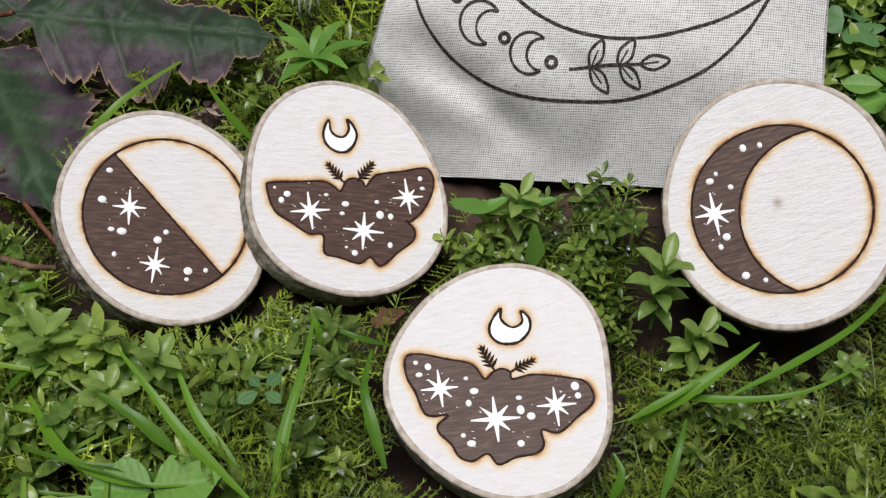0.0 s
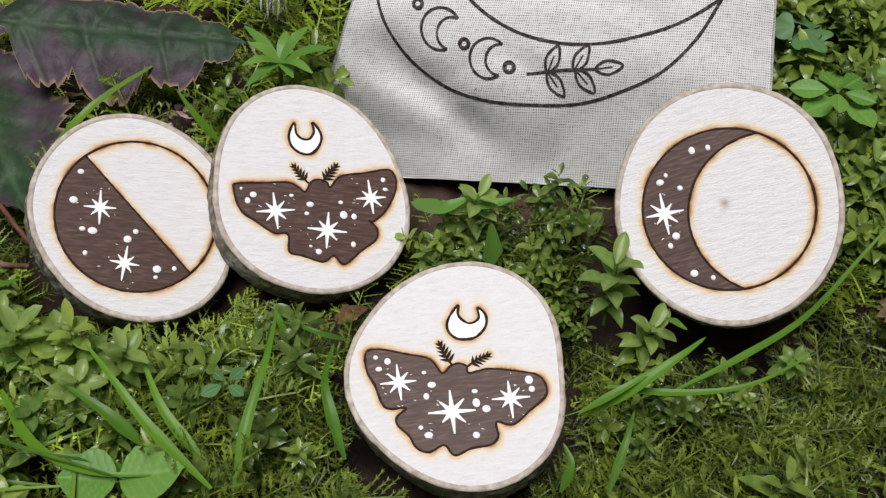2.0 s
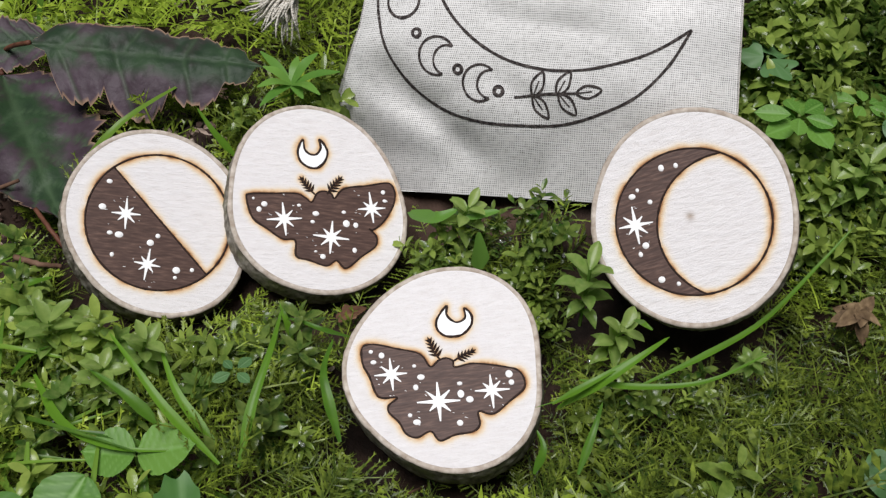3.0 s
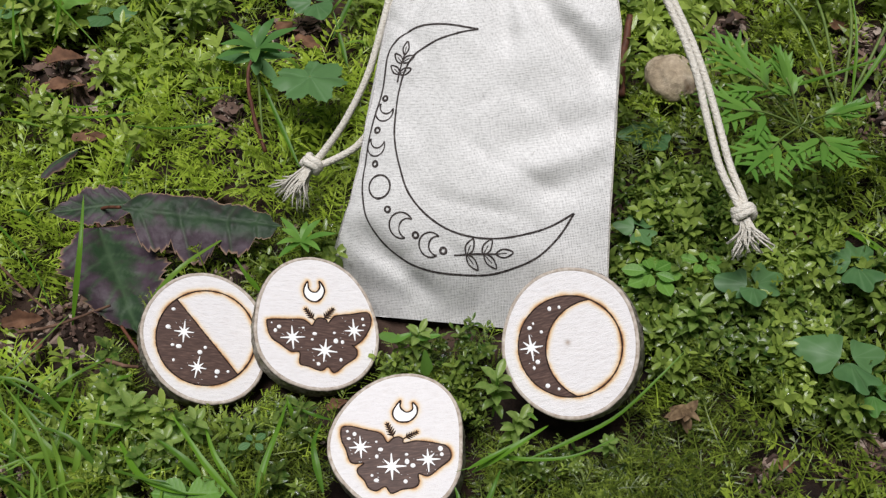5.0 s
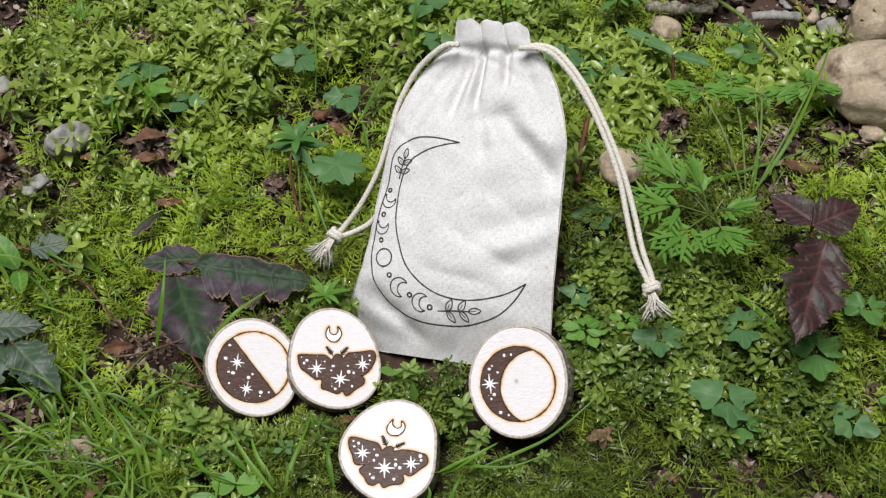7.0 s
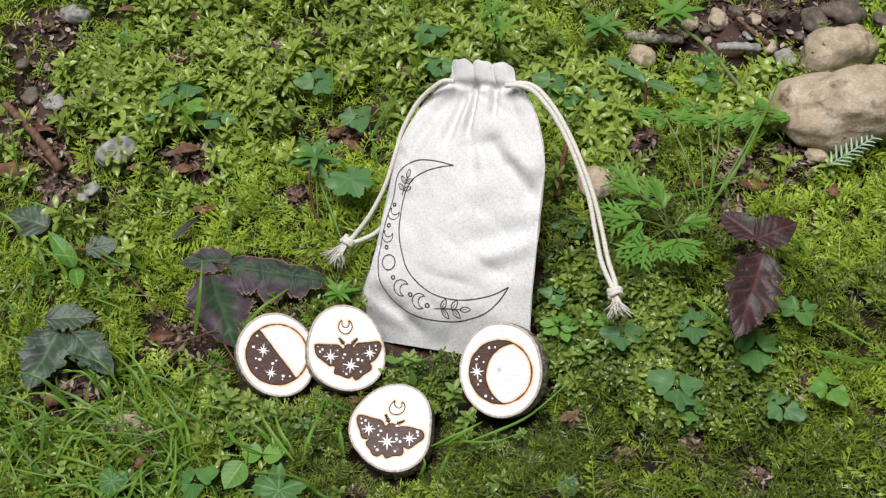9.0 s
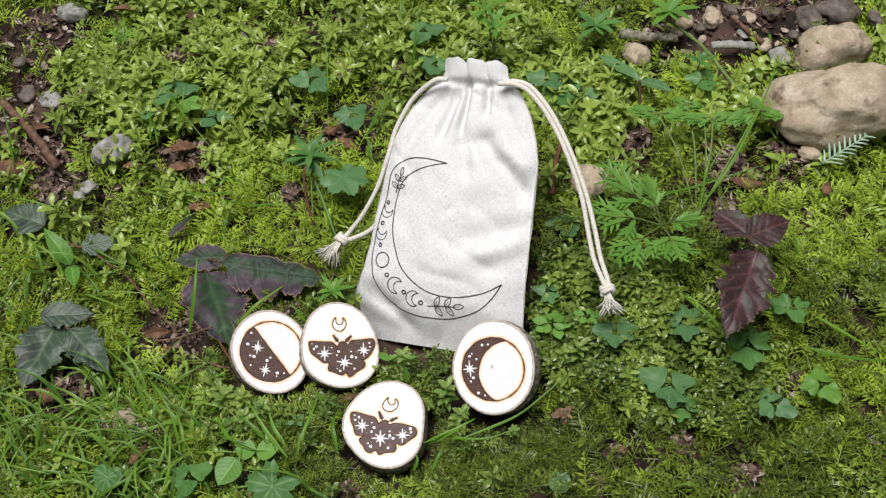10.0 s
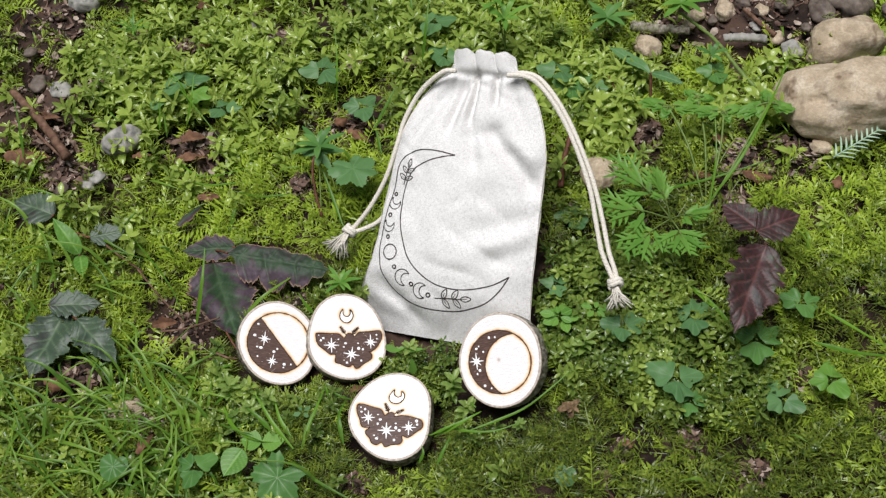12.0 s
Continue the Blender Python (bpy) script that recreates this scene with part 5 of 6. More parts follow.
# three-leaflet herbs
def trefoil(centre, size, mat, label, spin=0.0, leaflets=3, stem_to=None, lobes=3, depth=0.28, tilt=(0, -0.25, 1)):
    base = stem_to or (centre[0], centre[1] + 0.2, centre[2] - 1.0)
    root = rooted("trefoil_herb", base, label, "plant", "small herbs")
    raw("stalk", *stalk([base, (np.array(base) * 0.4 + np.array(centre) * 0.6) + (0.05, 0, 0.1), centre], 0.045, base), M_GSTEM, root, "thin green stalk")
    for k in range(leaflets):
        a = spin + 2 * math.pi * k / leaflets + 0.2 * math.sin(k * 5 + spin)
        s = size * 1.05 * (1 + 0.14 * math.sin(k * 4.0 + spin))
        e = np.array(centre) + np.array([math.cos(a), math.sin(a), 0.12 * math.sin(k * 3.0) - 0.3 * math.sin(a)]) * s
        if lobes > 1:
            v, f, at = fan_mesh(np.array(centre) + (e - np.array(centre)) * 0.12, e - np.array(centre), s * 0.86, np.array(tilt) + (0.2 * math.sin(k * 2.0), 0.2 * math.cos(k * 3.0 + spin), 0), 2 + (k + int(spin * 10)) % 2, base)
            raw("leaflet", v, f, mat, root, "", at)
            continue
        v, f, at = leaf_mesh(np.array(centre) + (e - np.array(centre)) * 0.18, e, s * (0.95 if lobes > 1 else 0.46), tilt, 0.05, 0.1, 3.0 if lobes > 1 else 1.0, 0.16 if lobes > 1 else 0.0, 0.0, 1.5 if lobes > 1 else 1.15, 26, 5, base)
        raw("leaflet", v, f, mat, root, "", at)
    return root


for px_ in (
    ((17.95, -4.67, 1.58), 1.35, M_BLUE, "blue-green three-lobed herb over moss", 1.6),
    ((12.36, -3.48, 1.67), 1.75, M_BLUE, "blue-green herb with broad lobed leaflets", 2.4),
    ((13.05, -4.64, 1.23), 1.0, M_HERB, "small green lobed herb", 0.3),
    ((13.54, 0.25, 2.31), 1.45, M_BLUE, "blue-green lobed herb over moss", 0.7),
    ((9.66, -0.39, 2.01), 1.35, M_BLUE, "blue-green lobed herb under the tassel", -1.6),
    ((6.03, 2.52, 2.00), 1.0, M_BLUE, "small blue-green lobed herb", 0.9),
    ((-8.63, 20.21, 1.40), 1.7, M_BLUE, "blue-green lobed herb on a thin stalk", 1.3),
    ((-1.27, 24.68, 1.60), 1.6, M_BLUE, "blue-green lobed herb among moss", 0.4),
    ((-0.48, 21.57, 1.40), 1.4, M_BLUE, "blue-green leaf behind the bag", 2.2),
    ((-18.17, 20.40, 0.12), 1.7, M_BLUE, "blue-green lobed herb in grass", 0.2),
    ((-17.71, 19.57, -0.10), 1.6, M_LIME, "fresh green lobed herb in grass", 3.6),
    ((-5.79, 16.96, 1.30), 1.5, M_BLUE, "blue-green lobed herb near litter", 1.0),
    ((-15.11, 18.18, -0.17), 1.2, M_BLUE, "small blue-green herb among moss", 0.1),
    ((6.99, 19.85, 1.80), 1.4, M_BLUE, "blue-green herb beside the bag neck", 2.8),
    ((7.88, 18.85, 1.50), 1.6, M_HERB, "green herb beside the bag neck", 0.8),
    ((9.00, 18.85, 1.50), 1.4, M_BLUE, "blue-green herb beside the cord", 1.9),
    ((7.33, 7.58, 1.90), 1.3, M_BLUE, "pale blue-green lobed herb by the bag", 1.1),
    ((16.96, -1.16, 2.05), 1.7, M_HERB, "green five-lobed herb over moss", 0.5),
    ((19.63, 0.77, 2.84), 1.3, M_HERB, "green lobed herb by maroon leaf", 2.5),
    ((20.79, -3.33, 1.43), 1.4, M_LIME, "pale green lobed herb", 1.2),
    ((-13.37, -8.47, 0.47), 1.3, M_HERB, "dark green lobed herb in grass", 0.6),
    ((-19.56, 19.00, -0.32), 1.1, M_BLUE, "small blue-green herb in grass", 0.6),
    ((16.71, 18.02, 3.64), 1.3, M_HERB, "green herb near the rocks", 0.9),
):
    c_, s_, m_, l_, sp_ = px_
    trefoil(c_, s_, m_, l_, sp_)
# bright sprout with oval leaves beside the crescent slice
for c_, s_, sp_ in (((6.04, 0.04, 2.40), 0.95, 0.5), ((6.31, 0.20, 2.00), 1.15, 1.2), ((8.20, 0.90, 1.80), 0.8, 0.2)):
    trefoil(c_, s_, M_LIME, "fresh green sprout with oval leaves", sp_, 5, None, 1, 0.0)
trefoil((-7.89, -5.23, 0.70), 0.5, M_BLUE, "tiny pale round-leaved seedling with droplets", 0.7, 4, None, 1, 0.0)


# single stalked round or scalloped leaves
def round_leaf(centre, size, mat, label, fun, spin, facing=(0, -0.3, 1), base=None):
    base = base or (centre[0] + 0.1, centre[1] + 0.3, centre[2] - 1.0)
    root = rooted("round_leaf_herb", base, label, "plant", "small herbs")
    raw("stalk", *stalk([base, (np.array(base) + np.array(centre)) / 2 + (0.1, 0, 0.05), centre], 0.05, base), M_GSTEM, root, "thin green stalk")
    v, f, a = palm_mesh(centre, size, fun, facing, spin, 0.1, base)
    raw("leaf", v, f, mat, root, "", a)
    return root


round_leaf((-5.98, 10.73, 2.40), 1.65, M_BLUE, "green scalloped leaf beside the cord", scalloped(7, 0.26, 30, 0.10), 2.0, (0, 0.15, 1))
round_leaf((-8.82, -9.39, 1.20), 1.55, M_HERB, "green scalloped herb leaf at the front", scalloped(5, 0.36, 22, 0.14), 1.0)
round_leaf((6.20, -8.65, 0.30), 0.6, M_BLUE, "small round blue-green leaf on moss", scalloped(1, 0.0, 0, 0, 0.25), 1.3)
round_leaf((-17.90, -8.09, -0.29), 0.8, M_HERB, "small round green leaf in grass", scalloped(3, 0.1, 0, 0, 0.25), 1.3)


def ovate_leaf(base, tip, width, mat, label):
    root = rooted("ovate_leaf_herb", (base[0], base[1], base[2] - 0.6), label, "plant", "small herbs")
    o = (base[0], base[1], base[2] - 0.6)
    raw("stalk", *stalk([o, base], 0.05, o), M_GSTEM, root, "thin green stalk")
    v, f, a = leaf_mesh(base, tip, width, (0, -0.15, 1), 0.04, 0.16, 14, 0.05, 0.0, 0.8, 36, 7, o)
    raw("leaf", v, f, mat, root, "", a)


ovate_leaf((-9.98, -6.97, 0.45), (-11.18, -6.73, 0.36), 1.15, M_LIME, "fresh green toothed leaf among grass")
ovate_leaf((-9.94, -6.97, 0.45), (-8.69, -6.98, 0.80), 1.2, M_LIME, "fresh green toothed leaf with droplets")
ovate_leaf((-10.91, -7.50, 0.71), (-11.83, -9.01, 0.44), 1.5, M_LIME, "fresh round green leaf in grass")


# a whorl of narrow leaves (bedstraw) and other sprouts
def whorl(centre, size, count, mat, label, width=0.22, rise=0.35, base=None, turn=0.0):
    base = base or (centre[0], centre[1] + 0.25, centre[2] - 1.3)
    root = rooted("whorled_sprout", base, label, "plant", "small herbs")
    raw("stem", *stalk([base, centre], 0.05, base), M_GSTEM, root, "square green stem")
    c = np.array(centre, float)
    for k in range(count):
        a = turn + 2 * math.pi * k / count + 0.25 * math.sin(3.0 * k)
        ln = size * (0.85 + 0.25 * math.sin(k * 2.3 + 1))
        d = np.array([math.cos(a), math.sin(a), rise + 0.25 * math.sin(k * 1.7)])
        pts = [c, c + d * ln * 0.5 + (0, 0, 0.06), c + d * ln * (1, 1, 0.7)]
        p = smooth_line(pts, 10)
        verts, faces = [], []
        for i in range(10):
            f = i / 9
            w = width * math.sin(math.pi * (0.12 + 0.83 * f)) * size * 0.5
            s = np.array([-math.sin(a), math.cos(a), 0])
            for j in (-1, 0, 1):
                verts.append((p[i] + s * w * j + (0, 0, 0.12 * w * abs(j)) - np.array(base)) * CM)
        for i in range(9):
            for j in range(2):
                faces.append((i * 3 + j, i * 3 + j + 1, (i + 1) * 3 + j + 1, (i + 1) * 3 + j))
        raw("leaf", verts, faces, mat, root)
    return root


whorl((-6.35, 3.25, 0.90), 1.2, 9, M_LIME, "green whorled sprout beside the moth slice", 0.22, 0.45)
whorl((-8.14, 12.35, 2.60), 1.7, 11, M_HERB, "green herb with narrow-lobed leaves on a red stem", 0.24, 0.35, (-7.95, 9.05, 0.20), 0.4)
whorl((-8.15, 12.15, 2.30), 1.5, 7, M_BLUE, "blue-green narrow lobed leaves below", 0.34, -0.1, (-7.96, 9.13, 0.10), 0.1)
whorl((3.41, 22.12, 4.20), 1.7, 8, M_LIME, "green upright sprout behind the bag", 0.22, 0.7, (3.61, 22.34, 1.20), 0.2)
whorl((2.86, 23.08, 4.80), 1.6, 6, M_LIME, "green upright sprout behind the bag", 0.22, 0.7, (3.61, 22.34, 1.20), 0.9)
whorl((16.55, 18.99, 4.19), 1.0, 7, M_HERB, "small green sprout near the rocks", 0.3, 0.5)
whorl((10.50, 24.70, 2.13), 1.8, 9, M_HERB, "green lobed leaves by the bare soil", 0.26, 0.2)
whorl((15.18, 24.11, 3.94), 1.9, 9, M_LIME, "green lobed leaves over the bare soil", 0.26, 0.2)
whorl((-22.03, 24.79, 0.39), 1.4, 12, M_LIME, "spiky pale green sprout in moss", 0.1, 0.8)
# big pale leafy shoots close to the slices
def wet_shoot(r, leaves):
    """A moss shoot with thin oval pointed leaves in loose tiers along its stem; x is up."""
    verts, faces, along = [], [], []
    for i in range(leaves):
        f = i / (leaves - 1)
        h = 0.25 + 0.75 * f
        a = i * 2.4 + r.uniform(-0.35, 0.35)
        radial = np.array([0.0, math.cos(a), math.sin(a)])
        side = np.array([0.0, -math.sin(a), math.cos(a)])
        ln = (0.50 - 0.22 * abs(f - 0.45)) * r.uniform(0.8, 1.15)
        rise = 0.25 + 0.65 * f + r.uniform(-0.15, 0.15)
        curl = r.uniform(0.5, 0.9) * (1 - 0.55 * f)
        o = len(verts)
        for k in range(7):
            g = k / 6
            w = ln * 0.25 * max(0.02, math.sin(math.pi * min(1.0, g ** 0.85 * 0.97 + 0.03))) ** 0.8
            spine = np.array([h, 0.0, 0.0]) + radial * ln * g * (1 - 0.12 * g) + np.array([1.0, 0, 0]) * ln * (rise * g - curl * g * g)
            for e in (-1.0, -0.5, 0.0, 0.5, 1.0):
                verts.append(spine + side * w * e + np.array([1.0, 0, 0]) * w * (0.35 * e * e + r.uniform(-0.05, 0.05)))
                along.append(min(1.0, 0.15 + 0.5 * f + 0.35 * (e == 0.0)))
        for k in range(6):
            for j in range(4):
                q = o + k * 5 + j
                faces.append((q, q + 1, q + 6, q + 5))
    o = len(verts)
    for k in range(5):
        for b_ in range(4):
            t = b_ * math.pi / 2
            verts.append(np.array([k / 4, 0.025 * math.cos(t), 0.025 * math.sin(t)]))
            along.append(0.0)
    for k in range(4):
        for b_ in range(4):
            faces.append((o + k * 4 + b_, o + k * 4 + (b_ + 1) % 4, o + k * 4 + 4 + (b_ + 1) % 4, o + k * 4 + 4 + b_))
    return verts, faces, along


for c_, s_, k_ in (((0.17, -4.02, 0.90), 0.85, 9), ((0.67, -4.57, 0.20), 0.7, 8), ((-12.31, -3.76, -0.06), 0.8, 9), ((-12.85, -2.90, -0.34), 0.75, 8), ((-11.59, -3.30, -0.08), 0.7, 9), ((-12.06, -4.97, -0.17), 0.65, 8), ((-10.75, -3.55, 0.01), 0.6, 8), ((-11.20, -4.67, 0.03), 0.7, 8), ((-10.26, -4.23, 0.00), 0.75, 8), ((-8.96, -4.75, -0.20), 0.6, 8),
                   ((3.92, -5.39, 0.60), 0.5, 7), ((2.82, -1.20, 1.40), 0.7, 8), ((-2.58, -1.09, 0.60), 0.7, 7), ((7.30, -1.64, 1.60), 0.8, 9),
                   ((6.42, -1.42, 1.40), 0.7, 9)):
    sv, sf, sa_ = wet_shoot(random.Random(int(s_ * 1000) + k_ + len(bpy.data.objects)), 7 + k_)
    up_ = Matrix.Rotation(s_ * 9, 3, "Z") @ Matrix.Rotation(-1.3, 3, "Y")
    ob_ = raw("moss_rosette", [up_ @ Vector(q) * (s_ * 2.0 * CM) for q in sv], sf, M_SHOOT_BIG, None, "", {"tint": np.full(len(sv), (s_ * 37) % 1.0), "along": sa_}, smooth=True)
    ob_.location = (Vector(c_) - Vector((0, 0, 1.1))) * CM
    tagged(ob_, "pale green leafy moss rosette with wet leaves", "moss", "moss rosettes")
# broad single leaf blades near the bag
for pts, w in (([(-2.00, -2.21, -0.20), (-2.04, -2.04, 0.40), (-2.08, -1.89, 0.90)], 0.5), ([(-3.56, -0.46, 0.00), (-3.09, -1.20, 0.60), (-2.48, -1.10, 0.80)], 0.55), ([(-2.45, -0.55, 0.20), (-2.10, -1.16, 0.60), (-1.45, -1.21, 0.80)], 0.5)):
    grass_blade(pts, w, M_LIME, "short broad green leaf by the bag")


# finely cut buttercup leaves
def cut_leaf(root, origin, base, tip, spread, mat, broad=1.0):
    b0, t0 = np.array(base, float), np.array(tip, float)
    d = t0 - b0
    L = np.linalg.norm(d)
    side = np.cross(d / L, (0, 0, 1.0))
    v, f = joined([stalk([b0, b0 + d * 0.35 + (0, 0, 0.15), b0 + d * 0.55], 0.04, origin)])
    petiole = raw("leaf_stalk", v, f, M_GSTEM, root)
    for k, (f0, ang, ln) in enumerate(((0.5, 0, 0.5), (0.45, 0.55, 0.5), (0.45, -0.55, 0.5), (0.35, 1.05, 0.42), (0.35, -1.05, 0.42))):
        o = b0 + d * f0
        dd = d / L * math.cos(ang) + side * math.sin(ang) * spread
        e = o + dd * L * ln + (0, 0, -0.12 * L * ln)
        pieces = [blade_mesh(origin, [o, (o + e) / 2 + (0, 0, 0.08), e], 0.36 * broad, 0.9, 0.2, 10)]
        for q, sgn in ((0.3, -1), (0.38, 1), (0.5, -1), (0.58, 1), (0.72, -1)):
            p0 = o + (e - o) * q
            dq = (e - o) / np.linalg.norm(e - o)
            sd = np.cross(dq, (0, 0, 1.0))
            p1 = p0 + (dq * 0.75 + sd * sgn * 0.65) * L * ln * 0.38
            pieces.append(blade_mesh(origin, [p0, (p0 + p1) / 2, p1], 0.24 * broad, 0.9, 0.2, 6))
        vs, fs = [], []
        for pv, pf in pieces:
            off = len(vs)
            vs.extend(np.array(x) for x in pv)
            fs.extend(tuple(i + off for i in g) for g in pf)
        # blade_mesh is relative to its own base: all share origin
        raw("lobe", vs, fs, mat, petiole)


def buttercup(base, leaves, label, mat=M_LIME):
    root = rooted("buttercup", base, label, "plant", "buttercups")
    for tip, spread in leaves:
        b0 = np.array(base) + (0, 0, 0.3)
        cut_leaf(root, base, b0, tip, spread, mat, 1.0)
    return root


buttercup((12.72, 6.05, 3.29), [((9.03, 9.17, 6.20), 0.8), ((7.98, 5.48, 5.80), 0.9), ((9.40, 2.42, 5.00), 0.8), ((11.49, 7.91, 6.40), 0.8), ((14.59, 4.88, 5.80), 0.9),
                               ((13.21, 2.13, 5.40), 0.9)], "green buttercup with finely cut leaves in moss")


def tall_buttercup(base, nodes, label):
    """Thin upright stems, each ending in a flat leaf of five cut lobes."""
    root = rooted("buttercup", base, label, "plant", "buttercups")
    for k, (top_, reach) in enumerate(nodes):
        b0, t0 = np.array(base, float), np.array(top_, float)
        raw("stem", *stalk([b0, b0 * 0.45 + t0 * 0.55 + (0.15, 0, 0.5), t0], 0.065, base), M_GSTEM, root, "thin pale green stem")
        for q in range(3):
            a = 0.25 + k * 1.3 + q * 2 * math.pi / 3
            e = t0 + np.array([1.5 * math.cos(a), 0.7 * math.sin(a), -0.1 + 0.15 * math.sin(3 * q + k)]) * reach * (1.0 + 0.2 * math.sin(2.1 * q + k))
            cut_leaf(root, base, t0 - (e - t0) * 0.2, e, 0.6, M_LIME, 1.7)
    return root


tall_buttercup((15.19, 7.77, 2.20), [((13.24, 13.92, 4.60), 1.35), ((19.29, 14.08, 4.80), 1.5), ((16.61, 13.69, 4.40), 1.1), ((15.31, 15.57, 3.80), 0.9)], "tall buttercup with spreading cut leaves on thin stems")
for pts, w in (([(15.15, 7.35, 3.53), (15.45, 9.38, 5.23), (15.47, 11.87, 6.44)], 0.14), ([(14.90, 7.32, 3.04), (16.99, 9.49, 5.12), (19.49, 14.00, 6.18), (20.58, 16.70, 6.40)], 0.2),
               ([(11.68, 9.11, 2.19), (15.10, 8.76, 3.91), (18.86, 9.53, 4.92)], 0.22)):
    grass_blade(pts, w, M_GRASS, "slender green stem leaning over moss")


# ---- stones ----
def stone(centre, size, mat, label, seed, name="stone", turn=0.0, rough=0.16, n=4):
    bm = bmesh.new()
    bmesh.ops.create_icosphere(bm, subdivisions=n, radius=1.0)
    ca, sa = math.cos(turn), math.sin(turn)
    for v in bm.verts:
        if name == "rock":
            v.co = Vector([math.copysign(abs(c) ** 0.86, c) for c in v.co]) * 0.93
            v.co.z += 0.16 * v.co.x
        q = v.co * 1.1 + Vector((seed * 3.1, seed * 1.7, 0))
        k = 1 + rough * (1.3 * noise.noise(q) + 0.5 * noise.noise(q * 2.3) + 0.16 * noise.noise(q * 6) + 0.06 * noise.noise(q * 14))
        # flattened facets
        k *= 1 - 0.10 * max(0.0, noise.noise(q * 0.8 + Vector((9, 0, 0))))
        x, y, z = v.co.x * size[0] * k, v.co.y * size[1] * k, v.co.z * size[2] * k
        v.co = Vector((x * ca - y * sa, x * sa + y * ca, z)) * CM
    for f in bm.faces:
        f.smooth = True
    ob = part(name, bm, mat, None)
    ob.location = Vector(centre) * CM
    return tagged(ob, label, name.replace("_", " "), "stones")


stone((25.10, 15.34, 4.10), (4.65, 2.85, 2.6), M_ROCK, "large smooth tan rock half sunk in moss", 5, "rock", 0.05, 0.24, 5)
stone((25.50, 21.07, 3.50), (2.7, 1.6, 1.6), M_ROCK, "rounded orange-tan rock behind the larger one", 12, "rock", 0.2, 0.26)
stone((-21.76, 16.14, -1.28), (1.35, 0.95, 0.9), M_STONE, "oval pale grey stone in moss", 2, turn=0.45)
stone((9.12, 11.01, 1.80), (1.1, 1.3, 0.8), M_ROCK, "tan stone half buried beside the cord", 5)
for px_ in (((22.75, 12.48, 2.90), 0.6, M_ROCK, 4), ((18.54, 25.20, 2.57), 0.85, M_ROCK, 6), ((25.01, 24.98, 2.80), 1.0, M_BLUESTONE, 7), ((27.16, 25.79, 2.90), 1.4, M_BLUESTONE, 9), ((16.77, 25.20, 2.06), 0.6, M_ROCK, 10),
            ((20.98, 25.07, 2.60), 0.55, M_ROCK, 11), ((22.31, 21.10, 2.80), 0.75, M_STONE, 12), ((19.88, 25.93, 2.60), 0.5, M_BLUESTONE, 13), ((22.63, 25.65, 2.60), 0.6, M_BLUESTONE, 14), ((21.59, 22.29, 2.70), 0.55, M_ROCK, 15),
            ((-28.48, 21.57, -1.35), 0.75, M_BLUESTONE, 16), ((-26.78, 20.95, -1.26), 0.8, M_STONE, 17), ((-26.93, 29.77, -1.10), 0.95, M_STONE, 18), ((-23.02, 13.39, -1.61), 0.5, M_STONE, 19), ((-25.13, 12.41, -1.70), 0.5, M_BLUESTONE, 20),
            ((-13.82, 26.51, -0.49), 0.6, M_STONE, 21), ((-13.18, 23.19, -0.45), 0.55, M_ROCK, 22), ((-6.84, 22.15, 0.30), 0.7, M_ROCK, 23), ((17.60, 24.39, 2.28), 0.4, M_BLUESTONE, 24), ((29.50, 24.87, 2.80), 0.6, M_BLUESTONE, 25),
            ((13.25, 23.45, 0.96), 1.0, M_ROCK, 26), ((-12.34, 24.77, -0.46), 0.7, M_BLUESTONE, 27), ((-25.70, 10.47, -1.78), 0.5, M_BLUESTONE, 28), ((16.12, 24.45, 1.86), 0.45, M_ROCK, 29), ((20.27, 23.38, 2.60), 0.4, M_STONE, 30),
            ((-23.47, 12.72, -1.67), 0.4, M_STONE, 31), ((-18.24, -3.79, -1.51), 0.9, M_ROCK, 32), ((-29.62, 24.47, -1.21), 0.5, M_BLUESTONE, 33), ((-23.60, 23.94, -1.22), 0.5, M_ROCK, 34), ((23.71, 23.39, 2.60), 0.35, M_BLUESTONE, 35)):
    c_, s_, m_, k_ = px_
    stone((c_[0], c_[1], c_[2] - 0.3 * s_), (s_ * 1.1, s_ * 0.85, s_ * 0.62), m_, {"tan_rock": "small tan pebble on damp soil", "blue_grey_pebble": "small dark grey pebble on damp soil"}.get(m_.name, "small pale grey pebble in moss"),
          k_, "pebble", k_ * 0.7, 0.34, 3)
# scattered gravel in the bare soil
gv, gf = [], []
gr = random.Random(5)
ico = bmesh.new()
bmesh.ops.create_icosphere(ico, subdivisions=1, radius=1.0)
ico_v = [v.co.copy() for v in ico.verts]
ico_f = [tuple(v.index for v in f.verts) for f in ico.faces]
ico.free()
for _ in range(5200):
    a_, b_, r_ = gr.choice(BARE)
    x, y = a_ + gr.gauss(0, r_ * 0.6), b_ + gr.gauss(0, r_ * 0.6)
    if not clear_of_things(x, y, 0.2):
        continue
    s_ = gr.uniform(0.04, 0.2) if gr.random() < 0.93 else gr.uniform(0.2, 0.4)
    z = soil_height(x, y) + s_ * 0.15
    o_ = len(gv)
    e_ = Euler((gr.uniform(0, 6), gr.uniform(0, 6), gr.uniform(0, 6))).to_matrix()
    w_ = Vector((gr.uniform(0.8, 1.5), gr.uniform(0.7, 1.1), gr.uniform(0.35, 0.8)))
    for v in ico_v:
        q = e_ @ Vector((v.x * w_.x, v.y * w_.y, v.z * w_.z)) * s_
        gv.append(((x + q.x) * CM, (y + q.y) * CM, (z + q.z) * CM))
    gf.extend(tuple(i + o_ for i in f) for f in ico_f)
M_GRAVEL, nt, b = material("mixed_crumbs")
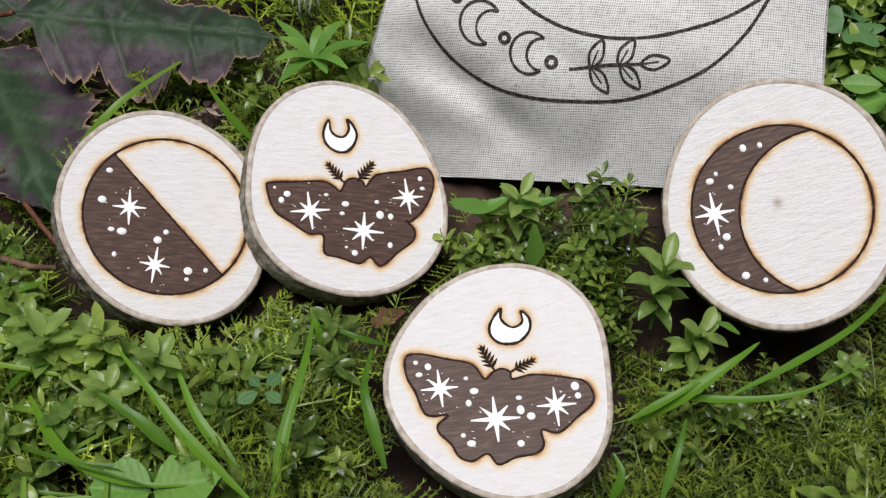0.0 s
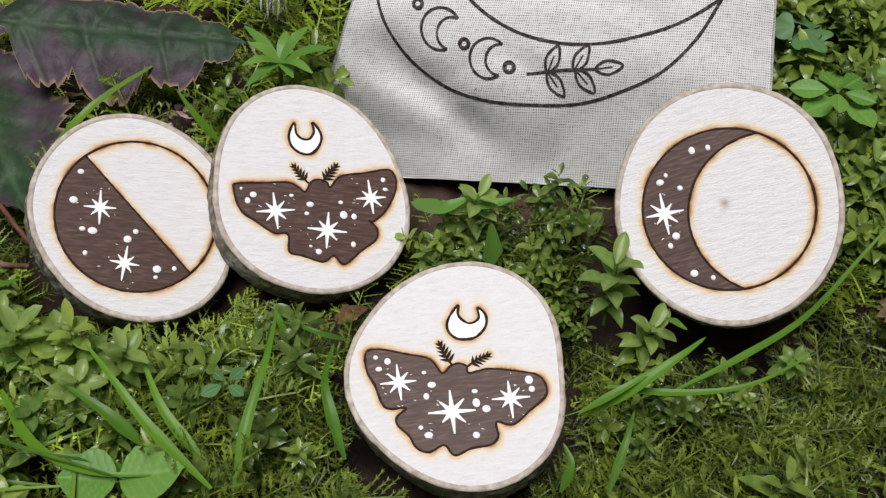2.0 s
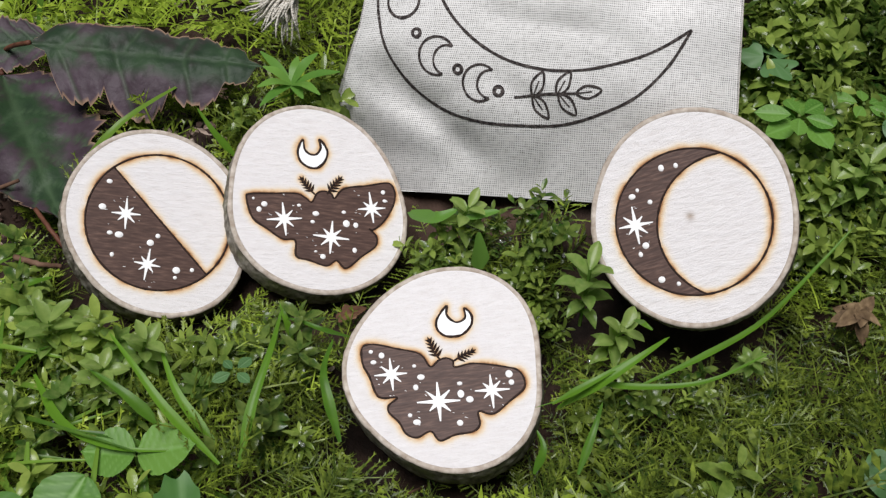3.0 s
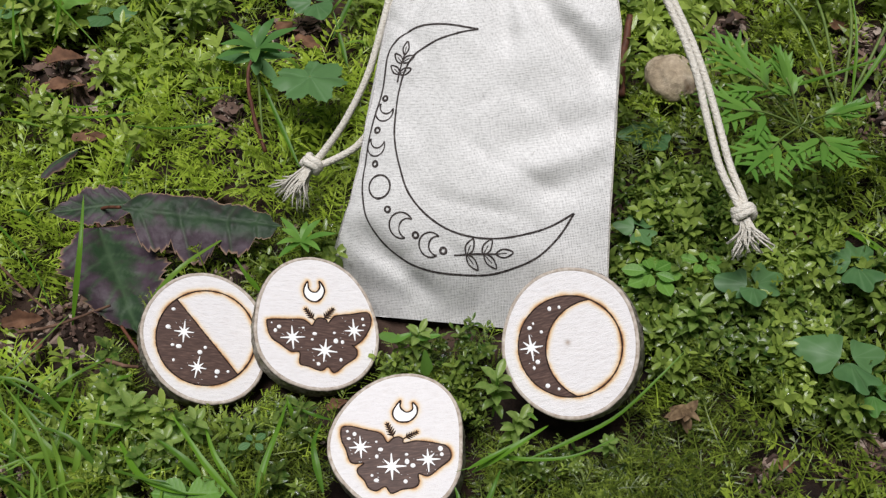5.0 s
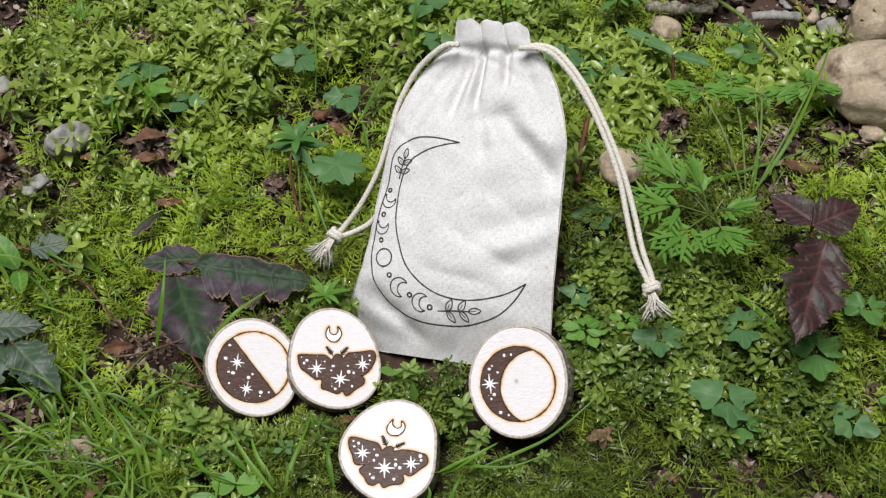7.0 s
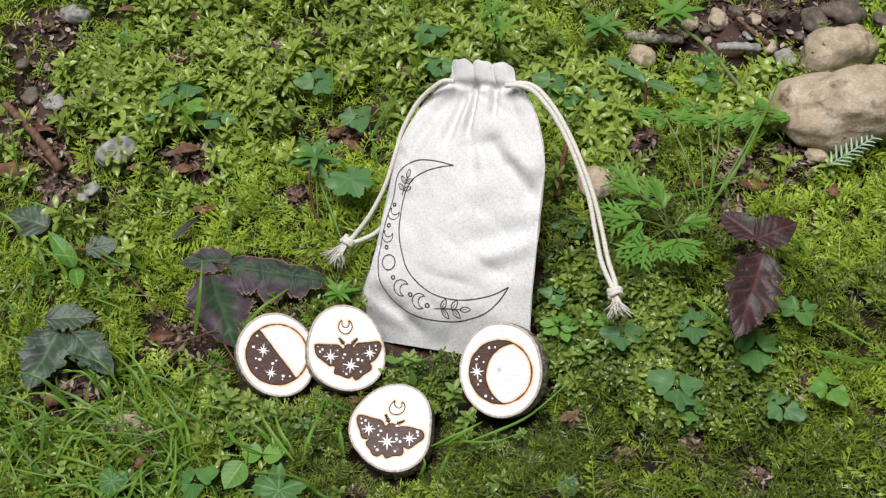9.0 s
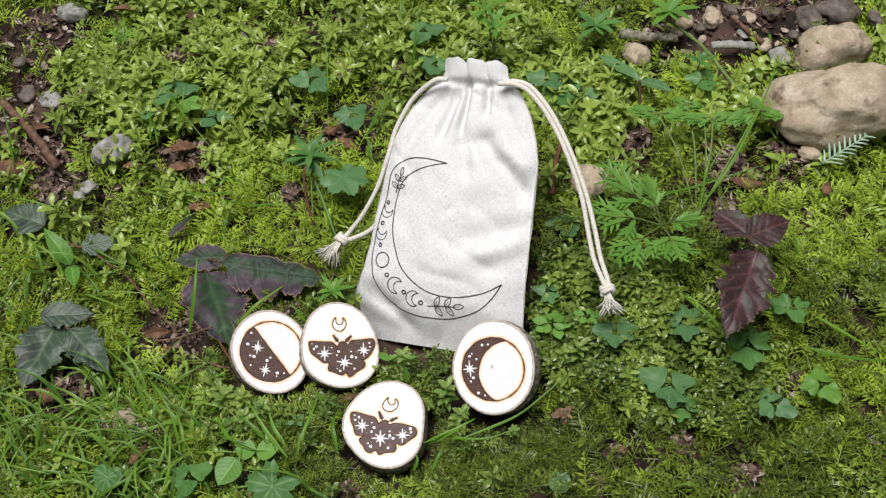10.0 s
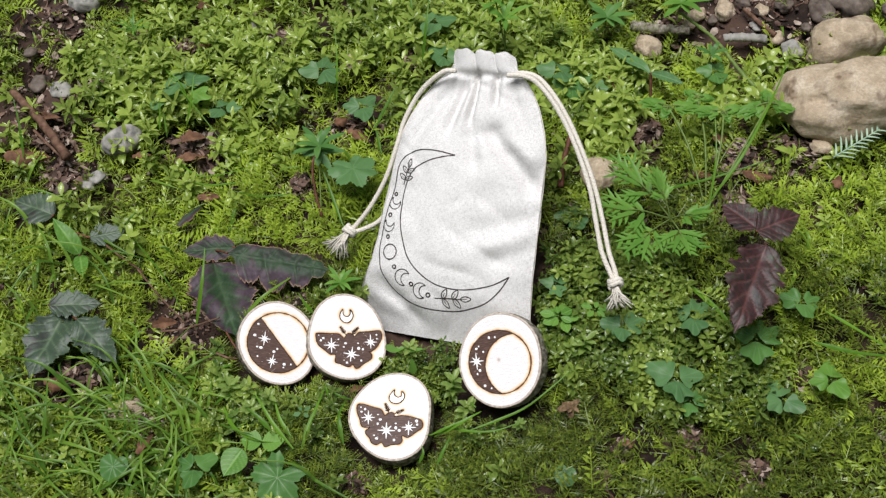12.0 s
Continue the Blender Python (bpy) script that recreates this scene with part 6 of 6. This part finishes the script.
gi = nt.nodes.new("ShaderNodeNewGeometry")
col = ramp(nt, gi.outputs["Random Per Island"], [(0.0, (0.024, 0.014, 0.010)), (0.4, (0.085, 0.048, 0.034)), (0.72, (0.18, 0.11, 0.080)), (0.93, (0.36, 0.29, 0.235))])
nt.links.new(col, b.inputs["Base Color"])
b.inputs["Roughness"].default_value = 0.8
tagged(raw("soil_crumbs", gv, gf, M_GRAVEL, smooth=False), "brown soil crumbs and fine gravel", "gravel", kind="stuff")


# ---- twigs and stems ----
def twig(points, r0, r1, mat, label, name="twig", forks=()):
    base = points[0]
    pieces = []
    n = 26
    p = smooth_line([np.array(q, float) - np.array(base, float) for q in points], n)
    for i in range(n):
        p[i] += 0.25 * r0 * np.array([noise.noise(Vector((i * 0.5, r0, 1.0))), noise.noise(Vector((i * 0.5, r0, 2.0))), noise.noise(Vector((i * 0.5, r0, 3.0)))])
    rad = [(r0 + (r1 - r0) * i / (n - 1)) * (1 + 0.16 * noise.noise(Vector((i * 0.9, 5.0, r0)))) * CM for i in range(n)]
    v, f = tube(p * CM, rad, 9)
    ob = raw(name, v, f, mat)
    ob.location = Vector(base) * CM
    return tagged(ob, label, name.replace("_", " "), "twigs and stems")


twig([(-29.64, 19.91, -0.59), (-27.01, 17.03, -0.72), (-25.01, 14.50, -1.11)], 0.26, 0.32, M_TWIG, "reddish-brown fallen twig on leaf litter")
twig([(-27.72, 16.91, -1.13), (-26.71, 15.87, -1.20), (-25.41, 14.66, -1.40)], 0.1, 0.08, M_TWIG, "thin brown twig in litter")
twig([(19.61, 24.63, 2.99), (20.47, 23.22, 3.00), (21.34, 22.18, 2.90)], 0.13, 0.2, M_TWIG, "short broken twig on soil")
twig([(18.01, 22.19, 2.58), (19.25, 21.99, 2.87), (20.75, 21.90, 2.80)], 0.27, 0.30, M_STONE, "pale weathered stick end on soil", "stick")
twig([(12.43, 25.10, 0.90), (14.02, 24.18, 1.53), (15.97, 23.46, 2.11)], 0.40, 0.30, M_BARK, "dark bark piece with pale lichen", "stick")
twig([(15.39, 24.36, 2.81), (17.23, 21.37, 3.19), (18.49, 18.51, 3.17), (19.37, 17.37, 2.88)], 0.10, 0.16, M_GSTEM, "olive-green creeping stem rooted in moss", "plant_stem")
twig([(6.69, 9.87, 1.80), (6.85, 11.17, 2.40), (7.14, 12.17, 3.00), (7.37, 13.07, 3.40)], 0.2, 0.14, M_STEM, "upright red-brown stem beside the bag", "plant_stem")
twig([(-7.83, 8.53, 0.40), (-8.25, 9.67, 1.20), (-8.47, 11.09, 2.20), (-8.11, 12.12, 2.70)], 0.09, 0.07, M_STEM, "slender red-brown herb stem", "plant_stem")
twig([(10.28, 4.10, 1.49), (11.11, 2.86, 1.81), (12.50, 1.98, 1.66)], 0.12, 0.15, M_STEM, "orange-brown stem arching over moss", "plant_stem")
twig([(-16.95, 1.42, -1.67), (-15.55, 1.39, -1.30), (-13.47, 1.84, -0.78)], 0.07, 0.05, M_TWIG, "thin pale brown twig over litter")
twig([(-19.16, 5.98, -1.70), (-17.59, 4.06, -1.65), (-15.70, 2.03, -1.68)], 0.06, 0.05, M_TWIG, "thin dry stalk over moss")
twig([(-22.53, 8.67, -1.52), (-20.53, 7.05, -1.69), (-18.83, 5.91, -1.90)], 0.07, 0.05, M_TWIG, "thin dry twig among herbs")
twig([(10.35, 19.53, 1.61), (10.81, 18.20, 1.39), (11.36, 17.06, 0.71)], 0.05, 0.05, M_STEM, "thin dark stalk in moss", "plant_stem")
twig([(-13.40, -0.45, -1.03), (-12.75, -0.88, -0.80), (-12.25, -0.81, -1.04)], 0.08, 0.06, M_TWIG, "thin reddish twig beside the half-moon slice")
twig([(-12.96, 0.83, -0.75), (-12.55, 0.13, -0.67), (-12.10, -0.46, -0.90)], 0.06, 0.06, M_STEM, "thin reddish twig under the leaf")
lr = random.Random(21)
for k in range(46):
    a_, b_, r_ = lr.choice(BARE)
    x, y = a_ + lr.gauss(0, r_ * 0.5), b_ + lr.gauss(0, r_ * 0.5)
    if not clear_of_things(x, y, 1.0):
        continue
    an, ln = lr.uniform(0, 6.28), lr.uniform(0.8, 2.6)
    z = soil_height(x, y)
    e_ = (x + ln * math.cos(an), y + ln * math.sin(an))
    z2 = soil_height(*e_)
    twig([(x, y, z + 0.1), ((x + e_[0]) / 2 + lr.uniform(-0.2, 0.2), (y + e_[1]) / 2, (z + z2) / 2 + 0.22), (e_[0], e_[1], z2 + 0.12)], lr.uniform(0.03, 0.07), 0.03, lr.choice((M_TWIG, M_TWIG, M_STEM)), "fine dry twig on dark soil")


# ---- dead leaves ----
def dead_leaf(centre, length, width, turn, seed, mat=None, label="curled red-brown dead leaf on litter"):
    c = np.array(centre, float)
    d = np.array([math.cos(turn), math.sin(turn), 0.12 * math.sin(seed)])
    v, f, a = leaf_mesh(c - d * length / 2, c + d * length / 2, width, (0.3 * math.sin(seed * 2), 0.3 * math.cos(seed), 1), 0.22, 0.7 * math.sin(seed * 1.3), 4, 0.34, 0.2, 0.75, 28, 4, centre)
    ob = raw("dead_leaf", v, f, mat or M_DEAD, None, "", a)
    ob.location = Vector(centre) * CM
    return tagged(ob, label, "leaf", "dead leaves")


for k, (c_, l_, w_, t_) in enumerate((((-16.97, 16.19, -0.98), 1.7, 1.3, 0.4), ((-17.00, 14.82, -1.28), 2.0, 0.8, 0.2), ((-27.83, 14.93, -1.27), 3.0, 1.6, 0.1), ((-7.11, 16.56, 0.50), 1.2, 0.9, 0.8), ((-5.95, 15.31, 0.40), 1.6, 1.0, -0.3),
                                      ((-22.79, 29.45, -0.80), 1.9, 0.9, 0.1), ((-20.27, 14.95, -1.27), 1.3, 0.7, 0.3), ((11.47, -1.42, 0.71), 0.8, 0.5, 0.4), ((-22.47, -2.37, -1.42), 1.6, 1.0, -0.4), ((-23.28, 21.19, -0.96), 1.0, 0.7, 0.3),
                                      ((-17.84, 28.85, -0.90), 1.4, 1.0, 0.7), ((15.44, 10.66, 2.33), 2.2, 1.2, 0.2), ((18.51, 10.17, 3.07), 2.0, 1.3, 0.0), ((23.20, 9.56, 3.00), 1.2, 0.8, 1.2), ((-16.23, 0.90, -1.78), 1.0, 0.7, 1.2),
                                      ((-16.94, 2.21, -1.94), 1.6, 0.9, 0.3), ((16.81, 13.38, 2.57), 1.4, 0.9, 0.5), ((9.68, -6.65, 0.50), 0.9, 0.7, 0.5), ((-17.21, 25.16, -1.01), 1.2, 0.7, 0.3), ((-27.17, 18.21, -1.16), 1.8, 0.9, 0.2), ((-5.16, -2.79, -0.90), 0.9, 0.5, 0.5))):
    dead_leaf(c_, l_, w_, t_, k + 1)
dead_leaf((-16.63, -6.27, -0.85), 1.7, 0.8, 1.3, 31, None, "curled orange-brown dead leaf in grass")
dead_leaf((-16.45, 9.94, -1.10), 2.3, 0.7, 1.0, 33, M_DARK, "narrow grey-purple withered leaf on moss")
dead_leaf((-15.40, 11.41, -1.20), 1.5, 0.9, 0.2, 34, M_DEAD, "tan dead leaf on moss")
# withered rosette of small tan leaves
ros = rooted("withered_rosette", (6.58, -4.75, 0.50), "withered tan rosette of small leaves in moss", "plant")
for k in range(19):
    a = k * 0.63 + 0.2 * math.sin(k * 3)
    d = np.array([math.cos(a), math.sin(a), 0.25 + 0.2 * math.sin(k * 2)])
    v, f, at = leaf_mesh((0, 0, 0.05 * k / 3), d * (0.5 + 0.22 * math.sin(k * 1.7)) + (0, 0, 0.25 * math.sin(k * 2.9)), 0.36, (0.4 * math.sin(k * 3.1), 0.4 * math.cos(k * 2.2), 1), 0.35, 0.5, 3, 0.05, 0, 0.85, 12, 3, (0, 0, 0))
    raw("leaf", v, f, M_TANLEAF, ros, "", at)

# conifer sprig with blue-green needles
spr = rooted("conifer_sprig", (22.99, 10.93, 3.50), "blue-green conifer sprig lying by the rock", "plant")
p0, p1 = np.array((22.99, 10.93, 3.50)), np.array((25.91, 12.61, 4.20))
v, f = tube((np.array([p0 + (p1 - p0) * q for q in np.linspace(0, 1, 8)]) - p0) * CM, 0.05 * CM, 6)
raw("stem", v, f, M_NEEDLE, spr)
for k in range(9):
    o_ = (p1 - p0) * (k + 0.5) / 9
    for s_ in (-1, 1):
        d = (p1 - p0) / np.linalg.norm(p1 - p0)
        sd = np.cross(d, (0, 0, 1.0))
        e_ = o_ + (sd * s_ * 0.8 + d * 0.55 + (0, 0, 0.18)) * 1.1 * (1 - 0.05 * k) * (0.9 + 0.15 * math.sin(k * 2.3 + s_))
        v, f = blade_mesh((0, 0, 0), [o_, (o_ + e_) / 2 + (0, 0, 0.05), e_], 0.14, 0.5, 0.3, 6)
        raw("needle", v, f, M_NEEDLE, spr)

# seedling with two shiny strap leaves
seed_base = (12.93, 17.81, 1.36)
sl = rooted("seedling", seed_base, "seedling with two glossy dark strap leaves", "plant", "small herbs")
top_ = (12.85, 18.77, 2.73)
raw("stem", *stalk([seed_base, top_], 0.09, seed_base), M_STEM, sl, "brown-green stem")
for e_, w_ in (((10.27, 22.03, 2.40), 0.85), ((14.74, 17.15, 3.49), 0.75)):
    v, f, a = leaf_mesh(top_, e_, w_, (0, -0.2, 1), 0.08, 0.25, 3, 0.0, 0.0, 0.9, 24, 5, seed_base)
    raw("leaf", v, f, M_BLUE, sl, "", a)
seed_base = (-22.72, 6.20, -2.00)
sl = rooted("seedling", seed_base, "seedling with one broad smooth green leaf", "plant", "small herbs")
raw("stem", *stalk([seed_base, (-22.76, 6.75, -1.29)], 0.09, seed_base), M_STEM, sl, "brown stem")
for b0_, e_, w_ in (((-22.76, 6.75, -1.29), (-24.44, 8.52, 0.28), 1.15), ((-22.76, 6.75, -1.29), (-22.13, 4.82, -0.98), 0.9)):
    v, f, a = leaf_mesh(b0_, e_, w_, (0.2, -0.3, 1), 0.05, 0.25, 3, 0.0, 0.0, 0.75, 24, 5, seed_base)
    raw("leaf", v, f, M_LIME, sl, "", a)

# ---- grass ----
for pts, w in (
    ([(0.23, -5.62, -0.30), (-0.33, -6.06, 0.20), (-0.81, -6.33, 0.38), (-1.36, -6.46, 0.36)], 0.07),
    ([(-7.85, -7.32, 0.20), (-7.51, -6.16, 0.80), (-7.06, -4.87, 1.00), (-6.80, -3.54, 0.60)], 0.24),
    ([(-8.25, -7.31, 0.40), (-9.29, -6.26, 0.99), (-9.92, -5.35, 1.25), (-10.55, -4.36, 1.26)], 0.24),
    ([(-9.56, -6.02, -0.12), (-10.30, -5.39, 0.30), (-11.10, -4.73, 0.36)], 0.3),
    ([(-8.38, -6.42, -0.40), (-9.17, -5.34, -0.00), (-9.63, -4.00, 0.17)], 0.26),
    ([(-5.67, -6.62, -0.30), (-5.89, -5.76, 0.20), (-5.94, -5.07, 0.30), (-5.67, -4.07, 0.00)], 0.26),
    ([(-5.30, -3.94, -0.20), (-5.89, -3.97, 0.20), (-6.43, -3.68, 0.20), (-6.82, -3.42, 0.00)], 0.15),
    ([(-6.62, -3.81, -0.40), (-6.76, -3.49, 0.10), (-6.87, -3.14, 0.20)], 0.18),
    ([(-0.76, -6.30, 0.00), (0.18, -6.18, 0.80), (1.16, -5.75, 1.20), (1.79, -5.36, 1.20)], 0.25),
    ([(-0.95, -6.41, 0.40), (0.11, -6.12, 0.90), (1.73, -5.37, 1.10)], 0.18),
    ([(-0.21, -5.80, 0.30), (0.99, -6.25, 0.60), (2.47, -6.39, 0.90), (4.05, -5.87, 1.10)], 0.18),
    ([(-7.88, 1.64, 0.00), (-8.33, 1.96, 0.50), (-8.77, 2.47, 1.00)], 0.24),
    ([(-13.67, -1.77, -0.75), (-12.80, -1.85, -0.27), (-12.27, -1.58, -0.42)], 0.28),
    ([(-12.40, -4.45, -0.17), (-11.63, -5.93, 0.25), (-10.44, -6.84, 0.59), (-8.64, -7.02, 0.50)], 0.22),
    ([(-1.55, -7.88, 0.00), (-1.33, -7.51, 0.40), (-1.42, -7.08, 0.50)], 0.2),
    ([(-0.59, -7.97, 0.00), (-0.18, -7.20, 0.50), (0.13, -6.56, 0.60)], 0.2),
    ([(-13.07, -4.05, -0.76), (-12.55, -3.90, -0.22), (-12.09, -3.82, 0.00)], 0.18),
    ([(1.23, -4.59, 0.80), (1.30, -4.92, 1.10), (1.48, -5.10, 1.10)], 0.22),
    ([(1.16, -6.04, 0.30), (2.70, -5.50, 0.50), (4.26, -4.78, 0.70), (5.83, -3.58, 1.10), (6.81, -2.84, 1.60)], 0.17),
    ([(13.09, 3.20, 1.90), (15.33, 0.46, 1.89), (16.42, -1.71, 1.17)], 0.35),
    ([(20.06, -1.35, 2.07), (22.12, -1.99, 2.08), (24.82, -2.12, 1.84)], 0.32),
    ([(20.93, 0.47, 2.45), (22.65, -0.73, 2.26), (24.46, -1.70, 1.76)], 0.22),
    ([(-20.16, 22.99, -0.83), (-17.49, 18.50, 0.45), (-14.79, 15.15, -0.27)], 0.14),
    ([(-17.34, 18.55, -0.94), (-17.87, 19.13, 0.88), (-18.68, 19.81, 1.50)], 0.16),
    ([(-19.32, 16.83, -1.03), (-19.21, 18.32, 0.65)], 0.16), ([(-17.58, 17.32, -1.01), (-17.13, 18.32, 0.65), (-17.06, 19.75, 1.30)], 0.18), ([(-18.76, 16.36, -1.07), (-19.01, 17.64, 0.01)], 0.14),
    ([(-13.00, 11.85, -0.33), (-15.37, 11.88, -0.65), (-17.69, 12.63, -0.98)], 0.16), ([(-6.48, 7.73, 0.30), (-7.61, 10.57, 1.20), (-8.17, 11.90, 1.80)], 0.2),
    ([(-18.01, 14.59, -1.30), (-15.88, 12.77, -0.87), (-12.11, 12.73, 0.30)], 0.14), ([(-9.79, 10.45, 0.25), (-11.93, 10.43, -0.00), (-14.74, 12.01, -1.08)], 0.16),
    ([(-7.58, 18.17, 0.30), (-7.53, 20.15, 2.50), (-7.76, 22.19, 3.60)], 0.12), ([(-2.02, 21.89, 0.30), (-1.74, 23.30, 2.60), (-1.52, 25.56, 3.60)], 0.2), ([(-3.04, 24.66, 0.30), (-2.82, 25.65, 2.00), (-3.04, 27.64, 2.80)], 0.25),
    ([(-5.05, 15.56, 0.40), (-4.13, 16.93, 1.60), (-3.59, 17.87, 2.20)], 0.25), ([(-4.43, 13.61, 0.40), (-4.99, 15.74, 1.80)], 0.2),
    ([(-27.98, 14.66, -1.40), (-28.20, 16.25, 0.13), (-28.66, 17.74, 1.22)], 0.2), ([(-27.80, 10.10, -1.61), (-25.72, 11.01, -1.13), (-24.04, 11.52, -1.19)], 0.2), ([(-24.02, 10.97, -1.54), (-25.73, 11.37, -0.90), (-27.22, 11.71, -0.87)], 0.18),
    ([(-20.55, 9.25, -1.68), (-16.96, 4.55, -1.17), (-15.59, 1.74, -1.23)], 0.1), ([(-14.92, 1.48, -1.44), (-14.38, 2.98, 1.03), (-14.36, 5.10, 1.77)], 0.26),
    ([(-5.96, 4.13, 0.30), (-6.23, 3.30, 0.60), (-7.04, 2.90, 0.60)], 0.12),
):
    grass_blade(pts, w)
# the grassy corner: many thin blades as one cover
gq = random.Random(33)
vv_, ff_, tt_ = [], [], []
for _ in range(420):
    u_ = gq.random()
    if u_ < 0.72:
        x, y = gq.gauss(-17, 4.5), gq.gauss(-5.5, 3.2)
    elif u_ < 0.8:
        x, y = gq.gauss(-26, 3), gq.gauss(7, 3)
    else:
        x, y = gq.uniform(-28, 28), gq.uniform(-9, 27)
    if not clear_of_things(x, y, 0.8) or bare(x, y) > 0.2 or (-12.5 < x < 9 and -7 < y < 5):
        continue
    z = moss_top(x, y)
    a_ = gq.uniform(0, 6.28)
    ln = gq.uniform(1.8, 5.4) if u_ < 0.8 else gq.uniform(1.0, 2.6)
    up_ = gq.uniform(0.3, 1.0)
    q0 = np.array([x, y, z - 0.7])
    q1 = q0 + np.array([math.cos(a_) * ln * 0.4, math.sin(a_) * ln * 0.4, 0.5 + ln * 0.4 * up_])
    q2 = q0 + np.array([math.cos(a_ + 0.2) * ln * 0.95, math.sin(a_ + 0.2) * ln * 0.95, 0.5 + ln * gq.uniform(0.1, 0.55) * up_])
    if not all(clear_of_things(q[0], q[1], 0.5) for q in (q1, q2, (q1 + q2) / 2)):
        continue
    o_ = len(vv_)
    pv, pf = blade_mesh((0, 0, 0), [q0, q1, q2], gq.uniform(0.12, 0.30), 0.85, 0.3, 10)
    vv_.extend(pv)
    ff_.extend(tuple(i + o_ for i in g) for g in pf)
    tt_.extend([gq.random()] * len(pv))
tagged(raw("grass", vv_, ff_, M_GRASSES, None, "", {"tint": tt_}), "thin green grass in moss", "grass", kind="stuff")


# ---- leaf litter flakes on the bare soil ----
fv, ff2 = [], []
fr = random.Random(77)
for n_ in range(4200):
    a_, b_, r_ = fr.choice(BARE)
    x, y = a_ + fr.gauss(0, r_ * 0.6), b_ + fr.gauss(0, r_ * 0.6)
    if n_ > 2200:
        # crumbs caught between the moss tufts
        x, y = fr.uniform(-30, 30), fr.uniform(-10, 30)
    if not clear_of_things(x, y, 0.3):
        continue
    z = soil_height(x, y) + fr.uniform(0.08, 0.3)
    ln, wd, an = fr.uniform(0.25, 1.0), fr.uniform(0.12, 0.45), fr.uniform(0, 6.28)
    if -17 < x < 12 and -10 < y < 5:
        if fr.random() < 0.6:
            continue
        ln, wd = ln * 0.5, wd * 0.5
    e_ = Euler((fr.uniform(-0.5, 0.5), fr.uniform(-0.5, 0.5), an)).to_matrix()
    o_ = len(fv)
    for p_ in ((-0.5, -0.2, 0.05), (-0.1, -0.5, 0.0), (0.3, -0.35, 0.06), (0.5, 0.05, 0.12), (0.2, 0.45, 0.02), (-0.25, 0.4, 0.08), (0.0, 0.0, -0.08)):
        q = e_ @ Vector((p_[0] * ln * fr.uniform(0.8, 1.2), p_[1] * wd, p_[2] * ln))
        fv.append(((x + q.x) * CM, (y + q.y) * CM, (z + q.z) * CM))
    ff2.extend((o_ + i, o_ + (i + 1) % 6, o_ + 6) for i in range(6))
tagged(raw("leaf_litter", fv, ff2, M_GRAVEL, smooth=False), "brown crumbled leaf litter on soil", "litter", kind="stuff")


# ---- rain droplets on the moss tips ----
dq = random.Random(4)
dv, df = [], []
for row in dq.sample(shoot_rows, min(620, len(shoot_rows))):
    k_, x, y, z, yaw, pitch, roll, size, tint = row
    c_ = Vector((x + size * 0.95 * math.cos(pitch) * math.cos(yaw), y + size * 0.95 * math.cos(pitch) * math.sin(yaw), z + size * 0.95 * math.sin(pitch) + 0.03))
    for _ in range(2):
        s_ = dq.uniform(0.03, 0.065)
        j_ = Vector((dq.uniform(-0.3, 0.3), dq.uniform(-0.3, 0.3), dq.uniform(-0.1, 0.02))) * size
        o_ = len(dv)
        dv.extend((c_ + j_ + q * s_) * CM for q in ico_v)
        df.extend(tuple(i + o_ for i in f) for f in ico_f)
M_DROP, nt, b = material("clear_water")
b.inputs["Base Color"].default_value = (0.95, 0.97, 0.95, 1)
b.inputs["Roughness"].default_value = 0.03
b.inputs["IOR"].default_value = 1.33
b.inputs["Transmission Weight"].default_value = 0.9
b.inputs["Specular IOR Level"].default_value = 0.9
tagged(raw("water_droplets", dv, df, M_DROP), "clear rain droplets on moss leaves", "droplets", kind="stuff")
